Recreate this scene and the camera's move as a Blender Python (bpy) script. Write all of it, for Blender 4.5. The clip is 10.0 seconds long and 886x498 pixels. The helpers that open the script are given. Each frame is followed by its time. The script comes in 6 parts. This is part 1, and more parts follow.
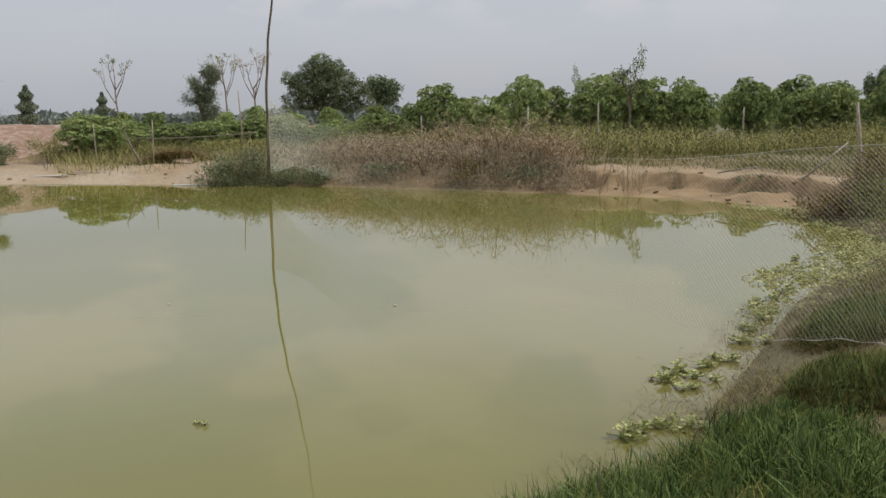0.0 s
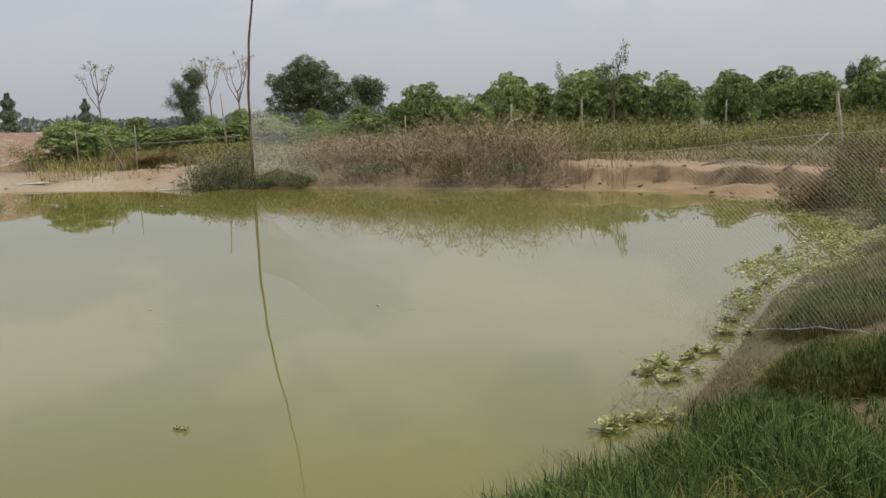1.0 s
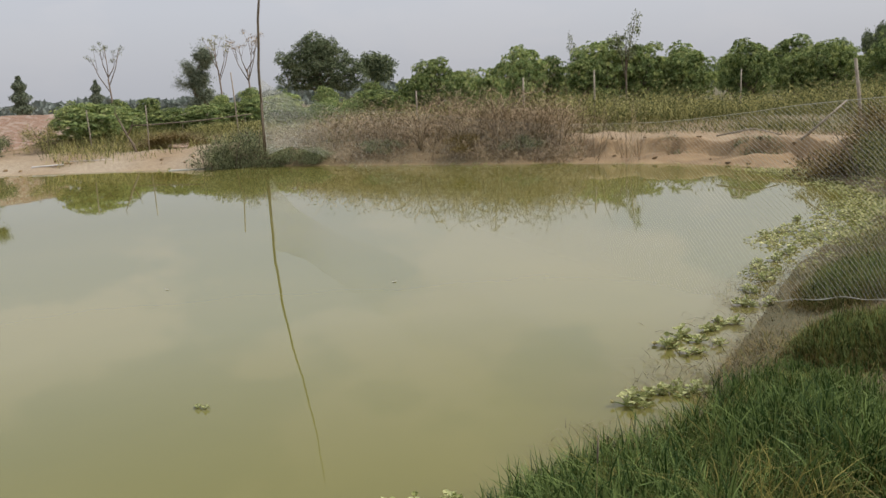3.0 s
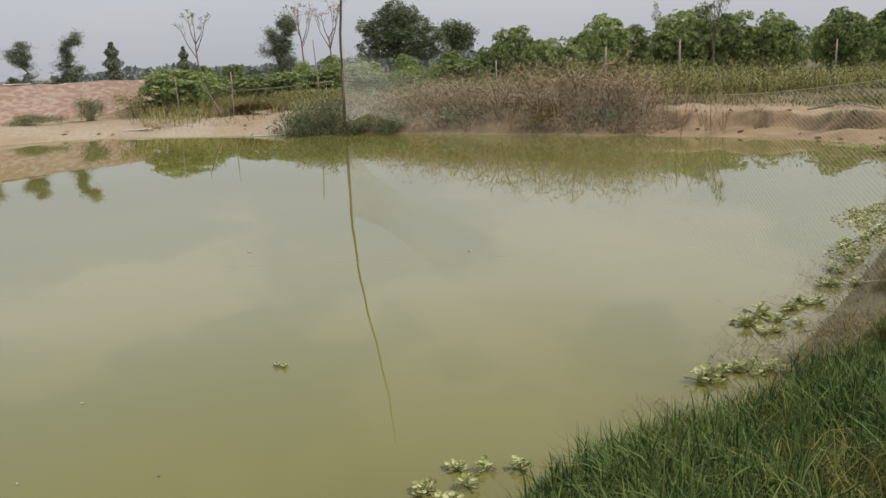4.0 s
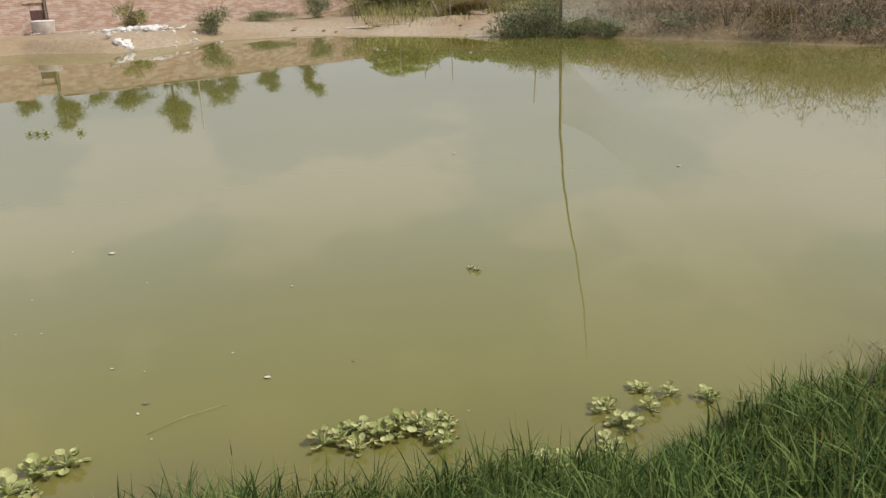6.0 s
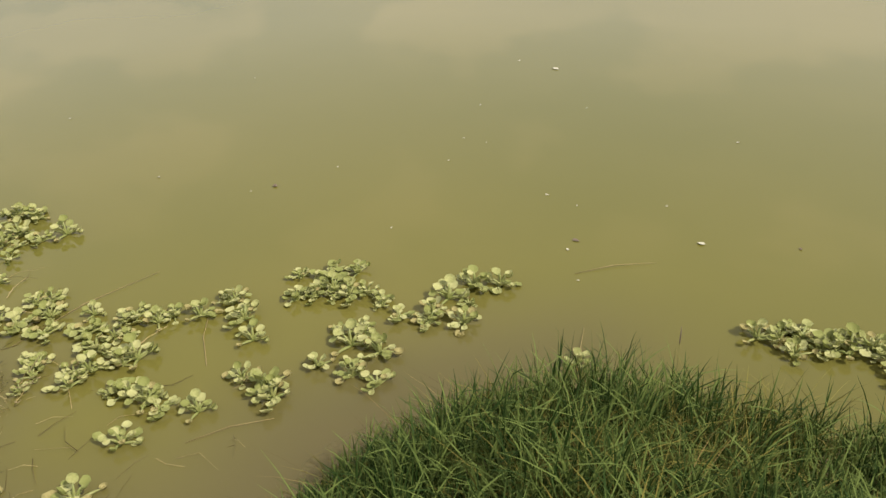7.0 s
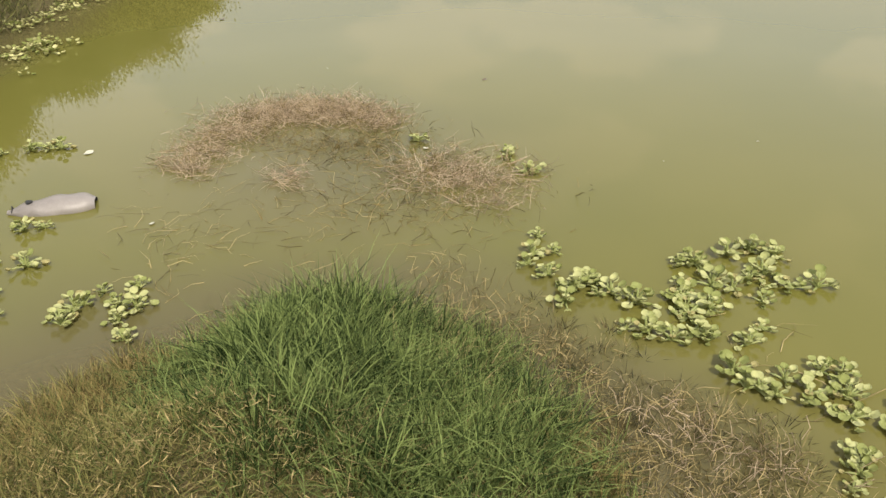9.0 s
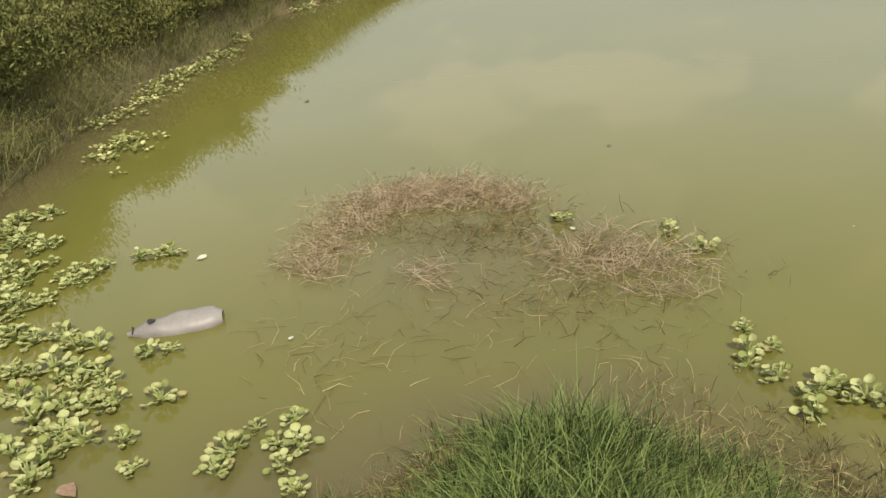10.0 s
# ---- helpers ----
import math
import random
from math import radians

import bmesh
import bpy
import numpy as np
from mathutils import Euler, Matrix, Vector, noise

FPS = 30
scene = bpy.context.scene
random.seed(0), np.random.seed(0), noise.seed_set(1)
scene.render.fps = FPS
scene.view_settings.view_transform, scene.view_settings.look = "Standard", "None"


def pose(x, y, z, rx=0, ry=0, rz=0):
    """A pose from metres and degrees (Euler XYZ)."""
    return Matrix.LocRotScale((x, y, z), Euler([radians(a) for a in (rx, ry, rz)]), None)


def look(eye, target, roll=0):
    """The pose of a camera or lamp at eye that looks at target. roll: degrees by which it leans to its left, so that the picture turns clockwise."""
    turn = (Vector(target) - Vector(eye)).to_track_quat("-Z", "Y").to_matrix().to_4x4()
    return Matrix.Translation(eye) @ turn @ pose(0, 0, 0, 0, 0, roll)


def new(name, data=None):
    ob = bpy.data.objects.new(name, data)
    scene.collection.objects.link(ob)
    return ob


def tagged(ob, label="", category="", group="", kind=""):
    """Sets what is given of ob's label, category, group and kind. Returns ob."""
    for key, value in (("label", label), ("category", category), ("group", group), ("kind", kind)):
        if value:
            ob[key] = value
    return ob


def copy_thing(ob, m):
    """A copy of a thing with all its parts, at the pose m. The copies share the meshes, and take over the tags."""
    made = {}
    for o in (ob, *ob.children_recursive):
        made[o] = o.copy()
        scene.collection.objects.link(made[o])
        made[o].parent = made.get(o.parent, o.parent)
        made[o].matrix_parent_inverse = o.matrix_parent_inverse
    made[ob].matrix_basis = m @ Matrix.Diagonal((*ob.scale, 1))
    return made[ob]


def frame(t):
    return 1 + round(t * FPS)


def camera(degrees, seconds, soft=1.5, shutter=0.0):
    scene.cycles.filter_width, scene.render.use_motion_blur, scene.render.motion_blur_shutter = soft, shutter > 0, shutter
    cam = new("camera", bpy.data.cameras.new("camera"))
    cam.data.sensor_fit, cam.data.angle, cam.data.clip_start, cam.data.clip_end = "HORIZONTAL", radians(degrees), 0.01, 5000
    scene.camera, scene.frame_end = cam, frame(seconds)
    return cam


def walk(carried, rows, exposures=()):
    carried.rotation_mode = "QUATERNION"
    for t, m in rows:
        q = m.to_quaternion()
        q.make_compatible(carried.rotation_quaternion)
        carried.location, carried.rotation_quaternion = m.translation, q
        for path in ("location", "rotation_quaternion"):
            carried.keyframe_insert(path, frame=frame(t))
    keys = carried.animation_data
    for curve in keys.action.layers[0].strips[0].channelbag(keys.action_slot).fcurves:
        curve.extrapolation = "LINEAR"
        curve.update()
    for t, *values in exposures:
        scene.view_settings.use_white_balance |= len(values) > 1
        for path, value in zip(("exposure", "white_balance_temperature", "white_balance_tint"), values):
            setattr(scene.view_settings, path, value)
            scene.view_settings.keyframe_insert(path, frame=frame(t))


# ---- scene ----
cam = camera(56.32, 10.0)
PATH = [
    (0.0, pose(0.000, 0.000, 2.526, 80.93, 0.46, -0.07)),
    (0.5, pose(0.031, 0.028, 2.525, 81.09, 1.80, -0.33)),
    (1.0, pose(0.095, 0.026, 2.510, 80.84, 1.70, -1.03)),
    (1.5, pose(0.144, 0.025, 2.505, 79.77, 1.56, -5.24)),
    (2.0, pose(0.131, 0.051, 2.495, 79.23, 1.75, -6.24)),
    (2.5, pose(0.091, 0.091, 2.492, 79.12, 2.12, -4.24)),
    (3.0, pose(0.049, 0.098, 2.490, 79.21, 2.72, -0.33)),
    (3.2, pose(0.049, 0.098, 2.490, 79.31, 2.72, 1.87)),
    (4.5, pose(0.036, -0.021, 2.490, 75.74, 1.31, 10.16)),
    (5.0, pose(-0.024, -0.057, 2.477, 75.62, 2.13, 19.53)),
    (5.5, pose(0.093, 0.030, 2.482, 75.24, 2.24, 17.62)),
    (5.7, pose(0.141, 0.045, 2.469, 74.54, 3.19, 14.12)),
    (6.8, look((-0.339, 0.374, 2.607), (-1.615, 1.526, 1.585), -0.5)),
    (7.0, look((-0.455, 0.253, 2.588), (-1.759, 1.378, 1.571), -1.4)),
    (7.5, look((-0.851, -0.185, 2.482), (-2.358, 0.686, 1.496), -1.5)),
    (8.0, pose(-1.362, -0.602, 2.441, 58.23, 0.29, 75.14)),
    (8.5, pose(-1.671, -0.936, 2.525, 60.87, 3.53, 84.56)),
    (9.0, pose(-2.083, -1.294, 2.511, 60.71, 1.19, 79.10)),
    (9.5, pose(-2.390, -1.583, 2.479, 62.81, 4.19, 75.78)),
    (10.0, pose(-2.947, -1.924, 2.440, 64.88, 5.72, 80.01)),
]
walk(cam, PATH, [(0.0, 0.08, 6150, 12), (3.2, 0.2, 6200, 13), (4.5, 0.2, 6150, 13), (5.7, 0.22, 6200, 14), (6.8, 0.27, 7000, 10), (7.1, 0.30, 7050, 10), (7.5, 0.24, 6950, 10), (8.0, 0.38, 6800, 9), (8.7, 0.47, 6700, 10), (9.2, 0.47, 6750, 8), (9.6, 0.40, 6800, 6), (10.0, 0.36, 6800, 5)])

# ---- light ----
SUN_AZ, SUN_EL = radians(82), radians(50)  # compass bearing from +y to +x, height
world = bpy.data.worlds.new("hazy_sky")
scene.world = world
world.use_nodes = True
wn, wl = world.node_tree.nodes, world.node_tree.links
wn.clear()
sky = wn.new("ShaderNodeTexSky")
sky.sky_type, sky.sun_disc = "NISHITA", False
sky.sun_elevation, sky.sun_rotation = SUN_EL, SUN_AZ
sky.air_density, sky.dust_density, sky.ozone_density = 1.2, 4.0, 1.0
sky_bg = wn.new("ShaderNodeBackground")
sky_bg.inputs["Strength"].default_value = 0.10
haze_bg = wn.new("ShaderNodeBackground")
cloud = wn.new("ShaderNodeTexNoise")
cloud.inputs["Scale"].default_value, cloud.inputs["Detail"].default_value, cloud.inputs["Roughness"].default_value = 4.6, 7, 0.5
coord = wn.new("ShaderNodeTexCoord")
squash = wn.new("ShaderNodeMapping")
squash.inputs["Scale"].default_value = (1.0, 1.0, 2.2)
ramp = wn.new("ShaderNodeValToRGB")
ramp.color_ramp.elements[0].position, ramp.color_ramp.elements[0].color = 0.505, (0.84, 0.86, 0.89, 1)
ramp.color_ramp.elements[1].position, ramp.color_ramp.elements[1].color = 0.565, (1.06, 1.005, 0.965, 1)
low_haze = wn.new("ShaderNodeValToRGB")  # clouds dissolve in the haze near the horizon
low_haze.color_ramp.elements[0].position, low_haze.color_ramp.elements[0].color = 0.10, (0.12, 0.12, 0.12, 1)
low_haze.color_ramp.elements[1].position, low_haze.color_ramp.elements[1].color = 0.18, (1, 1, 1, 1)
veil = wn.new("ShaderNodeMix")
veil.data_type = "RGBA"
veil.inputs[6].default_value = (0.93, 0.94, 0.96, 1)
mix = wn.new("ShaderNodeMixShader")
mix.inputs[0].default_value = 0.85
out = wn.new("ShaderNodeOutputWorld")
wl.new(coord.outputs["Generated"], squash.inputs["Vector"])
wl.new(squash.outputs["Vector"], cloud.inputs["Vector"])
wl.new(cloud.outputs["Fac"], ramp.inputs["Fac"])
sep = wn.new("ShaderNodeSeparateXYZ")
wl.new(coord.outputs["Generated"], sep.inputs[0])
lift = wn.new("ShaderNodeValToRGB")
lift.color_ramp.elements[0].position, lift.color_ramp.elements[0].color = 0.0, (0.50, 0.50, 0.50, 1)
lift.color_ramp.elements[1].position, lift.color_ramp.elements[1].color = 1.0, (0.68, 0.68, 0.68, 1)
for where, level in ((0.13, 0.60), (0.26, 1.0), (0.42, 0.86), (0.60, 0.64)):  # the high haze is brightest a third of the way up
    lift.color_ramp.elements.new(where).color = (level, level, level, 1)
wl.new(sep.outputs["Z"], lift.inputs["Fac"])
wl.new(lift.outputs["Color"], haze_bg.inputs["Strength"])
wl.new(sep.outputs["Z"], low_haze.inputs["Fac"])
wl.new(low_haze.outputs["Color"], veil.inputs[0])
wl.new(ramp.outputs["Color"], veil.inputs[7])
wl.new(veil.outputs[2], haze_bg.inputs["Color"])
wl.new(sky.outputs["Color"], sky_bg.inputs["Color"])
wl.new(sky_bg.outputs[0], mix.inputs[1])
wl.new(haze_bg.outputs[0], mix.inputs[2])
wl.new(mix.outputs[0], out.inputs["Surface"])
sun = new("sun", bpy.data.lights.new("sun", "SUN"))
sun.data.energy, sun.data.angle, sun.data.color = 2.7, radians(3.0), (1.0, 0.94, 0.84)
sun_from = Vector((math.sin(SUN_AZ) * math.cos(SUN_EL), math.cos(SUN_AZ) * math.cos(SUN_EL), math.sin(SUN_EL)))
sun.matrix_world = look(sun_from * 50, (0, 0, 0))


# ---- materials ----
def mat(name, low, high, rough=0.8, scale=3.0, bump=0.0, fine=60.0, island=0.0, translucent=0.0, attr=None, attr_col=None, detail=6, per_object=0.0):
    """A surface between two colours by noise at two scales, with relief, and variation from piece to piece."""
    m = bpy.data.materials.new(name)
    m.use_nodes = True
    n, l = m.node_tree.nodes, m.node_tree.links
    p = n["Principled BSDF"]
    p.inputs["Roughness"].default_value = rough
    tc = n.new("ShaderNodeTexCoord")
    a = n.new("ShaderNodeTexNoise")
    a.inputs["Scale"].default_value, a.inputs["Detail"].default_value = scale, detail
    b = n.new("ShaderNodeTexNoise")
    b.inputs["Scale"].default_value, b.inputs["Detail"].default_value = fine, 4
    l.new(tc.outputs["Object"], a.inputs["Vector"])
    l.new(tc.outputs["Object"], b.inputs["Vector"])
    add = n.new("ShaderNodeMath")
    add.operation = "MULTIPLY_ADD"
    add.inputs[1].default_value = 0.45
    l.new(b.outputs["Fac"], add.inputs[0])
    scaled = n.new("ShaderNodeMath")
    scaled.operation = "MULTIPLY"
    scaled.inputs[1].default_value = 0.55
    l.new(a.outputs["Fac"], scaled.inputs[0])
    l.new(scaled.outputs[0], add.inputs[2])
    fac = add.outputs[0]
    for amount, node in ((island, "ShaderNodeNewGeometry"), (per_object, "ShaderNodeObjectInfo")):
        if amount:
            g = n.new(node)
            v = n.new("ShaderNodeMath")
            v.operation = "MULTIPLY_ADD"
            v.inputs[1].default_value = amount
            l.new(g.outputs["Random Per Island" if node.endswith("Geometry") else "Random"], v.inputs[0])
            off = n.new("ShaderNodeMath")
            off.operation = "SUBTRACT"
            off.inputs[1].default_value = amount / 2
            l.new(fac, off.inputs[0])
            l.new(off.outputs[0], v.inputs[2])
            fac = v.outputs[0]
    r = n.new("ShaderNodeValToRGB")
    r.color_ramp.elements[0].position, r.color_ramp.elements[0].color = 0.32, (*low, 1)
    r.color_ramp.elements[1].position, r.color_ramp.elements[1].color = 0.68, (*high, 1)
    l.new(fac, r.inputs["Fac"])
    col = r.outputs["Color"]
    if attr:
        at = n.new("ShaderNodeAttribute")
        at.attribute_name = attr
        nz = n.new("ShaderNodeMath")
        nz.operation = "MULTIPLY_ADD"
        nz.inputs[1].default_value, nz.use_clamp = 0.8, True
        l.new(a.outputs["Fac"], nz.inputs[0])
        sh = n.new("ShaderNodeMath")
        sh.operation = "SUBTRACT"
        sh.inputs[1].default_value = 0.4
        l.new(at.outputs["Fac"], sh.inputs[0])
        l.new(sh.outputs[0], nz.inputs[2])
        r2 = n.new("ShaderNodeValToRGB")
        r2.color_ramp.elements[0].position, r2.color_ramp.elements[0].color = 0.3, (*attr_col[0], 1)
        r2.color_ramp.elements[1].position, r2.color_ramp.elements[1].color = 0.7, (*attr_col[1], 1)
        l.new(fac, r2.inputs["Fac"])
        mx = n.new("ShaderNodeMix")
        mx.data_type = "RGBA"
        l.new(nz.outputs[0], mx.inputs[0])
        l.new(col, mx.inputs[6])
        l.new(r2.outputs["Color"], mx.inputs[7])
        col = mx.outputs[2]
    l.new(col, p.inputs["Base Color"])
    if bump:
        bp = n.new("ShaderNodeBump")
        bp.inputs["Strength"].default_value, bp.inputs["Distance"].default_value = 0.7, bump
        l.new(add.outputs[0], bp.inputs["Height"])
        l.new(bp.outputs[0], p.inputs["Normal"])
    if translucent:
        p.inputs["Specular IOR Level"].default_value = 0.12
        t = n.new("ShaderNodeBsdfTranslucent")
        l.new(col, t.inputs["Color"])
        ms = n.new("ShaderNodeMixShader")
        ms.inputs[0].default_value = translucent
        l.new(p.outputs[0], ms.inputs[1])
        l.new(t.outputs[0], ms.inputs[2])
        l.new(ms.outputs[0], n["Material Output"].inputs["Surface"])
    return m


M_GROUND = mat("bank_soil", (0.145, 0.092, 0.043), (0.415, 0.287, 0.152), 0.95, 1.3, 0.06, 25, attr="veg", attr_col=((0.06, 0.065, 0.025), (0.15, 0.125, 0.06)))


def pale_sand(m):
    """Lets greyer sand show where the ground says so."""
    n, l = m.node_tree.nodes, m.node_tree.links
    p = n["Principled BSDF"]
    old = p.inputs["Base Color"].links[0].from_socket
    at = n.new("ShaderNodeAttribute")
    at.attribute_name = "pale"
    grain = n.new("ShaderNodeTexNoise")
    grain.inputs["Scale"].default_value, grain.inputs["Detail"].default_value = 7.0, 8
    tc = n.new("ShaderNodeTexCoord")
    l.new(tc.outputs["Object"], grain.inputs["Vector"])
    tone = n.new("ShaderNodeValToRGB")
    tone.color_ramp.elements[0].position, tone.color_ramp.elements[0].color = 0.3, (0.27, 0.21, 0.145, 1)
    tone.color_ramp.elements[1].position, tone.color_ramp.elements[1].color = 0.7, (0.44, 0.365, 0.25, 1)
    l.new(grain.outputs["Fac"], tone.inputs["Fac"])
    mx = n.new("ShaderNodeMix")
    mx.data_type = "RGBA"
    l.new(at.outputs["Fac"], mx.inputs[0])
    l.new(old, mx.inputs[6])
    l.new(tone.outputs["Color"], mx.inputs[7])
    l.new(mx.outputs[2], p.inputs["Base Color"])


pale_sand(M_GROUND)
M_GRASS = mat("green_grass", (0.024, 0.044, 0.012), (0.245, 0.31, 0.10), 0.7, 2.0, 0, 9, island=0.7, translucent=0.25)
M_BANK = mat("dark_bank_grass", (0.028, 0.058, 0.013), (0.16, 0.218, 0.06), 0.7, 2.0, 0, 9, island=1.0, translucent=0.2)
M_BANKOLIVE = mat("bank_olive_grass", (0.06, 0.06, 0.012), (0.24, 0.215, 0.055), 0.7, 2.0, 0, 9, island=0.8, translucent=0.25)
M_GRASS2 = mat("olive_grass", (0.07, 0.08, 0.022), (0.29, 0.265, 0.095), 0.7, 2.0, 0, 9, island=0.8, translucent=0.25)
M_REDSTEM = mat("red_brown_stem", (0.07, 0.054, 0.018), (0.25, 0.19, 0.075), 0.7, 3.0, 0, 15, island=0.9)
M_BROWNWEED = mat("brown_weed", (0.08, 0.058, 0.02), (0.32, 0.24, 0.095), 0.7, 2.0, 0, 9, island=0.9, translucent=0.15)
M_WETWEED = mat("wet_dark_weed", (0.022, 0.022, 0.008), (0.15, 0.125, 0.05), 0.6, 2.0, 0, 9, island=0.9, translucent=0.1)
M_HAY = mat("brown_hay", (0.12, 0.095, 0.038), (0.50, 0.395, 0.19), 0.7, 3.0, 0, 15, island=0.9, translucent=0.1)
M_STRAW2 = mat("bleached_dead_reed", (0.24, 0.175, 0.105), (0.55, 0.43, 0.29), 0.75, 3.0, 0, 15, island=0.8)
M_LEAF_HY = mat("pale_hyacinth_leaf", (0.29, 0.32, 0.11), (0.52, 0.53, 0.255), 0.5, 5.0, 0.002, 40, per_object=0.75, translucent=0.12)
M_LEAF_HY2 = mat("pale_hyacinth_mat", (0.26, 0.29, 0.09), (0.62, 0.60, 0.30), 0.45, 4.0, 0, 40, island=0.9, translucent=0.12)
M_STEM_HY = mat("hyacinth_petiole", (0.22, 0.28, 0.08), (0.42, 0.42, 0.18), 0.45, 20, 0, 60)
M_ORCHARD = mat("orchard_leaf", (0.078, 0.12, 0.04), (0.35, 0.44, 0.18), 0.5, 0.6, 0, 2.5, island=0.7, translucent=0.3, per_object=0.4, attr="young", attr_col=((0.34, 0.40, 0.13), (0.60, 0.62, 0.26)))
M_BIGTREE = mat("dark_tree_leaf", (0.08, 0.105, 0.058), (0.26, 0.30, 0.16), 0.65, 0.5, 0, 2, island=0.6, translucent=0.15)
M_NEEDLE = mat("feathery_needle", (0.11, 0.14, 0.095), (0.33, 0.365, 0.245), 0.7, 0.5, 0, 2, island=0.7, translucent=0.15)
# aerial haze is painted into this leaf colour: greyed and low in contrast
M_FARWOOD = mat("haze_tinted_far_foliage", (0.13, 0.155, 0.13), (0.25, 0.28, 0.25), 0.9, 0.05, 0, 0.3, island=0.5, translucent=0.2)
M_SHRUB = mat("grey_green_shrub", (0.09, 0.11, 0.056), (0.34, 0.36, 0.19), 0.6, 1.0, 0, 5, island=0.8, translucent=0.15)
M_WEED = mat("yellow_brown_weed", (0.09, 0.105, 0.036), (0.46, 0.42, 0.165), 0.7, 0.5, 0, 3, island=0.8, translucent=0.15)
M_WESTWEED = mat("olive_bank_weed", (0.06, 0.075, 0.022), (0.31, 0.30, 0.11), 0.6, 1.2, 0, 6, island=0.8, translucent=0.15)
M_DEADWEED = mat("brown_dead_stalk", (0.14, 0.10, 0.052), (0.52, 0.40, 0.245), 0.8, 0.5, 0, 4, island=0.9)
M_BARK = mat("grey_bark", (0.10, 0.075, 0.05), (0.26, 0.20, 0.15), 0.9, 6, 0.01, 40)
M_DEADWOOD = mat("dead_wood", (0.12, 0.09, 0.065), (0.30, 0.24, 0.18), 0.85, 6, 0.01, 50)
M_BAMBOO = mat("weathered_bamboo", (0.06, 0.045, 0.025), (0.18, 0.13, 0.07), 0.6, 4, 0.004, 50)
M_PALEPOST = mat("bleached_post", (0.22, 0.18, 0.13), (0.44, 0.38, 0.30), 0.8, 5, 0.005, 50)
M_NET = mat("nylon_net", (0.46, 0.46, 0.38), (0.62, 0.61, 0.52), 0.5, 8, 0, 60)
M_NETEDGE = mat("white_net_hem", (0.36, 0.355, 0.28), (0.58, 0.56, 0.47), 0.7, 8, 0.003, 60)
M_WHITE = mat("white_rubble", (0.5, 0.48, 0.45), (0.85, 0.83, 0.8), 0.8, 5, 0.01, 40)
M_PLANK = mat("grey_plank", (0.35, 0.30, 0.26), (0.62, 0.56, 0.50), 0.85, 4, 0.004, 40)
M_PLANK2 = mat("pinkish_plank", (0.40, 0.27, 0.20), (0.62, 0.46, 0.36), 0.85, 4, 0.004, 40)
M_SACK = mat("grey_sack", (0.19, 0.17, 0.16), (0.37, 0.335, 0.315), 0.4, 6, 0.004, 220)
M_DARK = mat("dark_metal", (0.02, 0.02, 0.022), (0.06, 0.06, 0.065), 0.5, 4, 0, 30)
M_HATCH = mat("maroon_hatch", (0.05, 0.02, 0.018), (0.12, 0.05, 0.045), 0.6, 4, 0, 30)
M_PANEL = mat("grey_blue_panel", (0.22, 0.24, 0.26), (0.40, 0.42, 0.44), 0.5, 2, 0, 30)
M_BROWNLEAF = mat("brown_dead_leaf", (0.17, 0.10, 0.06), (0.42, 0.28, 0.19), 0.7, 8, 0, 60)
M_BROWNLEAF2 = mat("withered_hyacinth_leaf", (0.28, 0.25, 0.10), (0.50, 0.45, 0.22), 0.6, 8, 0.002, 60, translucent=0.1)
M_FLOAT = mat("white_petal", (0.45, 0.44, 0.33), (0.7, 0.68, 0.56), 0.6, 8, 0, 60)


def brick_material():
    m = bpy.data.materials.new("weathered_brick")
    m.use_nodes = True
    n, l = m.node_tree.nodes, m.node_tree.links
    p = n["Principled BSDF"]
    p.inputs["Roughness"].default_value = 0.92
    tc = n.new("ShaderNodeTexCoord")
    mp = n.new("ShaderNodeMapping")
    mp.inputs["Rotation"].default_value = (radians(90), 0, 0)
    l.new(tc.outputs["Object"], mp.inputs["Vector"])
    b = n.new("ShaderNodeTexBrick")
    b.inputs["Scale"].default_value = 1.0
    b.inputs["Brick Width"].default_value, b.inputs["Row Height"].default_value, b.inputs["Mortar Size"].default_value = 0.24, 0.075, 0.009
    b.inputs["Color1"].default_value = (0.46, 0.28, 0.20, 1)
    b.inputs["Color2"].default_value = (0.37, 0.235, 0.17, 1)
    b.inputs["Mortar"].default_value = (0.53, 0.44, 0.36, 1)
    l.new(mp.outputs[0], b.inputs["Vector"])
    nz = n.new("ShaderNodeTexNoise")
    nz.inputs["Scale"].default_value, nz.inputs["Detail"].default_value = 2.2, 8
    wide = n.new("ShaderNodeMapping")
    wide.inputs["Scale"].default_value = (1.1, 1.0, 3.2)
    l.new(tc.outputs["Object"], wide.inputs["Vector"])
    l.new(wide.outputs[0], nz.inputs["Vector"])
    r = n.new("ShaderNodeValToRGB")
    r.color_ramp.elements[0].position, r.color_ramp.elements[1].position = 0.46, 0.60
    l.new(nz.outputs["Fac"], r.inputs["Fac"])
    mx = n.new("ShaderNodeMix")
    mx.data_type = "RGBA"
    mx.inputs[7].default_value = (0.64, 0.54, 0.46, 1)
    sc = n.new("ShaderNodeMath")
    sc.operation = "MULTIPLY"
    sc.inputs[1].default_value = 0.6
    l.new(r.outputs["Color"], sc.inputs[0])
    l.new(sc.outputs[0], mx.inputs[0])
    l.new(b.outputs["Color"], mx.inputs[6])
    l.new(mx.outputs[2], p.inputs["Base Color"])
    bp = n.new("ShaderNodeBump")
    bp.inputs["Distance"].default_value = 0.02
    l.new(b.outputs["Fac"], bp.inputs["Height"])
    bp.invert = True
    l.new(bp.outputs[0], p.inputs["Normal"])
    return m


M_BRICK = brick_material()


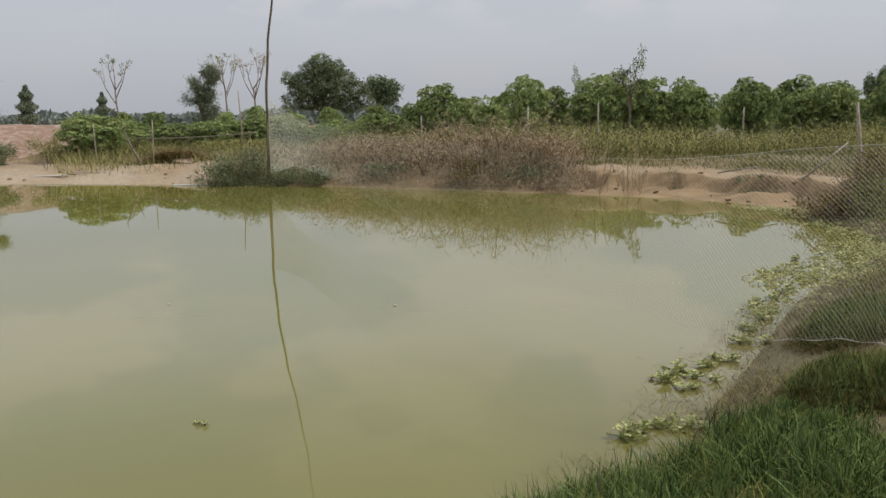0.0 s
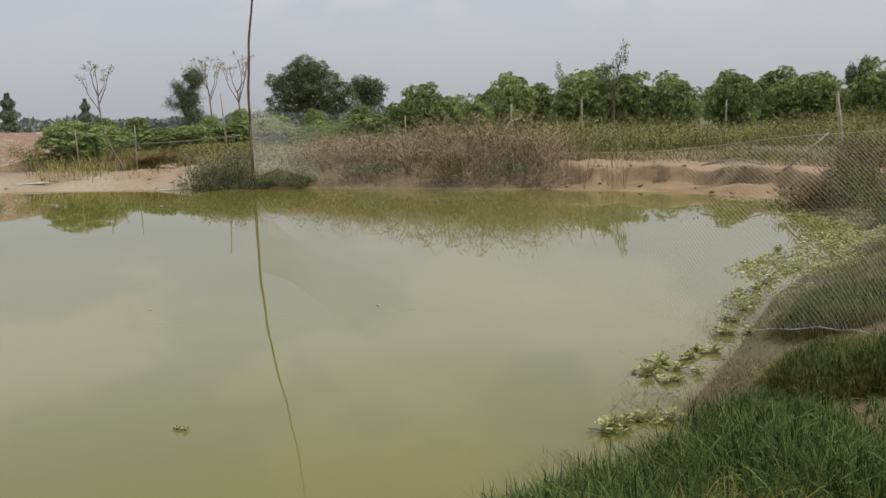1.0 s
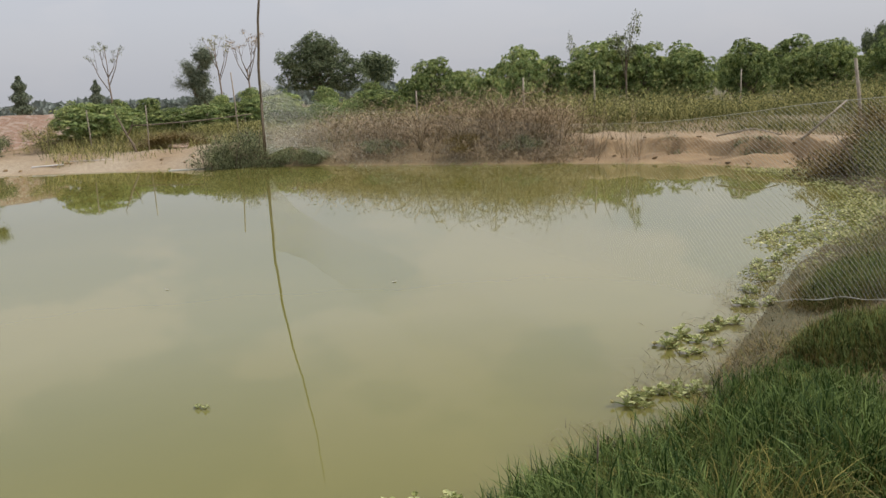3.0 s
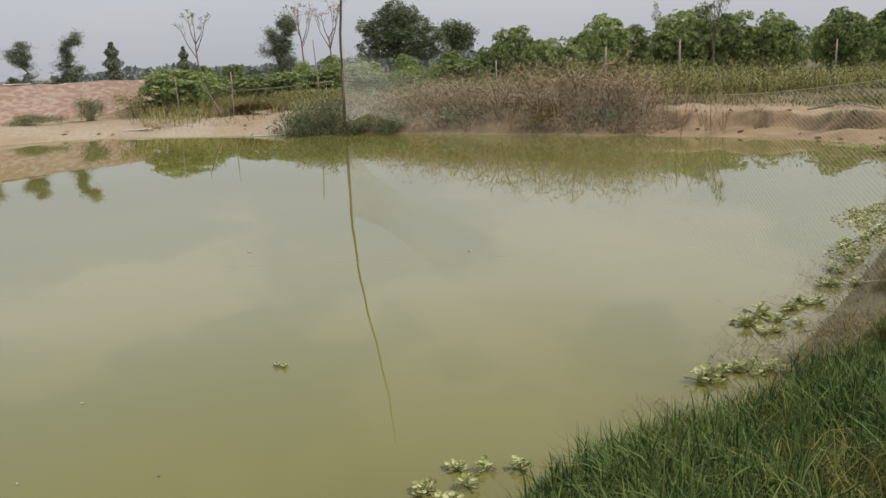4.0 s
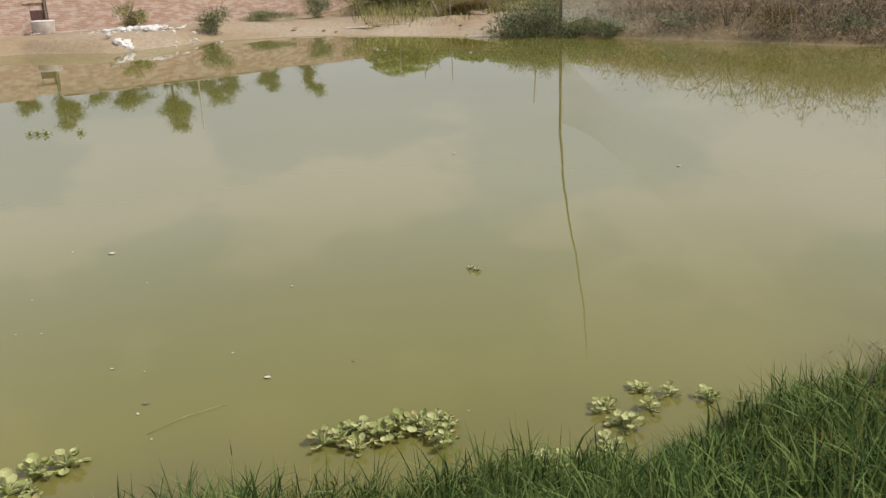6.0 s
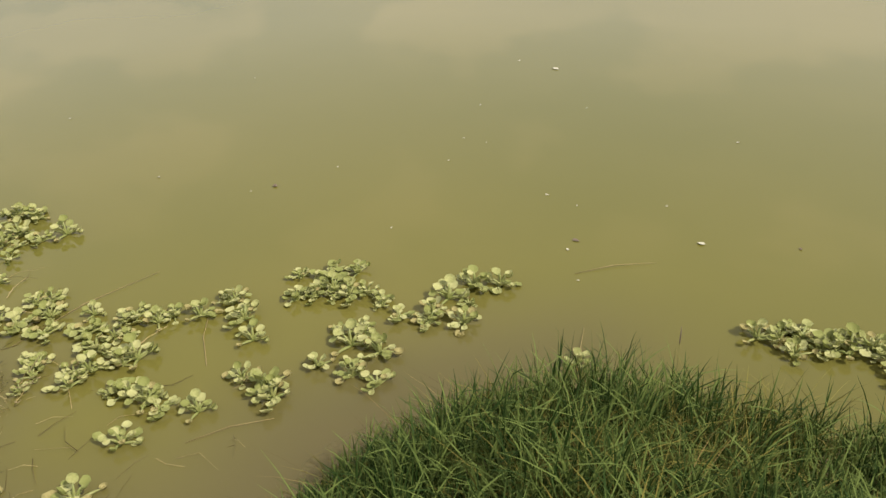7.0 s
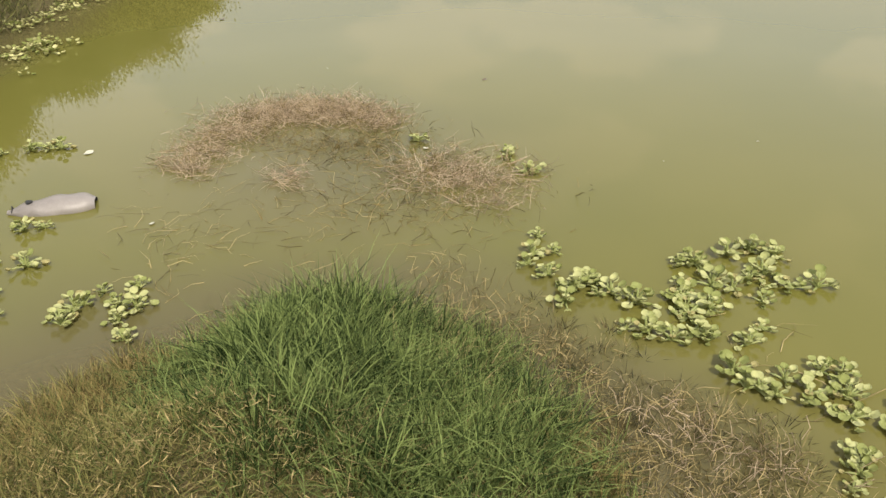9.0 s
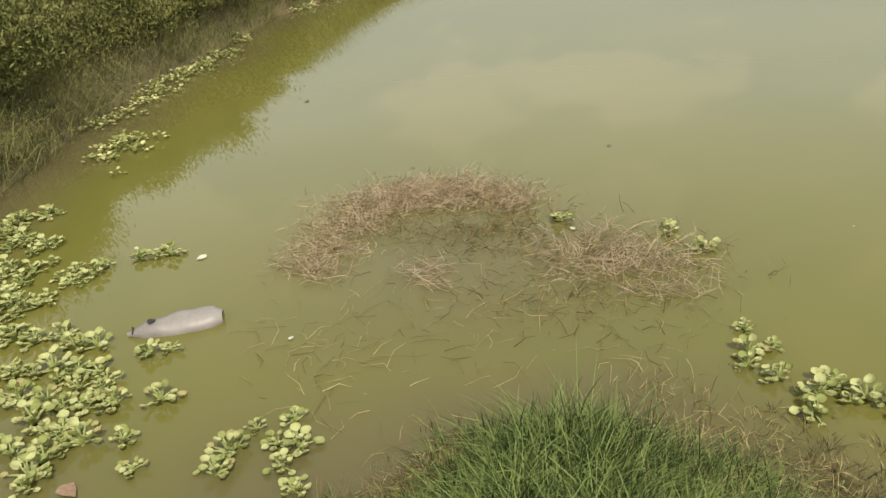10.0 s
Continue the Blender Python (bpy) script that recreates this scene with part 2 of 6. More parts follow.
def water_material():
    """Turbid green pond water: cloudy body, glossy surface, thin and brown over the shallows."""
    m = bpy.data.materials.new("turbid_green_water")
    m.use_nodes = True
    n, l = m.node_tree.nodes, m.node_tree.links
    p = n["Principled BSDF"]
    p.inputs["Roughness"].default_value = 0.02
    p.inputs["IOR"].default_value = 1.34
    at = n.new("ShaderNodeAttribute")
    at.attribute_name = "shallow"
    tc = n.new("ShaderNodeTexCoord")
    nz = n.new("ShaderNodeTexNoise")
    nz.inputs["Scale"].default_value, nz.inputs["Detail"].default_value = 0.25, 4
    l.new(tc.outputs["Object"], nz.inputs["Vector"])
    r = n.new("ShaderNodeValToRGB")
    r.color_ramp.elements[0].position, r.color_ramp.elements[0].color = 0.35, (0.146, 0.143, 0.033, 1)
    r.color_ramp.elements[1].position, r.color_ramp.elements[1].color = 0.65, (0.172, 0.160, 0.040, 1)
    l.new(nz.outputs["Fac"], r.inputs["Fac"])
    mx = n.new("ShaderNodeMix")
    mx.data_type = "RGBA"
    mx.inputs[7].default_value = (0.19, 0.165, 0.08, 1)
    l.new(at.outputs["Fac"], mx.inputs[0])
    l.new(r.outputs["Color"], mx.inputs[6])
    l.new(mx.outputs[2], p.inputs["Base Color"])
    rip = n.new("ShaderNodeTexNoise")
    rip.inputs["Scale"].default_value, rip.inputs["Detail"].default_value = 2.2, 2
    l.new(tc.outputs["Object"], rip.inputs["Vector"])
    bp = n.new("ShaderNodeBump")
    bp.inputs["Strength"].default_value, bp.inputs["Distance"].default_value = 0.12, 0.004
    l.new(rip.outputs["Fac"], bp.inputs["Height"])
    l.new(bp.outputs[0], p.inputs["Normal"])
    # where it is a hand deep the bed shows through, under the same glossy surface
    tr = n.new("ShaderNodeBsdfTransparent")
    tr.inputs["Color"].default_value = (0.75, 0.70, 0.5, 1)
    gl = n.new("ShaderNodeBsdfGlossy")
    gl.inputs["Roughness"].default_value = 0.02
    l.new(bp.outputs[0], gl.inputs["Normal"])
    fr = n.new("ShaderNodeFresnel")
    fr.inputs["IOR"].default_value = 1.333
    l.new(bp.outputs[0], fr.inputs["Normal"])
    clear = n.new("ShaderNodeMixShader")
    l.new(fr.outputs[0], clear.inputs[0])
    l.new(tr.outputs[0], clear.inputs[1])
    l.new(gl.outputs[0], clear.inputs[2])
    pw = n.new("ShaderNodeMath")
    pw.operation = "MULTIPLY"
    pw.inputs[1].default_value = 0.42
    l.new(at.outputs["Fac"], pw.inputs[0])
    ms = n.new("ShaderNodeMixShader")
    l.new(pw.outputs[0], ms.inputs[0])
    l.new(p.outputs[0], ms.inputs[1])
    l.new(clear.outputs[0], ms.inputs[2])
    l.new(ms.outputs[0], n["Material Output"].inputs["Surface"])
    return m


M_WATER = water_material()


# ---- mesh helpers ----
def mesh_of(name, verts, faces, material, smooth=False):
    """A mesh from an array of points and an array of equal-sided faces."""
    verts, faces = np.asarray(verts, np.float32), np.asarray(faces, np.int32)
    me = bpy.data.meshes.new(name)
    k = faces.shape[1]
    me.vertices.add(len(verts))
    me.vertices.foreach_set("co", verts.ravel())
    me.loops.add(faces.size)
    me.loops.foreach_set("vertex_index", faces.ravel())
    me.polygons.add(len(faces))
    me.polygons.foreach_set("loop_start", np.arange(0, faces.size, k, dtype=np.int32))
    me.polygons.foreach_set("use_smooth", np.full(len(faces), smooth))
    me.update(calc_edges=True)
    me.validate()
    me.materials.append(material)
    return me


def part_np(name, verts, faces, material, parent=None, label="", smooth=False):
    ob = new(name, mesh_of(name, verts, faces, material, smooth))
    if parent:
        ob.parent = parent
    return tagged(ob, label)


def empty(name, x=0, y=0, z=0, turn=0):
    ob = new(name)
    ob.matrix_basis = pose(x, y, z, 0, 0, turn)
    ob.empty_display_size = 0.1
    return ob


def tube(points, radii, sides=6):
    """A tapered tube along points, closed at both ends: points and triangles."""
    pts = np.asarray(points, float)
    n = len(pts)
    radii = np.broadcast_to(radii, n)
    d = np.gradient(pts, axis=0)
    d /= np.linalg.norm(d, axis=1, keepdims=True) + 1e-9
    ref = np.where(np.abs(d[:, 2:3]) > 0.9, [[1.0, 0, 0]], [[0, 0, 1.0]])
    a = np.cross(d, ref)
    a /= np.linalg.norm(a, axis=1, keepdims=True) + 1e-9
    b = np.cross(d, a)
    ang = np.linspace(0, 2 * np.pi, sides, endpoint=False)
    ring = a[:, None] * np.cos(ang)[None, :, None] + b[:, None] * np.sin(ang)[None, :, None]
    v = (pts[:, None] + ring * radii[:, None, None]).reshape(-1, 3)
    f = []
    for i in range(n - 1):
        for j in range(sides):
            p, q = i * sides + j, i * sides + (j + 1) % sides
            f += [(p, q, q + sides), (p, q + sides, p + sides)]
    for j in range(1, sides - 1):
        f.append((0, j + 1, j))
        e = (n - 1) * sides
        f.append((e, e + j, e + j + 1))
    return v, np.array(f)


def joined(pieces):
    vs, fs, k = [], [], 0
    for v, f in pieces:
        vs.append(np.asarray(v, float))
        fs.append(np.asarray(f) + k)
        k += len(v)
    return np.concatenate(vs), np.concatenate(fs)


def box(cx, cy, cz, lx, ly, lz, turn=0.0, bevel=0.01):
    """A bevelled box standing on cz, turned about z: points and quads through bmesh."""
    bm = bmesh.new()
    bmesh.ops.create_cube(bm, size=1.0)
    bmesh.ops.scale(bm, vec=(lx, ly, lz), verts=bm.verts)
    bmesh.ops.bevel(bm, geom=bm.edges[:], offset=bevel, segments=1, affect="EDGES")
    bmesh.ops.transform(bm, matrix=pose(cx, cy, cz + lz / 2, 0, 0, turn), verts=bm.verts)
    return bm


def part(name, bm, material, parent=None, label=""):
    me = bpy.data.meshes.new(name)
    bm.to_mesh(me)
    bm.free()
    me.materials.append(material)
    ob = new(name, me)
    if parent:
        ob.parent = parent
    return tagged(ob, label)


def blades(root, height, width, lean, rng, droop=0.6, az=None, far=False):
    """Curved grass blades: seven points and five triangles each, or five and three far off."""
    n = len(root)
    az = rng.uniform(0, 2 * np.pi, n) if az is None else az + rng.normal(size=n) * 0.6
    out = np.stack([np.cos(az), np.sin(az), np.zeros(n)], 1)
    side = np.stack([-np.sin(az), np.cos(az), np.zeros(n)], 1)
    tw = rng.uniform(-1.2, 1.2, n)
    side = side * np.cos(tw)[:, None] + out * np.sin(tw)[:, None]
    up = np.array([0, 0, 1.0])
    joints = ((0, 0.8), (0.55, 0.9)) if far else ((0, 0.8), (0.4, 1.0), (0.75, 0.7))
    last = 2 * len(joints)
    v = np.empty((n, last + 1, 3))
    for k, (s, w) in enumerate(joints):
        c = root + out * (lean * s ** 1.6 * height)[:, None] + up * (height * (s - droop * lean * s * s * 0.5))[:, None]
        v[:, 2 * k] = c - side * (width * w / 2)[:, None]
        v[:, 2 * k + 1] = c + side * (width * w / 2)[:, None]
    v[:, last] = root + out * (lean * height)[:, None] + up * (height * (1 - droop * lean * 0.5))[:, None]
    t = np.array([(0, 1, 3), (0, 3, 2), (2, 3, 4)] if far else [(0, 1, 3), (0, 3, 2), (2, 3, 5), (2, 5, 4), (4, 5, 6)])
    f = (np.arange(n)[:, None, None] * (last + 1) + t[None]).reshape(-1, 3)
    return v.reshape(-1, 3), f


def leaf_cards(centre, length, width, rng, drop=0.3, aim=None):
    """Pointed leaves as folded four-sided blades: four points and two triangles each."""
    n = len(centre)
    d = rng.normal(size=(n, 3))
    if aim is not None:
        d = d * 0.7 + aim
    d[:, 2] -= drop
    d /= np.linalg.norm(d, axis=1, keepdims=True)
    s = np.cross(d, rng.normal(size=(n, 3)))
    s /= np.linalg.norm(s, axis=1, keepdims=True)
    nrm = np.cross(d, s)
    L, W = np.broadcast_to(length, n)[:, None], np.broadcast_to(width, n)[:, None]
    v = np.stack([centre - d * L / 2, centre + s * W / 2 + nrm * W * 0.2, centre + d * L / 2, centre - s * W / 2 + nrm * W * 0.2], 1)
    f = (np.arange(n)[:, None, None] * 4 + np.array([(0, 1, 2), (0, 2, 3)])[None]).reshape(-1, 3)
    return v.reshape(-1, 3), f


# ---- the pond and the ground ----
SHORE = [(-2.5, 0.97), (-2.67, 1.56), (-2.5, 2.1), (-2.15, 2.62), (-1.45, 3.08), (-0.7, 3.52), (0.03, 4.15), (0.65, 4.75), (1.3, 5.3), (1.95, 6.15), (2.3, 6.85),
         (2.95, 7.85), (3.75, 9.2), (4.75, 10.9), (6.9, 13.6), (8.8, 16.2), (9.2, 19.0), (9.4, 21.6), (8.8, 23.2), (7.1, 25.2), (3.9, 26.9), (1.2, 28.2),
         (-2.9, 30.1), (-6.6, 31.7), (-9.8, 32.0), (-14.8, 32.9), (-18.6, 33.0), (-21.2, 30.4), (-21.9, 25.6), (-26.5, 25.4), (-29, 18),
         (-28, 9), (-24.5, 0.5), (-20.4, -2.5), (-17.4, -3.4), (-14.0, -4.6), (-11.0, -5.1), (-8.7, -5.6), (-6.5, -4.9), (-5.48, -3.67),
         (-5.3, -2.87), (-5.65, -2.28), (-5.96, -1.56), (-5.82, -0.98), (-5.28, -0.6), (-4.85, -0.3), (-4.3, -0.15), (-3.57, -0.3), (-2.8, 0.1)]


def shore_distance(x, y):
    """Metres from the waterline, positive on land."""
    p = np.array(SHORE)
    q = np.roll(p, -1, 0)
    best = np.full(x.shape, 1e9)
    inside = np.zeros(x.shape, bool)
    for (ax, ay), (bx, by) in zip(p, q):
        ex, ey = bx - ax, by - ay
        s = np.clip(((x - ax) * ex + (y - ay) * ey) / (ex * ex + ey * ey), 0, 1)
        best = np.minimum(best, np.hypot(x - ax - s * ex, y - ay - s * ey))
        if ay != by:
            inside ^= ((ay > y) != (by > y)) & (x < (bx - ax) * (y - ay) / (by - ay) + ax)
    return np.where(inside, -best, best)


def smooth(a, b, v):
    s = np.clip((v - a) / (b - a), 0, 1)
    return s * s * (3 - 2 * s)


def wave(x, y, k, seed):
    """A cheap smooth unevenness, about -1 to 1."""
    r = np.random.RandomState(seed)
    z = np.zeros(np.shape(x))
    for i in range(6):
        a, ph, f = r.uniform(0, 6.28), r.uniform(0, 6.28), k * r.uniform(0.6, 1.8)
        z = z + np.sin((x * np.cos(a) + y * np.sin(a)) * f + ph)
    return z / 3.2


def height(x, y):
    """The lie of the land: bed below the waterline, banks above it."""
    x, y = np.asarray(x, float), np.asarray(y, float)
    d = shore_distance(x, y)
    d = d + 0.12 * wave(x, y, 2.2, 3) * smooth(0, 0.6, np.abs(d))
    left = smooth(-8, -13, x) * smooth(18, 24, y)
    far = smooth(14, 20, y)
    west = smooth(-6.9, -9.0, x) * smooth(2, -2, y)
    top = 1.0 * (1 - far) + 0.72 * far
    top = top * (1 - left) + 0.5 * left
    top = top * (1 - west) + 1.5 * west
    run = (3.4 * (1 - far) + 3.2 * far) * (1 - left) + 8.0 * left
    run = run * (1 - west) + 2.4 * west
    ledge = smooth(-21.5, -23.5, x) * smooth(14, 18, y)
    run = run * (1 - ledge) + 0.7 * ledge
    z = top * smooth(0, 1, d / run * 0.5 + 0.5) * 2 - top
    z = np.where(d > 0, z, np.maximum(d * 0.35, -0.7))
    rough = 0.05 * wave(x, y, 1.6, 5) + 0.03 * wave(x, y, 5.0, 6)
    rough = rough + smooth(15, 20, y) * smooth(0, 3, x) * (0.05 * wave(x, y, 2.6, 15) + 0.06 * wave(x, y, 6.0, 16)) * smooth(5, 2, d)
    # the clay bank opposite: a narrow beach, a steep scalloped face, a flat path on top
    clay = smooth(17.5, 20.5, y) * smooth(2.2, 3.6, x)
    edge = 1.75 + 0.30 * wave(x, y, 1.3, 17) + 0.16 * wave(x, y, 5.0, 18)
    face = 0.16 * smooth(0, 1.3, d) + (0.50 + 0.05 * wave(x, y, 0.8, 19)) * smooth(edge - 0.42, edge, d) + 0.10 * smooth(3.4, 4.6, d) + 0.16 * smooth(4.5, 9.0, d)
    face = face + 0.11 * wave(x, y, 8.0, 20) * smooth(edge - 0.5, edge - 0.2, d) * smooth(edge + 0.05, edge - 0.1, d)
    z = np.where(d > 0, z * (1 - clay) + face * clay, z)
    # the grassy bank between the sand flat and the hedge
    berm = smooth(-7.5, -9.5, x) * smooth(-22, -19.5, x) * smooth(30, 33, y)
    z = z + berm * (0.55 + 0.08 * wave(x, y, 0.9, 29)) * smooth(7.2, 9.4, d + 0.5 * wave(x, y, 0.7, 27))
    # the undercut edge of the east bank
    cut = smooth(12.5, 14.5, y) * smooth(20, 18, y) * smooth(6, 8, x)
    lip = 1.55 + 0.25 * wave(x, y, 1.6, 28)
    z = z + np.where(d > 0, cut * (0.30 * smooth(lip - 0.15, lip + 0.1, d) - 0.22 * smooth(0.3, lip - 0.15, d) * smooth(lip + 0.1, lip - 0.15, d)), 0)
    return z + np.where(d > 0, np.clip(d, 0, 1), 0) * rough * np.clip(60 / (1 + np.hypot(x, y)), 0, 1) * 1.0


def axis(parts):
    return np.unique(np.concatenate([np.arange(a, b, s) for a, b, s in parts]).round(3))


gx = axis([(-3000, -400, 200), (-400, -60, 20), (-60, -18, 1.0), (-18, -9, 0.3), (-9, 5, 0.12), (5, 13, 0.14), (13, 40, 1.0), (40, 400, 20), (400, 3001, 200)])
gy = axis([(-3000, -400, 200), (-400, -30, 20), (-30, -8, 1.0), (-8, -5, 0.3), (-5, 9, 0.12), (9, 19, 0.3), (19, 28, 0.14), (28, 36, 0.3), (36, 70, 1.0), (70, 400, 20), (400, 3001, 200)])
GX, GY = np.meshgrid(gx, gy)
GZ = height(GX, GY)
ni, nj = len(gx), len(gy)
idx = (np.arange(nj - 1)[:, None] * ni + np.arange(ni - 1)[None]).ravel()
gverts = np.stack([GX, GY, GZ], -1).reshape(-1, 3)
gfaces = np.stack([idx, idx + 1, idx + 1 + ni, idx + ni], 1)
ground = part_np("ground", gverts, gfaces, M_GROUND, smooth=True)
tagged(ground, "tan bare soil banks with patchy grass round the pond", "ground", kind="structure")
gd = shore_distance(GX, GY)
veg = 0.55 + 0.25 * wave(GX, GY, 0.5, 9) + 0.15 * wave(GX, GY, 2.4, 10)
bare_far = smooth(18, 21, GY) * smooth(4.3, 3.4, gd) * smooth(1.0, 4.0, GX)  # the clay face opposite
sand = smooth(-8, -11, GX) * smooth(20, 24, GY) * smooth(11, 7, gd)
path = smooth(1.9, 2.4, gd) * smooth(4.3, 3.4, gd) * smooth(18, 21, GY) * smooth(1, 4, GX)
near = smooth(10, 7, np.hypot(GX + 1, GY - 2))
right = smooth(2.6, 3.6, GX) * smooth(4, 5.2, GY) * smooth(22, 18, GY)
veg = veg * (1 - np.clip(bare_far + sand + path, 0, 1)) + 0.05 * right + 0.34 * right * wave(GX, GY, 1.7, 13) + 0.1 * near
veg = np.maximum(veg, 0.95 * smooth(6.5, 9.5, gd) * smooth(-21, -17, GX))
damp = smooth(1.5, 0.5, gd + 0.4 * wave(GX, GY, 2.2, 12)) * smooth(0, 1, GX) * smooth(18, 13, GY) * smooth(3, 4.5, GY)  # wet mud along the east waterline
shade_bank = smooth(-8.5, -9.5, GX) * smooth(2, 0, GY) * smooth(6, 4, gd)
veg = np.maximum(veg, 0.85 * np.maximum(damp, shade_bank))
veg = np.maximum(veg, 0.8 * smooth(-2.4, -3.0, GX) * smooth(1.2, 0.6, GY) * smooth(-7.5, -6.8, GX))
veg = np.where(gd < 0.05, 0.15, veg)
spit_soil = smooth(-2.4, -3.0, GX) * smooth(1.2, 0.6, GY) * smooth(-7.5, -6.8, GX)
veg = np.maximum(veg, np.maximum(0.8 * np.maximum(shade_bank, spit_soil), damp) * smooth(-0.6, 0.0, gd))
pale = np.clip(smooth(-8, -11, GX) * smooth(18, 23, GY) * smooth(8.5, 6.5, gd) * (0.7 + 0.35 * wave(GX, GY, 0.9, 14)) + 0.35 * path, 0, 1)  # grey sand and the trodden path
at = ground.data.attributes.new("pale", "FLOAT", "POINT")
at.data.foreach_set("value", pale.astype(np.float32).ravel())
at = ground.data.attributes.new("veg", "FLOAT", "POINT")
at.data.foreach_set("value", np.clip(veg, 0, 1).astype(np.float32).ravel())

wx = axis([(-46, -18, 1.0), (-18, -9, 0.4), (-9, 5, 0.15), (5, 16, 0.5)])
wy = axis([(-9, -6, 0.4), (-6, 9, 0.15), (9, 37, 0.6)])
WX, WY = np.meshgrid(wx, wy)
ni, nj = len(wx), len(wy)
idx = (np.arange(nj - 1)[:, None] * ni + np.arange(ni - 1)[None]).ravel()
water = part_np("water", np.stack([WX, WY, 0 * WX], -1).reshape(-1, 3), np.stack([idx, idx + 1, idx + 1 + ni, idx + ni], 1), M_WATER, smooth=True)
tagged(water, "still turbid green pond water reflecting the hazy sky", "water", kind="structure")
wd = shore_distance(WX, WY)
shallow = smooth(-1.4, 0.1, wd + 0.25 * wave(WX, WY, 2.5, 4)) * smooth(12, 8, WY) * (0.25 + 0.75 * smooth(-1.2, -2.6, WX))
shallow = np.maximum(shallow, 0.55 * np.exp(-(((WX + 7.9) / 1.4) ** 2 + ((WY + 1.1) / 1.3) ** 2)))
at = water.data.attributes.new("shallow", "FLOAT", "POINT")
at.data.foreach_set("value", shallow.astype(np.float32).ravel())


# ---- grass, reeds and weeds ----
def scatter(rng, n, x0, x1, y0, y1, keep):
    """Random places in a rectangle, kept with the chance that keep(x, y) gives."""
    x, y = rng.uniform(x0, x1, n), rng.uniform(y0, y1, n)
    k = rng.uniform(0, 1, n) < keep(x, y)
    return x[k], y[k]


def bump2(x, y, cx, cy, rx, ry):
    return np.exp(-(((x - cx) / rx) ** 2 + ((y - cy) / ry) ** 2))


def clump(x, y):
    """The tall green tussock on the spit."""
    return np.clip(1.7 * bump2(x, y, -5.0, -1.15, 0.78, 0.66) + 1.0 * bump2(x, y, -4.45, -0.85, 0.55, 0.45), 0, 1)


def bank_grass(x, y):
    d = shore_distance(x, y)
    band = smooth(-0.12, 0.15, d - 0.4 * smooth(0.6, 1.4, x)) * smooth(4.5, 2.5, d) * smooth(-3.4, -2.7, x) * smooth(0.8, 1.4, y + 0.4 * np.maximum(x, 0))
    return band * smooth(6.2, 5.4, y) * smooth(2.95, 2.3, x - 0.35 * np.maximum(3.6 - y, 0))


def bank_tall(x, y):
    """How tall the near grass stands."""
    return 0.52 * (1 + 0.28 * bump2(x, y, -1.45, 2.95, 0.65, 0.6)) * smooth(-3.1, -2.0, x) * (1 - 0.7 * bump2(x, y, -0.38, 3.95, 0.56, 0.62)) * (1 - 0.4 * bump2(x, y, -1.05, 2.95, 0.6, 0.5)) * (0.25 + 0.75 * smooth(2.9, 1.3, x - 0.35 * np.maximum(3.6 - y, 0)))


def grow(name, x, y, h, w, lean, material, rng, label, category="grass", droop=0.6, sink=0.02, az=None, lift=0.0):
    z = height(x, y)
    v, f = blades(np.stack([x, y, np.maximum(z, -0.12) - sink + lift], 1), h, w, lean, rng, droop, az, bool(np.hypot(x, y).min() > 9))
    ob = part_np(name, v, f, material)
    return tagged(ob, label, category, kind="stuff")


def tufts(rng, x, y, n, spread=0.03):
    """n blades round each tuft's middle: places, the way each leans, and the tuft's own vigour."""
    k = np.repeat(np.arange(len(x)), n)
    r, a = np.abs(rng.normal(size=len(k))) * spread, rng.uniform(0, 2 * np.pi, len(k))
    return x[k] + r * np.cos(a), y[k] + r * np.sin(a), a, rng.uniform(0.6, 1.15, len(x))[k], r / spread


rng = np.random.default_rng(11)
x, y = scatter(rng, 15500, -3.2, 4.4, 0.5, 6.4, bank_grass)
x, y, az, vig, out_r = tufts(rng, x, y, 18, 0.035)
patch = np.clip(0.85 + 0.22 * wave(x, y, 3.0, 21) + 0.14 * wave(x, y, 8.0, 22), 0.45, 1.2)
h = bank_tall(x, y) * patch * vig * rng.uniform(0.6, 1.2, len(x)) * smooth(-0.2, 0.2, shore_distance(x, y))
h = np.where(h > 0.5, 0.5 + 0.2 * np.tanh((h - 0.5) / 0.35), h)  # no blade stands far above the rest
up = rng.uniform(0, 0.72, len(x)) * (rng.random(len(x)) < 0.9)
grow("bank_grass", x, y, h * (1.0 - up) * rng.uniform(0.5, 1.0, len(x)) + 0.03, rng.uniform(0.0035, 0.0085, len(x)), rng.uniform(0.1, 1.25, len(x)) * (0.45 + up), M_BANK, rng, "long green grass leaning over the near bank", droop=0.8, lift=h * up)
x, y = scatter(rng, 70000, -3.6, 4.4, 0.3, 6.5, lambda x, y: bank_grass(x, y) * np.clip(0.25 + 0.75 * smooth(-0.3, 0.5, wave(x, y, 1.7, 30)) + 0.5 * smooth(0.8, 2.0, x), 0, 1))
up = rng.uniform(0, 0.65, len(x))
h = bank_tall(x, y) * rng.uniform(0.45, 0.95, len(x)) * (1 + 0.15 * smooth(0, 1, x)) * (0.8 + 0.25 * wave(x, y, 6.0, 24))
grow("bank_grass_olive", x, y, h * (1 - up), rng.uniform(0.003, 0.006, len(x)), rng.uniform(0.3, 1.9, len(x)), M_BANKOLIVE, rng, "yellowing grass mixed through the near bank", droop=0.9, lift=h * up)
x, y = scatter(rng, 26000, -3.4, 4.6, 0.3, 6.6, lambda x, y: bank_grass(x, y) * np.clip(0.6 * smooth(-0.2, 0.6, wave(x, y, 2.3, 31)) + 0.5 * smooth(0.6, 1.8, x), 0, 1))
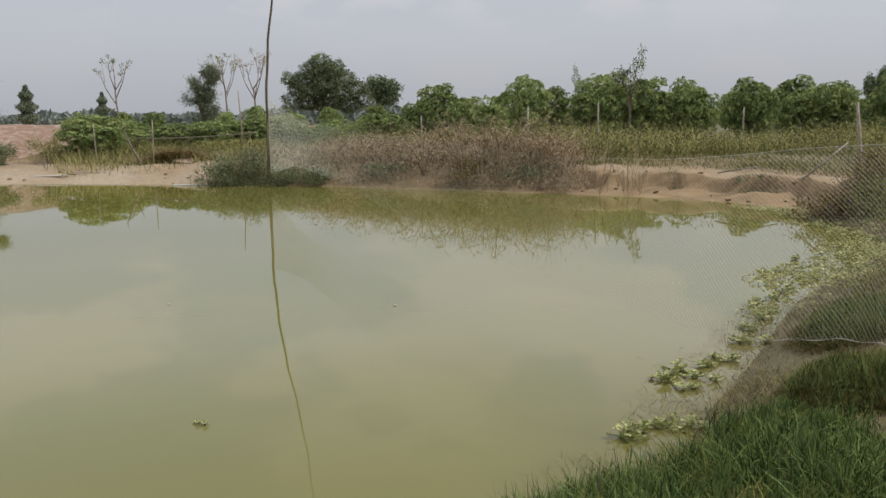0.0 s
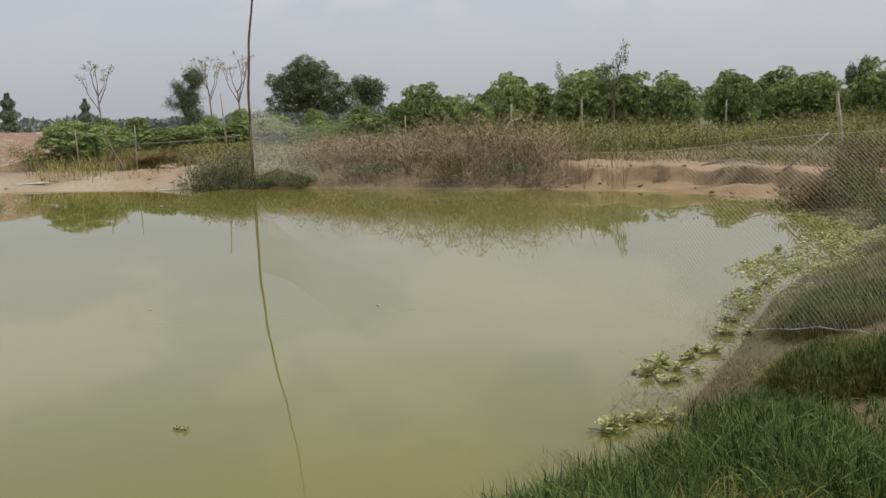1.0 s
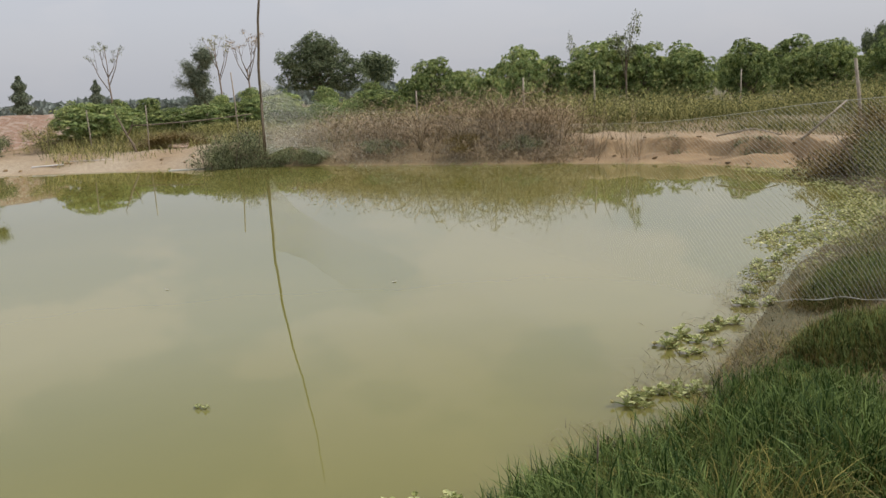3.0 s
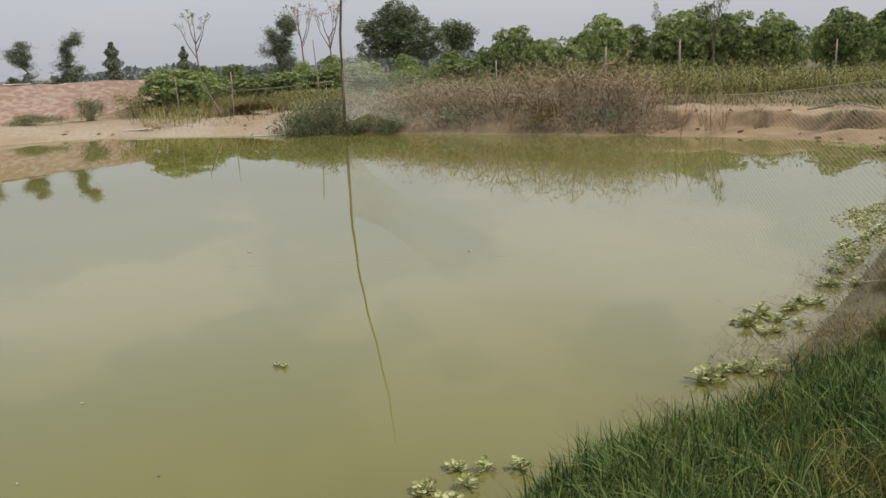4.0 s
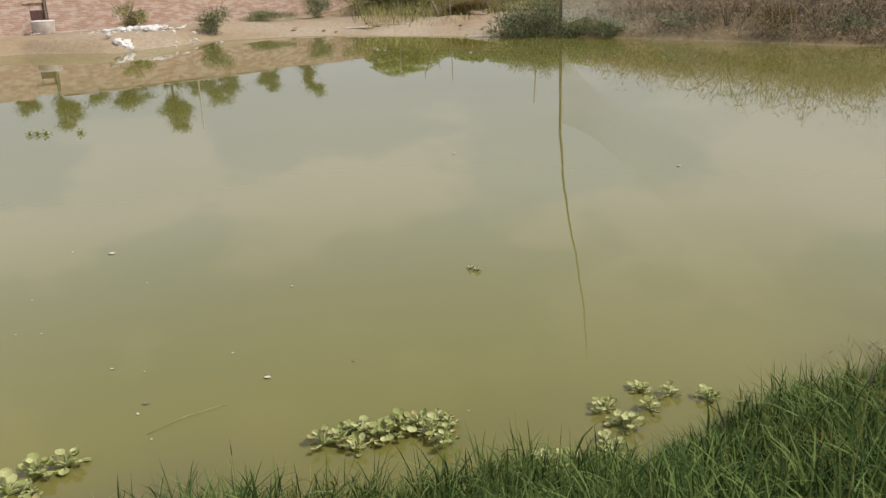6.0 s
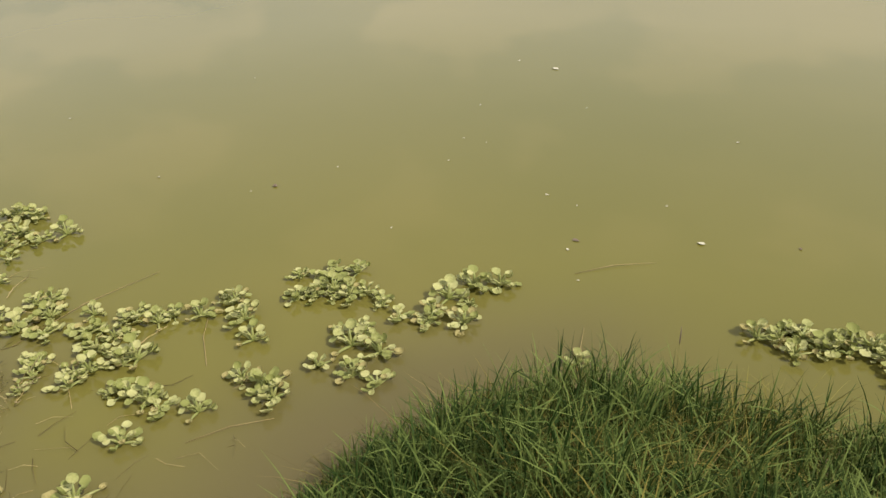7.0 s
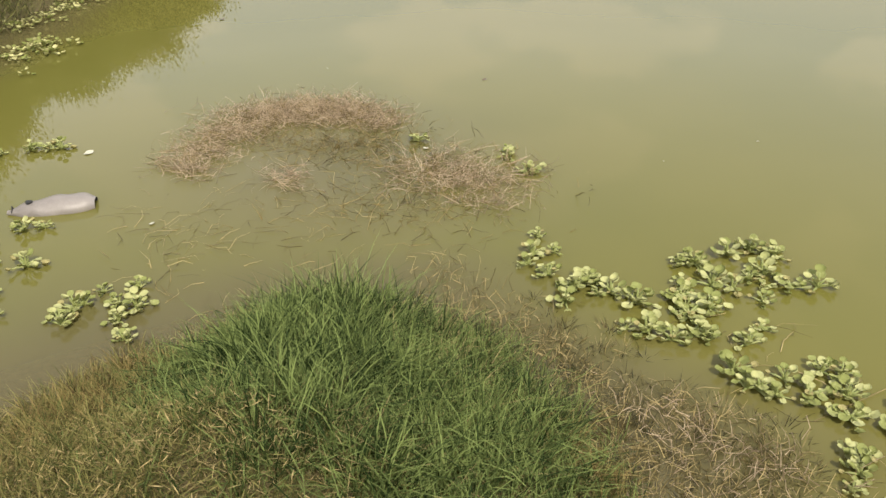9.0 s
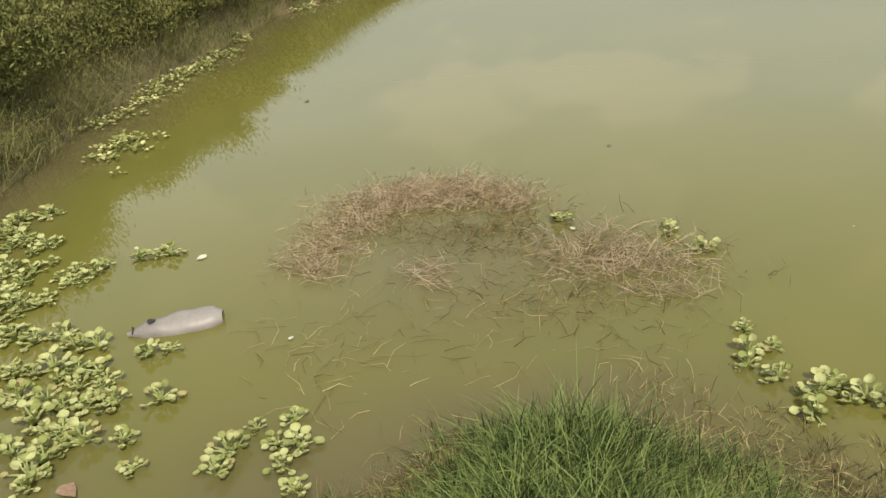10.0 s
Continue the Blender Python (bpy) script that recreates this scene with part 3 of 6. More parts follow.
grow("bank_grass_dry", x, y, bank_tall(x, y) * rng.uniform(0.3, 0.95, len(x)), rng.uniform(0.002, 0.004, len(x)), rng.uniform(0.5, 1.9, len(x)), M_BROWNWEED, rng, "dry straws tangled in the near bank grass", droop=0.9)
x, y = scatter(rng, 30000, 0.6, 5.2, 4.6, 11, lambda x, y: smooth(5.2, 5.8, y) * smooth(-0.8, -0.3, shore_distance(x, y)) * smooth(1.3, 0.7, shore_distance(x, y)) * smooth(-0.7, 0.3, wave(x, y, 3.0, 32)))
grow("red_waterside_stems", x, y, rng.uniform(0.05, 0.2, len(x)), rng.uniform(0.002, 0.005, len(x)), rng.uniform(0.5, 1.9, len(x)), M_REDSTEM, rng, "reddish-brown creeping stems along the waterline", "weeds", droop=0.9, lift=np.maximum(0, -0.02 - np.maximum(height(x, y), -0.12)))
x, y = scatter(rng, 42000, 0.8, 8.5, 5.0, 14, lambda x, y: smooth(-0.5, 0.1, shore_distance(x, y)) * smooth(2.2, 1.2, shore_distance(x, y)) * smooth(-0.5, 0.5, wave(x, y, 2.2, 36)))
grow("waterside_weeds", x, y, rng.uniform(0.04, 0.16, len(x)), rng.uniform(0.003, 0.007, len(x)), rng.uniform(0.4, 1.8, len(x)), M_BROWNWEED, rng, "low brown and olive weeds along the muddy east waterline", "weeds", droop=0.9, lift=np.maximum(0, -0.02 - np.maximum(height(x, y), -0.12)))
x, y = scatter(rng, 42000, 0.8, 8.5, 5.0, 14, lambda x, y: smooth(-0.2, 0.3, shore_distance(x, y)) * smooth(1.7, 0.9, shore_distance(x, y)) * smooth(-0.2, 0.6, wave(x, y, 1.7, 37)))
grow("waterside_grass", x, y, rng.uniform(0.04, 0.15, len(x)), rng.uniform(0.004, 0.008, len(x)), rng.uniform(0.4, 1.8, len(x)), M_GRASS2, rng, "short olive grass on the muddy east waterline", droop=0.9)
x, y = scatter(rng, 7500, -7.0, -3.0, -3.4, 0.4, lambda x, y: clump(x, y))
x, y, az, vig, out_r = tufts(rng, x, y, 17, 0.035)
h = 0.36 * vig * rng.uniform(0.5, 1.15, len(x)) * (0.4 + 0.6 * clump(x, y)) * (0.9 + 0.25 * wave(x, y, 5.0, 44))
up = rng.uniform(0, 0.55, len(x)) * (rng.random(len(x)) < 0.7)
grow("tussock_grass", x, y, h * (1 - up), rng.uniform(0.0028, 0.006, len(x)), np.clip(0.25 + 0.7 * out_r * rng.uniform(0.4, 1.5, len(x)), 0.1, 1.8), M_GRASS, rng, "dense tall green grass tussock on the spit", droop=0.8, az=az, lift=h * up)
x, y = scatter(rng, 60000, -6.6, -3.0, -3.4, 0.5, lambda x, y: np.clip(clump(x, y) * 1.2, 0, 1) * smooth(-0.4, 0.4, wave(x, y, 2.6, 45)))
grow("tussock_dry_blades", x, y, rng.uniform(0.1, 0.3, len(x)) * (0.4 + 0.6 * clump(x, y)), rng.uniform(0.0015, 0.0035, len(x)), rng.uniform(0.4, 1.8, len(x)), M_HAY, rng, "olive and yellowing blades through the green tussock", droop=0.9)


def spit(x, y):
    d = shore_distance(x, y)
    zone = smooth(-2.45, -3.15, x + 0.35 * wave(x, y, 1.3, 51)) * smooth(0.9, 0.3, y) * smooth(-7.0, -6.6, x) * smooth(-5.4, -4.4, y)
    return zone * smooth(-0.1, 0.15, d)


x, y = scatter(rng, 80000, -7.0, -2.4, -5.2, 1.1, lambda x, y: spit(x, y) * (1 - 0.85 * clump(x, y)) * smooth(-0.9, 0.3, wave(x, y, 2.4, 33)))
grow("dry_grass", x, y, rng.uniform(0.04, 0.15, len(x)), rng.uniform(0.0015, 0.0035, len(x)), rng.uniform(0.5, 1.8, len(x)), M_BROWNWEED, rng, "tangled dry brown grass along the spit", droop=0.9)
x, y = scatter(rng, 110000, -7.0, -2.4, -5.2, 1.0, lambda x, y: spit(x, y) * (0.25 + 0.75 * smooth(-0.1, 0.5, shore_distance(x, y))) * (0.2 + 0.8 * smooth(-0.5, 0.5, wave(x, y, 2.0, 34))))
lx, ly = scatter(rng, 260000, -7.0, -2.4, -5.2, 1.0, lambda x, y: spit(x, y) * (0.15 + 0.85 * smooth(-0.6, 0.4, wave(x, y, 2.6, 38))) * (1 - 0.5 * clump(x, y)))
c = np.stack([lx, ly, height(lx, ly) + rng.random(len(lx)) ** 1.3 * (0.09 + 0.07 * wave(lx, ly, 3.1, 39))], 1)
c[:, 2] = np.maximum(c[:, 2], 0.01)
for name, k, m, text in (("spit_leaves", np.arange(len(lx)) % 5 < 3, M_GRASS2, "short olive leaves matted over the spit"), ("spit_chaff", np.arange(len(lx)) % 5 >= 3, M_HAY, "short broken straws matted over the spit")):
    v, f = leaf_cards(c[k], rng.uniform(0.025, 0.07, k.sum()), rng.uniform(0.0018, 0.0045, k.sum()), rng, -0.2)
    tagged(part_np(name, v, f, m), text, "grass", kind="stuff")
grow("spit_grass", x, y, rng.uniform(0.05, 0.19, len(x)), rng.uniform(0.002, 0.0045, len(x)), rng.uniform(0.4, 1.3, len(x)), M_GRASS2, rng, "olive grass growing through the dry straw")


x, y = scatter(rng, 26000, -3.2, 4.6, -0.6, 6.0, lambda x, y: smooth(0.3, 0.8, shore_distance(x, y)) * (1 - 0.7 * np.clip(bank_grass(x, y), 0, 1)) * smooth(-0.6, 0.6, wave(x, y, 1.5, 96)) * smooth(-0.6, 1.2, y) * 0.7)
grow("trodden_grass", x, y, rng.uniform(0.03, 0.12, len(x)), rng.uniform(0.002, 0.005, len(x)), rng.uniform(0.5, 1.9, len(x)), M_GRASS2, rng, "short trodden grass on the bare near bank", droop=0.9)


x, y = scatter(rng, 2600, -6.4, -2.9, -2.6, 0.75, lambda x, y: smooth(-0.12, 0.05, shore_distance(x, y)) * smooth(1.3, 0.7, shore_distance(x, y)) * (1 - clump(x, y)) * smooth(-0.2, 0.5, wave(x, y, 3.4, 46)))
x, y, az, vig, out_r = tufts(rng, x, y, 34, 0.035)
k = np.repeat(rng.random(len(x) // 34) < 0.6, 34)
for name, k, m, text in (("spit_brown_tufts", k, M_BROWNWEED, "withered brown tufts along the spit"), ("spit_olive_tufts", ~k, M_GRASS2, "olive tufts along the spit")):
    grow(name, x[k], y[k], 0.17 * vig[k] * rng.uniform(0.4, 1.1, k.sum()), rng.uniform(0.0025, 0.005, k.sum()), np.clip(0.3 + 0.8 * out_r[k] * rng.uniform(0.4, 1.5, k.sum()), 0.1, 1.8), m, rng, text, droop=0.8, az=az[k])


# low wet tufts growing through the straw at the water's edge
x, y = [], []
for cx, cy, sx, sy, n in ((-4.40, 0.56, 0.14, 0.07, 26), (-4.25, 0.38, 0.16, 0.08, 30), (-4.05, 0.16, 0.20, 0.10, 46), (-4.62, 0.30, 0.16, 0.10, 36), (-4.80, 0.02, 0.20, 0.10, 46), (-5.10, 0.06, 0.20, 0.10, 34), (-3.75, 0.12, 0.20, 0.12, 44), (-5.45, -0.12, 0.22, 0.10, 34), (-3.5, 0.0, 0.2, 0.15, 40)):
    x.append(rng.normal(cx, sx, n))
    y.append(rng.normal(cy, sy, n))
x, y, az, vig, out_r = tufts(rng, np.concatenate(x), np.concatenate(y), 44, 0.03)
k = np.repeat(rng.random(len(x) // 44) < 0.68, 44)
for name, k, m, text in (("wet_tufts", k, M_WETWEED, "dark wet weeds through the straw at the water's edge"), ("straw_tufts", ~k, M_HAY, "tangled dry straw tufts at the water's edge")):
    grow(name, x[k], y[k], 0.10 * vig[k] * rng.uniform(0.4, 1.2, k.sum()), rng.uniform(0.002, 0.0048, k.sum()), np.clip(0.4 + 0.8 * out_r[k] * rng.uniform(0.4, 1.5, k.sum()), 0.1, 1.9), m, rng, text, "weeds", droop=0.85, az=az[k], lift=np.maximum(0, -0.02 - np.maximum(height(x[k], y[k]), -0.12)))


def seed_stalk(x, y, h, lean_x, lean_y):
    """A thin grass stem with a dark spindle-shaped seed head."""
    z = float(height(x, y))
    root = empty("seed_stalk", x, y, z)
    part_np("stem", *tube([(0, 0, -0.03), (lean_x * 0.4, lean_y * 0.4, h * 0.55), (lean_x, lean_y, h)], [0.0022, 0.0018, 0.0012], 5), M_GRASS2, root, "thin green stem", True)
    part_np("seed_head", *tube([(lean_x, lean_y, h - 0.005), (lean_x * 1.08, lean_y * 1.08, h + 0.03), (lean_x * 1.16, lean_y * 1.16, h + 0.075)], [0.0015, 0.003, 0.001], 6), M_BARK, root, "dark seed head", True)
    return tagged(root, "single tall grass stalk with a dark seed head", "grass stalk", "seed stalks on the bank")


for x, y, h, lx, ly in ((0.40, 2.12, 0.72, 0.03, 0.06), (-0.05, 2.3, 0.45, -0.05, 0.08), (0.15, 2.9, 0.42, -0.04, 0.05), (-1.05, 2.75, 0.55, 0.02, 0.07), (-1.75, 2.55, 0.5, -0.05, 0.06)):
    seed_stalk(x, y, h, lx, ly)


# dead reeds lying in the shallows
def litter(name, centres, n, length, rise, material, rng, label, base=0.0):
    """Thin stalks lying criss-cross round some centres (x, y, spread along, across, turn)."""
    w = np.array([c[2] * c[3] for c in centres])
    pick = rng.choice(len(centres), n, p=w / w.sum())
    c = np.array(centres)[pick]
    u, v = rng.normal(size=n) * c[:, 2] / 2, rng.normal(size=n) * c[:, 3] / 2
    a = np.radians(c[:, 4])
    x, y = c[:, 0] + u * np.cos(a) - v * np.sin(a), c[:, 1] + u * np.sin(a) + v * np.cos(a)
    L = rng.uniform(0.4, 1.0, n) * length
    az, tilt = rng.uniform(0, 2 * np.pi, n), np.abs(rng.normal(size=n)) * rise
    d = np.stack([np.cos(az) * np.cos(tilt), np.sin(az) * np.cos(tilt), np.sin(tilt)], 1)
    p0 = np.stack([x, y, np.full(n, base) + rng.uniform(-0.01, 0.03, n)], 1)
    bend = rng.normal(size=(n, 3)) * 0.12 * L[:, None]
    bend[:, 2] = np.abs(bend[:, 2]) * 0.6
    p1, p2 = p0 + d * L[:, None] * 0.5 + bend, p0 + d * L[:, None]
    s = np.cross(d, rng.normal(size=(n, 3)))
    s /= np.linalg.norm(s, axis=1, keepdims=True)
    s2 = np.cross(d, s)
    r = rng.uniform(0.0009, 0.0024, n)[:, None]
    rings = []
    for p, k in ((p0, 1.0), (p1, 0.8), (p2, 0.4)):
        rings += [p + s * r * k, p - s * r * k * 0.5 + s2 * r * k * 0.87, p - s * r * k * 0.5 - s2 * r * k * 0.87]
    vv = np.stack(rings, 1)
    t = [(i + j, i + (j + 1) % 3, i + 3 + (j + 1) % 3, i + 3 + j) for i in (0, 3) for j in range(3)]
    f = (np.arange(n)[:, None, None] * 9 + np.array(t)[None]).reshape(-1, 4)
    return tagged(part_np(name, vv.reshape(-1, 3), f, material), label, "dead reeds", kind="stuff")


ARC = [(-8.15, -2.18, 0.30, 0.16, 40), (-8.45, -2.05, 0.36, 0.18, 50), (-8.78, -1.86, 0.4, 0.22, 60), (-9.1, -1.62, 0.46, 0.28, 60), (-9.25, -1.32, 0.46, 0.36, 80), (-9.15, -1.02, 0.42, 0.34, 100), (-8.95, -0.76, 0.36, 0.26, 110), (-8.7, -0.6, 0.26, 0.18, 120)]
litter("dead_reed_mat", ARC + [(-7.75, -1.42, 0.24, 0.16, 20)], 2700, 0.20, 0.35, M_STRAW2, rng, "bleached pinkish dead reeds matted on the pond surface")
litter("dead_reed_brown", ARC + [(-8.5, -1.3, 0.7, 0.4, 60), (-8.3, -0.8, 0.6, 0.3, 100)], 1700, 0.15, 0.5, M_BROWNWEED, rng, "brown rotting reeds under the bleached mat")
litter("dead_reed_stalks", ARC, 1200, 0.13, 1.1, M_STRAW2, rng, "short upright dead reed stalks over the matted reeds")
litter("dead_reed_patch", [(-7.05, -0.02, 0.3, 0.2, 100), (-7.4, -0.1, 0.5, 0.3, 80), (-7.65, -0.25, 0.5, 0.4, 60)], 900, 0.2, 0.5, M_STRAW2, rng, "broken dead reeds standing in the shallows")
litter("dead_reed_snags", [(-7.5, -0.3, 0.9, 0.6, 60), (-7.1, -0.7, 0.9, 0.4, 70), (-7.9, -0.6, 0.8, 0.4, 60)], 900, 0.14, 0.5, M_BROWNWEED, rng, "brown broken reed stubs standing in the shallows")
litter("floating_straw", [(-7.41, -1.04, 1.2, 1.1, 0), (-6.8, -1.78, 0.9, 0.6, 40), (-6.64, -0.39, 0.7, 0.5, 0), (-7.01, -2.2, 0.7, 0.4, 0)], 330, 0.26, 0.05, M_HAY, rng, "loose yellow straws floating and half sunk", base=-0.011)
litter("sunken_straw", [(-3.7, 0.85, 1.0, 0.6, 30), (-5.11, 0.67, 0.7, 0.4, 30), (2.8, 7.6, 0.8, 1.2, 30)], 190, 0.24, 0.06, M_HAY, rng, "thin straws floating among the hyacinths", base=-0.008)
litter("red_straw_heap", [(-4.36, 0.5, 0.3, 0.18, 40), (-4.6, 0.2, 0.4, 0.2, 30), (-3.9, 0.06, 0.6, 0.3, 0)], 480, 0.13, 0.8, M_STRAW2, rng, "reddish-brown dry stems heaped along the water's edge", base=0.02)
litter("spit_stems", [(-4.42, 0.46, 0.3, 0.18, 40), (-4.15, 0.22, 0.3, 0.2, 0), (-4.75, 0.3, 0.22, 0.15, 30), (-4.5, 0.02, 0.4, 0.2, 30), (-4.95, -0.12, 0.4, 0.2, 20), (-5.35, -0.22, 0.4, 0.2, 30), (-5.7, -0.42, 0.4, 0.2, 60), (-6.1, -0.5, 0.3, 0.15, 40), (-3.75, 0.25, 0.5, 0.2, 0)], 1150, 0.12, 0.9, M_HAY, rng, "yellow-brown stems standing along the spit's edge", base=0.0)
litter("bank_straw", [(2.6, 6.9, 1.0, 0.5, 40), (3.4, 8.3, 1.2, 0.5, 55), (4.4, 10.2, 1.2, 0.5, 55)], 380, 0.18, 0.6, M_REDSTEM, rng, "reddish dry stems along the waterline", base=0.03)


# ---- water hyacinths ----
def hyacinth_leaf(rng):
    """A round cupped leaf blade with a notch at its stalk, along +x."""
    k = 9
    ang = np.linspace(-np.pi * 0.93, np.pi * 0.93, k)
    rim = 1.0 + rng.uniform(-0.06, 0.06, k)
    pts = [(0.12, 0, 0.0)]
    for q, lift in ((0.55, -0.13), (1.0, rng.uniform(0.02, 0.22))):
        for a, m in zip(ang, rim):
            pts.append((0.5 + 0.5 * q * m * np.cos(a), 0.52 * q * m * np.sin(a), lift + 0.05 * np.sin(3 * a) * q))
    f = [(0, 1 + i, 2 + i) for i in range(k - 1)]
    for i in range(k - 1):
        f += [(1 + i, 1 + k + i, 2 + k + i), (1 + i, 2 + k + i, 2 + i)]
    return np.array(pts), np.array(f)


rng_hy = np.random.default_rng(5)
LEAF_MESHES = [mesh_of("hyacinth_leaf", *hyacinth_leaf(rng_hy), M_LEAF_HY, True) for _ in range(4)]


LEAF_MESHES.append(mesh_of("hyacinth_leaf", *hyacinth_leaf(rng_hy), M_BROWNLEAF2, True))


def hyacinth_layout(rng, n):
    """Where the leaves of one rosette sit: turn, tilt, size, stalk length."""
    rows = []
    for i in range(n):
        az = i * 137.5 + rng.uniform(-25, 25)
        inner = i / n
        rows.append((az + rng.uniform(-50, 50) * (inner > 0.3), rng.uniform(-18, 30) + 22 * (1 - inner) ** 2, rng.uniform(0.036, 0.062), 0.010 + 0.085 * inner ** 0.8 * rng.uniform(0.55, 1.2), 0.016 + 0.05 * (1 - inner) * rng.uniform(0.4, 1.5)))
    return rows


def hyacinth(rng, n):
    root = empty("water_hyacinth")
    stalks = []
    for az, tilt, size, reach, rise in hyacinth_layout(rng, n):
        a = radians(az)
        tip = Vector((math.cos(a) * reach, math.sin(a) * reach, rise))
        leaf = new("leaf", LEAF_MESHES[4 if rng.random() < 0.09 else rng.integers(4)])
        leaf.parent = root
        leaf.matrix_basis = pose(*tip, 0, -tilt, az) @ Matrix.Diagonal((size, size, size, 1))
        stalks.append(tube([tip * -0.15, tip * 0.3 + Vector((0, 0, 0.004)), tip * 0.65 + Vector((0, 0, 0.006)), tip * 1.06], [0.004, 0.008, 0.007, 0.003], 5))
    part_np("rosette_core", *joined(stalks), M_STEM_HY, root, "swollen pale green leaf stalks", True)["kind"] = "stuff"
    return tagged(root, "pale green water hyacinth rosette floating on the pond", "water hyacinth", "floating water hyacinths")


PROTO = [hyacinth(rng_hy, n) for n in (11, 13, 14, 16, 12)]


def raft(spots, big=0.95, strays=0.8):
    """Single plants at the given places, with a smaller neighbour beside some of them."""
    for x, y in spots:
        for k in range(1 + (rng_hy.random() < strays) + (rng_hy.random() < 0.6 * strays)):
            q = big * rng_hy.uniform(0.8, 1.15) * (1 if k == 0 else 0.7)
            ox, oy = rng_hy.normal(size=2) * (0.02 if k == 0 else 0.095)
            copy_thing(PROTO[rng_hy.integers(5)], pose(x + ox, y + oy, max(0.0, float(height(x + ox, y + oy))), rng_hy.uniform(-8, 8), rng_hy.uniform(-8, 8), rng_hy.uniform(0, 360)) @ Matrix.Diagonal((q, q, q, 1)))


# the raft off the spit, from its tip inwards
raft([(-6.33, 0.05), (-6.05, 0.04), (-5.74, 0.05), (-5.9, 0.24), (-5.76, 0.32), (-5.67, 0.42), (-5.36, 0.33), (-5.31, 0.45), (-5.7, 0.67), (-5.46, 0.64), (-5.26, 0.62), (-5.18, 0.82),
      (-5.99, 0.94), (-5.74, 0.9), (-6.03, 1.13), (-5.64, 1.01), (-6.07, 1.3), (-5.81, 1.23), (-5.9, 1.42), (-5.62, 1.31), (-5.64, 1.47)])
raft([(-4.95, 0.67), (-4.83, 0.7), (-4.75, 0.88), (-4.87, 1.1), (-4.66, 1.04), (-4.41, 1.15), (-4.3, 0.87), (-4.24, 1.13), (-4.37, 1.39), (-4.24, 1.46), (-4.05, 0.89), (-4.07, 1.05), (-4.04, 1.18), (-4, 1.25)])
# scattered in the cove
raft([(-3.79, 1.11), (-3.67, 1.13), (-3.57, 1.16), (-4.16, 1.68), (-4.12, 1.89), (-3.95, 1.83), (-3.74, 1.77), (-3.54, 1.55), (-3.39, 1.6), (-3.27, 1.58), (-3.43, 1.32), (-3.47, 0.95), (-3.67, 0.28), (-3.59, 0.34), (-3.27, 0.67)], 0.95, 0.25)
# against the near bank
raft([(-3.92, 2.16), (-3.89, 2.26), (-3.97, 2.43), (-3.76, 2.36), (-3.93, 2.59), (-3.7, 2.47), (-3.4, 2.5), (-3.25, 2.53), (-3.31, 2.65), (-3.31, 2.81), (-3.09, 2.69), (-3.3, 2.98), (-3.23, 3.06), (-3.34, 2.15), (-3.23, 2.2), (-3.16, 1.99), (-3.05, 2.04)], 0.95, 0.35)
raft([(-2.51, 2.88)], 0.75, 0)
raft([(-1.98, 3.66), (-1.9, 3.76), (-1.84, 3.86), (-1.7, 3.83), (-1.62, 3.94), (-1.54, 4.0), (-1.42, 3.95), (-1.32, 3.9), (-1.78, 3.7)], 0.95, 0.5)
raft([(-0.57, 4.5), (-0.44, 4.38), (-0.35, 4.33), (-0.47, 4.12), (-0.42, 4.01), (-0.33, 4.57), (-0.19, 4.77), (0.02, 4.78), (-0.77, 3.85), (-0.66, 3.86)], 0.85, 0.3)
# up the east side
raft([(1.43, 6.25), (1.59, 6.37), (1.78, 6.49), (1.89, 6.43), (1.99, 6.45), (2.14, 7.66), (2.31, 7.99), (2.25, 7.42), (2.42, 7.76), (2.66, 8.13), (2.86, 8.33), (3, 8.32), (3.33, 8.98), (3.64, 9.52), (3.97, 10.07),
      (4.19, 10.37), (4.56, 11.13), (4.92, 11.56), (4.2, 10.79), (3.64, 8.97), (5.62, 12.73), (5.75, 12.58), (6.19, 14.28)], 1.0, 0.8)
# the thick raft in the south-west corner and its strays
raft([(-10.0 + 0.31 * k + 0.12 * math.sin(5 * k), -4.62 + 0.06 * k + 0.22 * math.sin(3.1 * k)) for k in range(12)] + [(-8.7 + 0.2 * k, -4.25 + 0.12 * math.sin(4.3 * k)) for k in range(9)], 1.0, 0.8)
raft([(-10.1, -4.6), (-10.1, -4.4), (-9.57, -4.46), (-9.34, -4.18), (-9, -4.39), (-8.91, -4.15), (-8.6, -3.84), (-8.67, -3.74), (-8.37, -4.17), (-8.29, -3.96), (-7.87, -4.06), (-7.73, -3.89), (-7.76, -3.76), (-7.57, -3.51),
      (-7.4, -3.87), (-7.41, -3.71), (-7.28, -3.52), (-7.2, -3.38), (-7.09, -3.81), (-7.04, -3.65), (-6.91, -3.41), (-6.89, -3.28), (-6.83, -3.65), (-6.73, -3.48), (-6.59, -3.34), (-6.55, -3.66), (-6.51, -3.54), (-6.38, -3.54)], 1.0, 0.9)
raft([(-6.83, -3.02), (-6.24, -3.07), (-6.13, -2.7), (-6.28, -2.63), (-6.31, -2.54), (-6.3, -2.41), (-6.43, -2.3), (-6.23, -2.28), (-6.11, -2.36), (-5.93, -2.3), (-8.78, -3.44), (-8.83, -3.32), (-8.83, -3.19), (-7.41, -3.14), (-7.36, -3.02), (-8.29, -0.38), (-7.77, 0.27), (-7.53, 0.36)], 0.9, 0.25)
for i, root in enumerate(PROTO):
    root.matrix_basis = pose((-5.86, -5.5, -4.55, -7.6, -3.85)[i], (0.14, 0.78, 0.98, -3.62, 2.35)[i], 0.0, 3, -2, 40 * i)


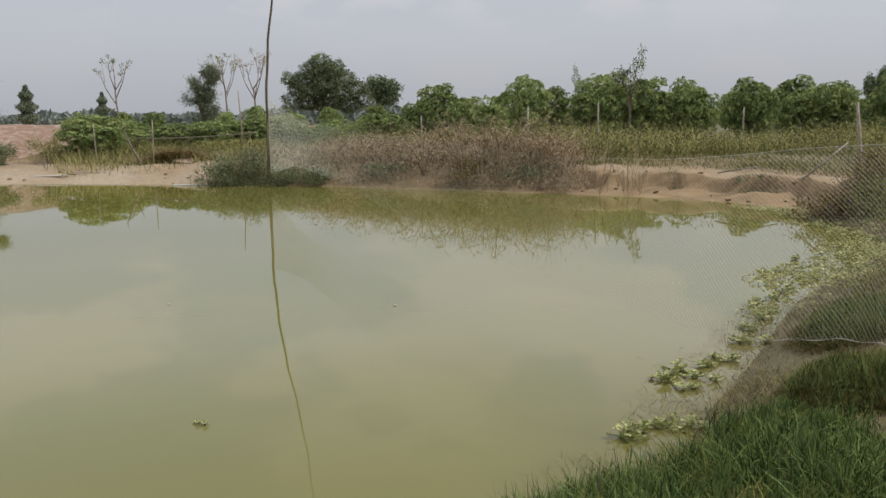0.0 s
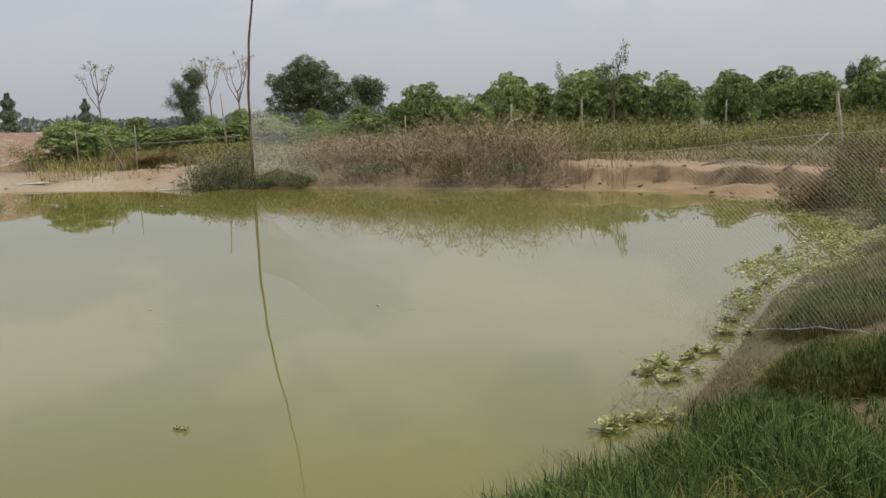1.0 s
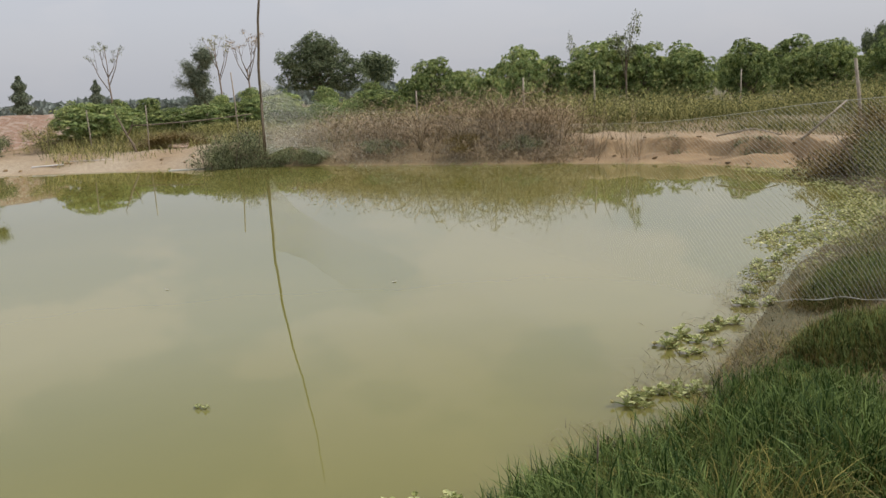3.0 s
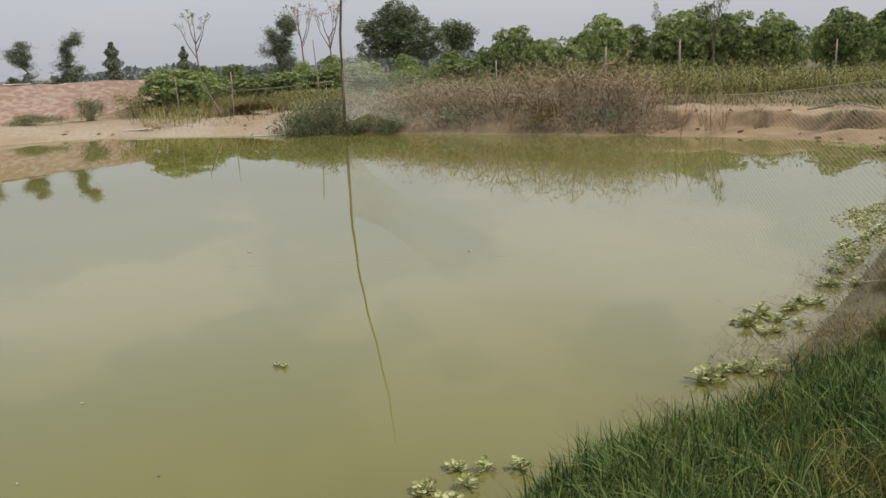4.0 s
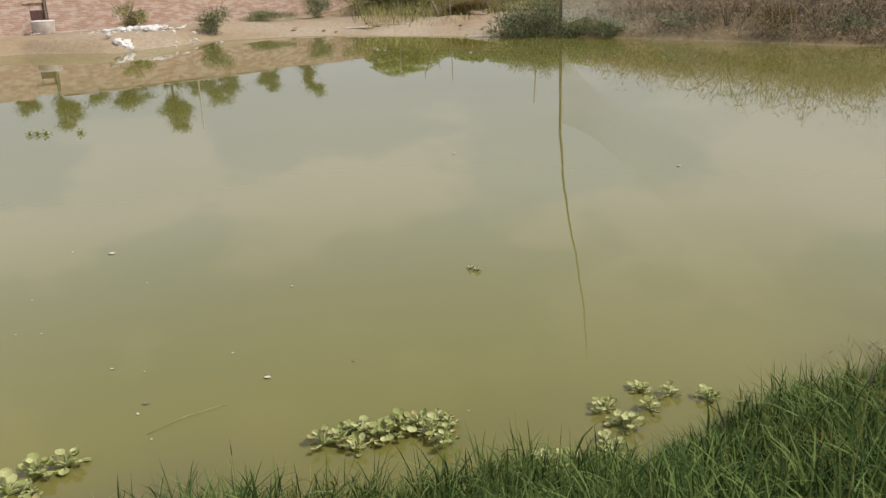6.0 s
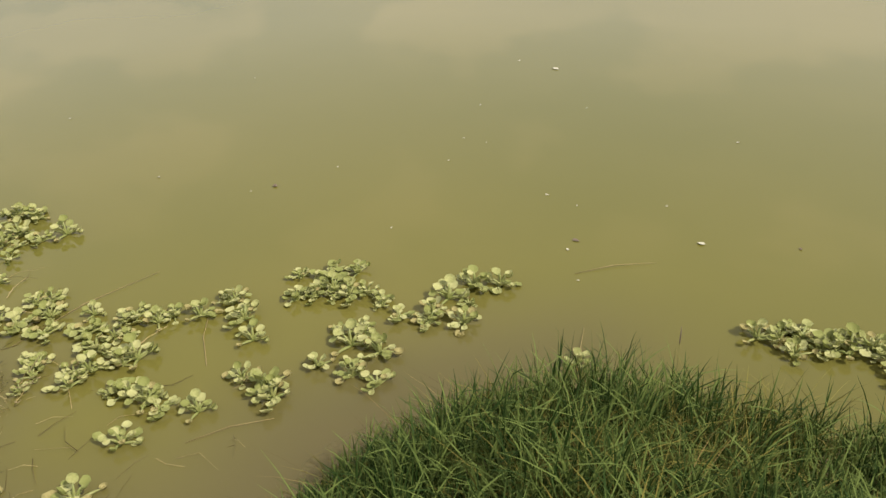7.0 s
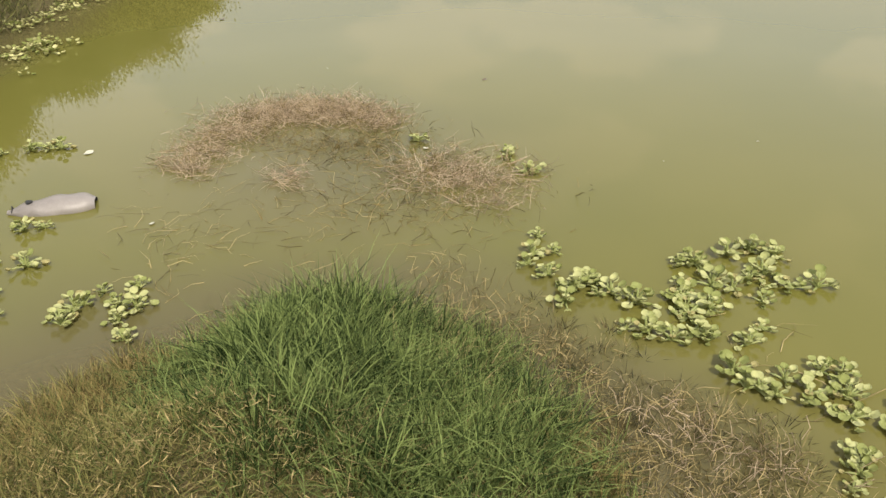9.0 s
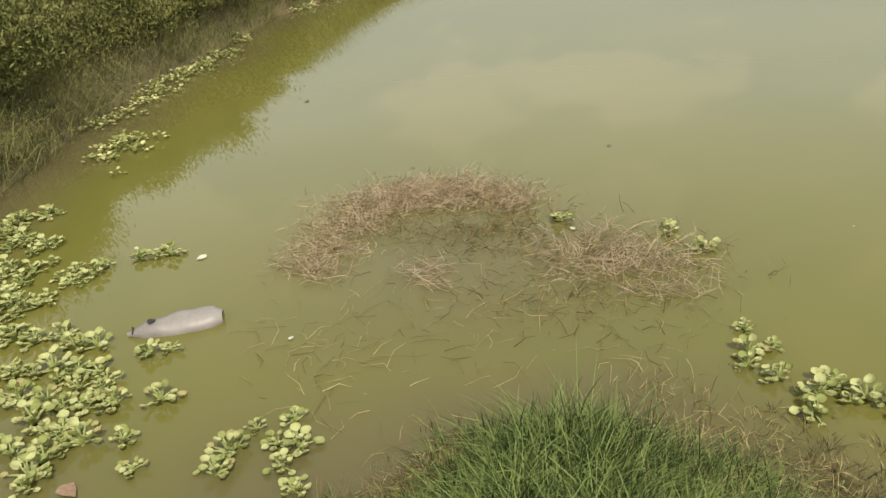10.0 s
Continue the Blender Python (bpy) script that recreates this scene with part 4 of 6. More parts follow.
def hyacinth_mat(name, spots, rng, label, least=0.45, most=0.9):
    vs = []
    ground_z = np.maximum(0.0, height(*np.array(spots).T))
    for (x, y), z in zip(spots, ground_z):
        q = rng.uniform(least, most)
        for az, tilt, size, reach, rise in hyacinth_layout(rng, 7):
            v, f = hyacinth_leaf(rng)
            m = pose(x, y, z) @ pose(math.cos(radians(az)) * reach * q, math.sin(radians(az)) * reach * q, rise * q, 0, -tilt, az)
            vs.append((np.array(m.to_3x3()) @ (v * size * q).T).T + np.array(m.translation))
    k, n = len(v), len(vs)
    return tagged(part_np(name, np.concatenate(vs), (np.arange(n)[:, None, None] * k + f[None]).reshape(-1, 3), M_LEAF_HY2, smooth=True), label, "water hyacinth", kind="stuff")


x, y = scatter(rng_hy, 5200, 3.8, 11, 10, 22.5, lambda x, y: smooth(-1.15, -0.6, shore_distance(x, y) + 0.35 * wave(x, y, 1.2, 50)) * smooth(1.1, 0.4, shore_distance(x, y)) * smooth(9.5, 12.5, y) * (0.35 + 0.65 * smooth(-0.4, 0.3, wave(x, y, 2.1, 51))))
hyacinth_mat("hyacinth_mat", list(zip(x, y)), rng_hy, "pale green hyacinths crowding the pond corner", 0.6, 1.0)
def fringe_keep(x, y):
    along = np.interp(x, [-22, -20.4, -17.4, -16.5, -15.4, -13.4, -12.8], [-1.5, -2.2, -3.25, -3.55, -3.95, -4.5, -4.7]) + 0.1
    band = np.exp(-((y - along) / 0.2) ** 2) * (smooth(-17.0, -16.4, x) * smooth(-12.7, -13.2, x) + 0.5 * smooth(-19.5, -21, x)) * (0.35 + 0.65 * smooth(-0.5, 0.2, wave(x, y, 2.6, 53)))
    return np.clip(band + 1.2 * bump2(x, y, -11.85, -4.1, 0.42, 0.2) + 0.5 * bump2(x, y, -17.9, -3.15, 0.4, 0.12), 0, 1)


x, y = scatter(rng_hy, 5600, -23, -10.5, -5.6, -1.0, fringe_keep)
hyacinth_mat("hyacinth_fringe", list(zip(x, y)), rng_hy, "hyacinths fringing the shaded west bank", 0.7, 1.15)
x, y = scatter(rng_hy, 1500, -12, 9.5, 22.5, 33, lambda x, y: smooth(-0.35, -0.1, shore_distance(x, y)) * smooth(0.1, 0.0, shore_distance(x, y)))
hyacinth_mat("shore_scum", list(zip(x, y)), rng_hy, "pale floating plants along the far waterline")


# ---- trees and bushes ----
def crown_points(rng, lobes, n, shell=0.55):
    """Points gathered in the outer part of some ellipsoids (x, y, z, rx, ry, rz)."""
    lobes = np.array(lobes, float)
    vol = lobes[:, 3] * lobes[:, 4] * lobes[:, 5]
    pick = rng.choice(len(lobes), n, p=vol / vol.sum())
    d = rng.normal(size=(n, 3))
    d /= np.linalg.norm(d, axis=1, keepdims=True)
    r = (shell + (1 - shell) * rng.random(n) ** 0.6) * (0.86 + 0.22 * np.sin(d[:, 0] * 5 + pick) * np.cos(d[:, 2] * 6 + pick * 2))
    return lobes[pick, :3] + d * lobes[pick, 3:] * r[:, None], d


def leafy_tree(name, rng, h, trunk, lobes, n, leaf, material, label, category="tree", group="", trunk_r=0.09, drop=0.5, shell=0.72):
    root = empty(name)
    tr = [tube([(0, 0, -0.3), (0.03, 0.02, trunk * 0.5), (0.0, 0.05, trunk), (0.02, 0, trunk * 1.3)], [trunk_r * 1.3, trunk_r, trunk_r * 0.85, trunk_r * 0.6], 7)]
    for lx, ly, lz, rx, ry, rz in lobes:
        tr.append(tube([(0, 0.02, trunk * rng.uniform(0.6, 1.0)), (lx * 0.5, ly * 0.5, (trunk + lz) * 0.5), (lx, ly, lz + rz * 0.3)], [trunk_r * 0.6, trunk_r * 0.4, trunk_r * 0.12], 5))
    part_np("trunk", *joined(tr), M_BARK, root, "grey-brown trunk and limbs", True)
    twig, d = crown_points(rng, lobes, n // 9, shell)
    c = np.repeat(twig, 9, 0) + rng.normal(size=(len(twig) * 9, 3)) * leaf * 0.6
    v, f = leaf_cards(c, rng.uniform(0.7, 1.3, len(c)) * leaf, rng.uniform(0.3, 0.45, len(c)) * leaf, rng, drop, np.repeat(d, 9, 0) * 0.8)
    part_np("crown", v, f, material, root, "uneven crown of many small leaves")
    return tagged(root, label, category, group)


def lobes_for(rng, n, width, low, high):
    out = []
    for i in range(n):
        a = rng.uniform(0, 6.28)
        q = rng.uniform(0.15, 0.75) * width / 2
        z = rng.uniform(low, high)
        r = width * rng.uniform(0.16, 0.30)
        out.append((math.cos(a) * q, math.sin(a) * q, z - r * 0.5, r, r, r * 0.85))
    return out


def orchard_tree(rng, rx, rz, cz, boughs):
    """A round-headed fruit tree: boughs at uneven reach, each ending in a heap of whorled leaf sprays with dark gaps between."""
    root = empty("orchard_tree")
    wood, twigs, out = [tube([(0, 0, -0.3), (0.04, 0.02, 0.4), (-0.02, 0.05, 0.8)], [0.13, 0.11, 0.09], 7)], [], []
    for i in range(boughs):
        up = -0.75 + 1.7 * (i + 0.5) / boughs
        a = i * 2.4 + rng.uniform(-0.5, 0.5)
        c = math.sqrt(max(0.04, 1 - min(abs(up), 0.97) ** 2)) * rng.uniform(0.45, 1.0)
        hub = np.array([math.cos(a) * c * rx * 0.82, math.sin(a) * c * rx * 0.82, cz + up * rz * 0.8 * rng.uniform(0.75, 1.2)])
        wood.append(tube([(0, 0.03, rng.uniform(0.4, 0.9)), hub * [0.5, 0.5, 0.62], hub], [0.06, 0.035, 0.012], 5))
        n = int(rng.integers(34, 64))
        r = rx * rng.uniform(0.20, 0.40)
        d = rng.normal(size=(n, 3))
        d /= np.linalg.norm(d, axis=1, keepdims=True)
        d[:, 2] = np.abs(d[:, 2]) * np.where(rng.random(n) < 0.8, 1, -1)
        twigs.append(hub + d * [r, r, r * 0.75] * rng.uniform(0.55, 1.1, (n, 1)))
        out.append(d * 0.75 + (hub - [0, 0, cz]) / rx * 0.45)
    twigs, out = np.concatenate(twigs), np.concatenate(out)
    part_np("trunk", *joined(wood), M_BARK, root, "grey-brown trunk and boughs", True)
    k, n = 15, len(twigs)
    az = np.tile(np.arange(k) * 2.4, n) + np.repeat(rng.uniform(0, 6.28, n), k)
    axis_d = np.repeat(out / np.linalg.norm(out, axis=1, keepdims=True), k, 0)
    e1 = np.cross(axis_d, [0.31, 0.17, 0.93])
    e1 /= np.linalg.norm(e1, axis=1, keepdims=True)
    e2 = np.cross(axis_d, e1)
    ray = e1 * np.cos(az)[:, None] + e2 * np.sin(az)[:, None] + axis_d * rng.uniform(0.1, 0.9, (n * k, 1))
    ray[:, 2] -= 0.25
    ray /= np.linalg.norm(ray, axis=1, keepdims=True)
    L = rng.uniform(0.10, 0.18, n * k)[:, None]
    W = L * rng.uniform(0.32, 0.42, (n * k, 1))
    side = np.cross(ray, axis_d + rng.normal(size=(n * k, 3)) * 0.25)
    side /= np.linalg.norm(side, axis=1, keepdims=True)
    base = np.repeat(twigs, k, 0) + rng.normal(size=(n * k, 3)) * 0.02
    fold = np.cross(side, ray) * W * 0.25
    v = np.stack([base, base + ray * L * 0.5 + side * W / 2 + fold, base + ray * L - [0, 0, 0.03], base + ray * L * 0.5 - side * W / 2 + fold], 1).reshape(-1, 3)
    f = (np.arange(n * k)[:, None, None] * 4 + np.array([(0, 1, 2), (0, 2, 3)])[None]).reshape(-1, 3)
    crown = part_np("crown", v, f, M_ORCHARD, root, "leaf sprays, pale at the young tips")
    young = np.clip(rng.normal(size=n) * 0.45 + 0.22, 0, 1)
    at = crown.data.attributes.new("young", "FLOAT", "POINT")
    at.data.foreach_set("value", np.repeat(young, k * 4).astype(np.float32))
    return tagged(root, "bushy orchard tree with glossy bright green leaves", "tree", "orchard row")


rng_t = np.random.default_rng(77)
ORCHARD = [orchard_tree(rng_t, 1.95 * q, 1.95, 2.05, n) for q, n in ((1.0, 38), (0.9, 30), (1.08, 42), (0.95, 34), (1.05, 36))]


def polar(bearing, dist):
    """A place by its bearing in degrees (0 along +y, rightwards) and distance from the walk's start."""
    return dist * math.sin(radians(bearing)), dist * math.cos(radians(bearing))


def plant(protos, poses):
    """Copies of the first few things at every pose; they themselves take the first ones."""
    for i, m in enumerate(poses):
        if i >= len(protos):
            copy_thing(protos[i % len(protos)], m)
    for ob, m in zip(protos, poses):
        ob.matrix_basis = m


# bearing, distance, size
ROW = [(-22.9, 44, 0.66), (-21.3, 47, 0.60), (-19.5, 48, 0.55), (-17.2, 47, 0.58), (-15.0, 48, 0.56), (-12.8, 47, 0.6), (-10.5, 46, 0.7), (-8.0, 49, 0.62), (-5.6, 47, 0.68), (-3.6, 47, 0.7),
       (-1.0, 48, 0.88), (1.6, 46, 0.9), (3.6, 47, 0.92), (6.4, 49, 1.06), (9.2, 47, 1.08), (11.6, 48, 1.05), (14.4, 49, 1.02), (16.8, 52, 0.98), (19.6, 47, 1.0), (22.6, 48, 1.05), (25.0, 49, 1.06), (27.4, 47, 1.06),
       (29.6, 44, 1.08), (32.0, 42, 1.15), (34.6, 42, 1.15), (37.5, 42, 1.1), (40.5, 42, 1.1)]
spots = []
for i, (b, dist, q) in enumerate(ROW):
    wide = 1.0 if b > -3 else 2.1
    q *= (0.98 if b < 20 else 0.84) * rng_t.uniform(0.8, 1.14) if b > 5 else 0.84 if b > -3 else 0.78 * rng_t.uniform(0.88, 1.12)
    dist += 6 if b > -3 else 0
    spots.append(pose(*polar(b + rng_t.uniform(-0.8, 0.8), dist + rng_t.uniform(-2, 3)), 0.5, 0, 0, 77 * i) @ Matrix.Diagonal((wide * q * rng_t.uniform(0.85, 1.12), wide * q * rng_t.uniform(0.85, 1.1), q, 1)))
for i in range(24):
    b, dist = -24 + i * 2.9 + rng_t.uniform(-1, 1), rng_t.uniform(72, 92)
    q = (0.72 if b < -3 else 1.1) * rng_t.uniform(0.85, 1.15)
    spots.append(pose(*polar(b, dist), 0.62, 0, 0, 53 * i) @ Matrix.Diagonal((q, q, q, 1)))
plant(ORCHARD, spots)

big = leafy_tree("shade_tree", rng_t, 8, 2.2, [(-0.2, 0.1, 6.2, 1.1, 1.1, 0.9), (-1.0, 0.3, 5.6, 1.1, 1.0, 0.9), (0.8, -0.3, 5.5, 1.2, 1.2, 1.0), (-0.1, -0.7, 5.2, 1.2, 1.0, 0.9), (-2.6, 0, 4.6, 0.9, 0.9, 0.8), (-1.6, -0.4, 4.4, 1.2, 1.2, 0.9), (1.7, -0.2, 4.6, 1.2, 1.2, 0.9), (0.3, -0.8, 4.0, 1.5, 1.2, 1.0),
                                             (2.6, 0, 3.7, 1.2, 1.2, 0.9), (-0.9, -0.9, 3.5, 1.2, 1.0, 0.9), (1.5, -0.9, 3.3, 1.3, 1.1, 0.9), (3.3, 0, 2.9, 0.9, 0.9, 0.8), (-2.2, 0, 3.6, 0.8, 0.8, 0.7), (0, 0.8, 4.8, 1.6, 1.2, 1.3), (-1.3, 0.2, 2.5, 1.3, 1.2, 0.9), (0.6, -0.3, 2.4, 1.5, 1.2, 0.9), (2.2, 0.1, 2.2, 1.3, 1.2, 0.9), (-2.6, 0, 2.7, 0.9, 0.9, 0.7)],
                 30000, 0.2, M_BIGTREE, "broad dark green shade tree beyond the orchard", "tree", trunk_r=0.2)
big.matrix_basis = pose(*polar(-8.0, 170), 0.5) @ Matrix.Diagonal((2.45, 2.45, 2.08, 1))
small_far = leafy_tree("round_tree", rng_t, 5, 1.8, lobes_for(rng_t, 5, 3.6, 3.0, 4.4), 6000, 0.3, M_BIGTREE, "small dark round tree beyond the orchard", "tree", trunk_r=0.12)
copy_thing(small_far, pose(*polar(27.4, 120), 0.6, 0, 0, 60) @ Matrix.Diagonal((0.75, 0.75, 1.65, 1)))
small_far.matrix_basis = pose(*polar(-4.2, 180), 0.5) @ Matrix.Diagonal((2.3, 2.3, 2.3, 1))
bush_tall = leafy_tree("tall_thin_tree", rng_t, 6.4, 3.2, [(0, 0, 4.2, 0.9, 0.9, 0.9), (0.7, 0, 5.3, 0.6, 0.6, 0.5), (-0.9, 0.2, 4.6, 0.7, 0.6, 0.5), (0.9, 0, 6.1, 0.35, 0.35, 0.4)], 1000, 0.2, M_SHRUB, "thin sparse tree rising over the orchard row", "tree", trunk_r=0.08)
copy_thing(bush_tall, pose(*polar(9.3, 56), 0.3, 0, 0, 120) @ Matrix.Diagonal((0.5, 0.5, 0.88, 1)))
bush_tall.matrix_basis = pose(*polar(12.6, 54), 0.6, 0, 0, 0) @ Matrix.Diagonal((0.75, 0.75, 0.98, 1))


def feathery_tree(name, rng, h, width, n, label, group=""):
    """A thin casuarina-like tree: leaning trunks, rising limbs, drooping needle tufts with gaps between."""
    root = empty(name)
    tr, tips = [], []
    trunk = [(rng.normal() * 0.12 * k, rng.normal() * 0.12 * k, h * k / 5) for k in range(6)]
    trunk[0] = (0, 0, -0.4)
    tr.append(tube(trunk, np.linspace(0.13, 0.03, 6), 6))
    for i in range(34):
        k = rng.uniform(0.10, 1.0)
        p = np.array(trunk[int(k * 5)]) * (1 - (k * 5) % 1) + np.array(trunk[min(5, int(k * 5) + 1)]) * ((k * 5) % 1)
        a, L = rng.uniform(0, 6.28), width * rng.uniform(0.10, 0.42) * (1.15 - 0.6 * k)
        q = p + np.array([math.cos(a) * L, math.sin(a) * L, L * rng.uniform(0.3, 0.9)])
        tr.append(tube([p, (p + q) / 2 + [0, 0, -0.08], q], [0.045, 0.03, 0.012], 5))
        tips += [(p * (1 - s) + q * s, L) for s in (0.55, 0.8, 1.0)]
    part_np("trunk", *joined(tr), M_BARK, root, "thin grey trunk with rising limbs", True)
    pick = rng.integers(0, len(tips), n)
    c = np.array([tips[i][0] for i in pick]) + rng.normal(size=(n, 3)) * rng.uniform(0.4, 1.1, len(tips))[pick][:, None] * [0.24, 0.24, 0.34]
    v, f = leaf_cards(c, rng.uniform(0.18, 0.34, n), rng.uniform(0.03, 0.055, n), rng, 0.2)
    part_np("crown", v, f, M_NEEDLE, root, "feathery grey-green needle tufts")
    return tagged(root, label, "tree", group)


FEATHER = [feathery_tree("casuarina_tree", rng_t, 7.4 + k, 3.0, 11000, "thin feathery tree with gaps, beyond the brick wall", "trees behind the wall") for k in (0, 0.8, 1.6)]
ALONG = [(-49.5, 52, 1.0), (-46.5, 54, 0.8), (-44.2, 52, 0.95), (-42.0, 55, 1.0), (-39.6, 52, 1.05), (-37.6, 54, 1.05), (-35.6, 52, 0.95), (-33.8, 55, 1.0), (-31.4, 57, 1.0), (-28.9, 58, 0.95), (-52.5, 50, 0.95), (-55.5, 50, 1.0), (-41.0, 60, 0.9), (-36.6, 61, 0.9)]
plant(FEATHER, [pose(*polar(b, dist), 0.5, 0, 0, 91 * i) @ Matrix.Diagonal((q * (0.8 + 0.3 * (i % 3 == 1)), q, q * (0.45 + 0.05 * (i * 7 % 4)), 1)) for i, (b, dist, q) in enumerate(ALONG)])
wispy = feathery_tree("wispy_tree", rng_t, 5.0, 3.4, 15000, "wispy grey-green tree behind the hedge", "")
wispy.matrix_basis = pose(*polar(-15.6, 140), 0.3) @ Matrix.Diagonal((2.2, 2.2, 1.9, 1))


def conifer(rng):
    root = empty("small_conifer")
    part_np("trunk", *tube([(0, 0, -0.4), (0, 0, 1.5), (0, 0, 3.2)], [0.08, 0.06, 0.02], 6), M_BARK, root, "thin trunk", True)
    z = rng.uniform(0.5, 3.6, 4200)
    a, r = rng.uniform(0, 6.28, 4200), 0.95 * np.sin(np.pi * np.clip((z - 0.2) / 3.55, 0.02, 0.98)) ** 0.6 * (1.15 - 0.18 * z) * rng.random(4200) ** 0.5 * (0.8 + 0.3 * np.sin(z * 7))
    c = np.stack([np.cos(a) * r, np.sin(a) * r, z], 1)
    v, f = leaf_cards(c, rng.uniform(0.15, 0.35, 4200), rng.uniform(0.04, 0.09, 4200), rng, 0.1)
    part_np("crown", v, f, M_NEEDLE, root, "dark pointed crown")
    return tagged(root, "small dark pointed conifer beyond the wall", "tree")


con = conifer(rng_t)
copy_thing(con, pose(*polar(-22.0, 160), 0.4, 0, 0, 70) @ Matrix.Diagonal((1.7, 1.7, 1.9, 1)))
con.matrix_basis = pose(*polar(-26.3, 150), 0.4) @ Matrix.Diagonal((2.2, 2.2, 2.1, 1))


def bare_tree(rng, h, label, tuft):
    """A lopped dead-looking tree: forked limbs ending in a few brown tufts."""
    root = empty("bare_tree")
    tr, ends = [tube([(0, 0, -0.4), (0.1, 0, h * 0.3), (0.02, 0.05, h * 0.55)], [0.08, 0.065, 0.05], 7)], []
    for i in range(5):
        a = i * 1.35 + rng.uniform(-0.3, 0.3)
        L = h * rng.uniform(0.25, 0.5)
        p = np.array([0.05, 0.03, h * rng.uniform(0.38, 0.58)])
        q = p + np.array([math.cos(a) * L * 0.5, math.sin(a) * L * 0.3, L])
        tr.append(tube([p, (p + q) / 2 + [math.cos(a) * 0.15, 0, -0.05], q], [0.04, 0.03, 0.018], 6))
        ends.append(q)
        for j in range(2):
            e = q + rng.normal(size=3) * [0.35, 0.2, 0.25] + [0, 0, 0.2]
            tr.append(tube([(p + 2 * q) / 3, e], [0.016, 0.008], 5))
            ends.append(e)
    part_np("trunk", *joined(tr), M_DEADWOOD, root, "bare forked grey limbs", True)
    n = 26 * len(ends)
    c = np.array(ends)[rng.integers(0, len(ends), n)] + rng.normal(size=(n, 3)) * [0.11, 0.11, 0.08]
    v, f = leaf_cards(c, rng.uniform(0.08, 0.2, n), rng.uniform(0.02, 0.06, n), rng, 0.2)
    part_np("leaf_tuft", v, f, tuft, root, "few dull leaf tufts at the tips")["kind"] = "stuff"
    return tagged(root, label, "tree")


for b, dist, h, tuft in ((-21.2, 54, 5.3, M_SHRUB), (-14.4, 52, 5.6, M_WEED), (-12.6, 50, 5.6, M_DEADWEED)):
    ob = bare_tree(rng_t, h, "lopped bare tree standing over the hedge", tuft)
    ob.matrix_basis = pose(*polar(b, dist * 2.4), 0.5, 0, 0, rng_t.uniform(0, 90)) @ Matrix.Diagonal((1.9, 1.9, 2.05, 1))


def far_woods(rng):
    """One low line of woods along the horizon."""
    n = 26000
    b = rng.uniform(-75, 62, n)
    d = rng.uniform(230, 330, n)
    top = 4.4 + 1.6 * wave(b, 0 * b, 0.35, 61) + 1.2 * wave(b, 0 * b, 1.3, 62)
    top = top * (0.3 + 0.7 * smooth(-30, -24, b))
    z = rng.random(n) ** 0.7 * np.maximum(top, 1.2)
    c = np.stack([d * np.sin(np.radians(b)), d * np.cos(np.radians(b)), z], 1)
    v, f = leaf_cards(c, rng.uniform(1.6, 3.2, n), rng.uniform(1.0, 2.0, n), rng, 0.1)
    return tagged(part_np("far_woods", v, f, M_FARWOOD), "low line of distant woods, haze painted into its grey-green", "woods", kind="stuff")


far_woods(rng_t)


def shrub(rng, width, h, n, material, label, leaf=0.12, category="shrub", stems=9):
    root = empty("shrub")
    tr = []
    for i in range(stems):
        a, q = rng.uniform(0, 6.28), width * rng.uniform(0.15, 0.5)
        tr.append(tube([(0.1 * math.cos(a), 0.1 * math.sin(a), -0.1), (math.cos(a) * q * 0.5, math.sin(a) * q * 0.5, h * 0.5), (math.cos(a) * q, math.sin(a) * q, h * rng.uniform(0.7, 1.0))], [0.018, 0.013, 0.005], 4))
    part_np("stem_tangle", *joined(tr), M_DEADWOOD, root, "thin woody stems")["kind"] = "stuff"
    lobes = [(rng.normal() * width * 0.2, rng.normal() * width * 0.2, h * rng.uniform(0.08, 0.68), width * rng.uniform(0.1, 0.24), width * rng.uniform(0.1, 0.24), h * rng.uniform(0.15, 0.3)) for _ in range(13)]
    c, d = crown_points(rng, lobes, n, 0.1)
    c = c + rng.normal(size=c.shape) * [0.09 * width, 0.09 * width, 0.07 * h]
    c[:, 2] = np.maximum(c[:, 2], 0.02)
    v, f = leaf_cards(c, rng.uniform(0.6, 1.4, n) * leaf, rng.uniform(0.2, 0.4, n) * leaf, rng, -0.7, d * 0.5)
    part_np("foliage", v, f, material, root, "loose fine foliage")
    return tagged(root, label, category)


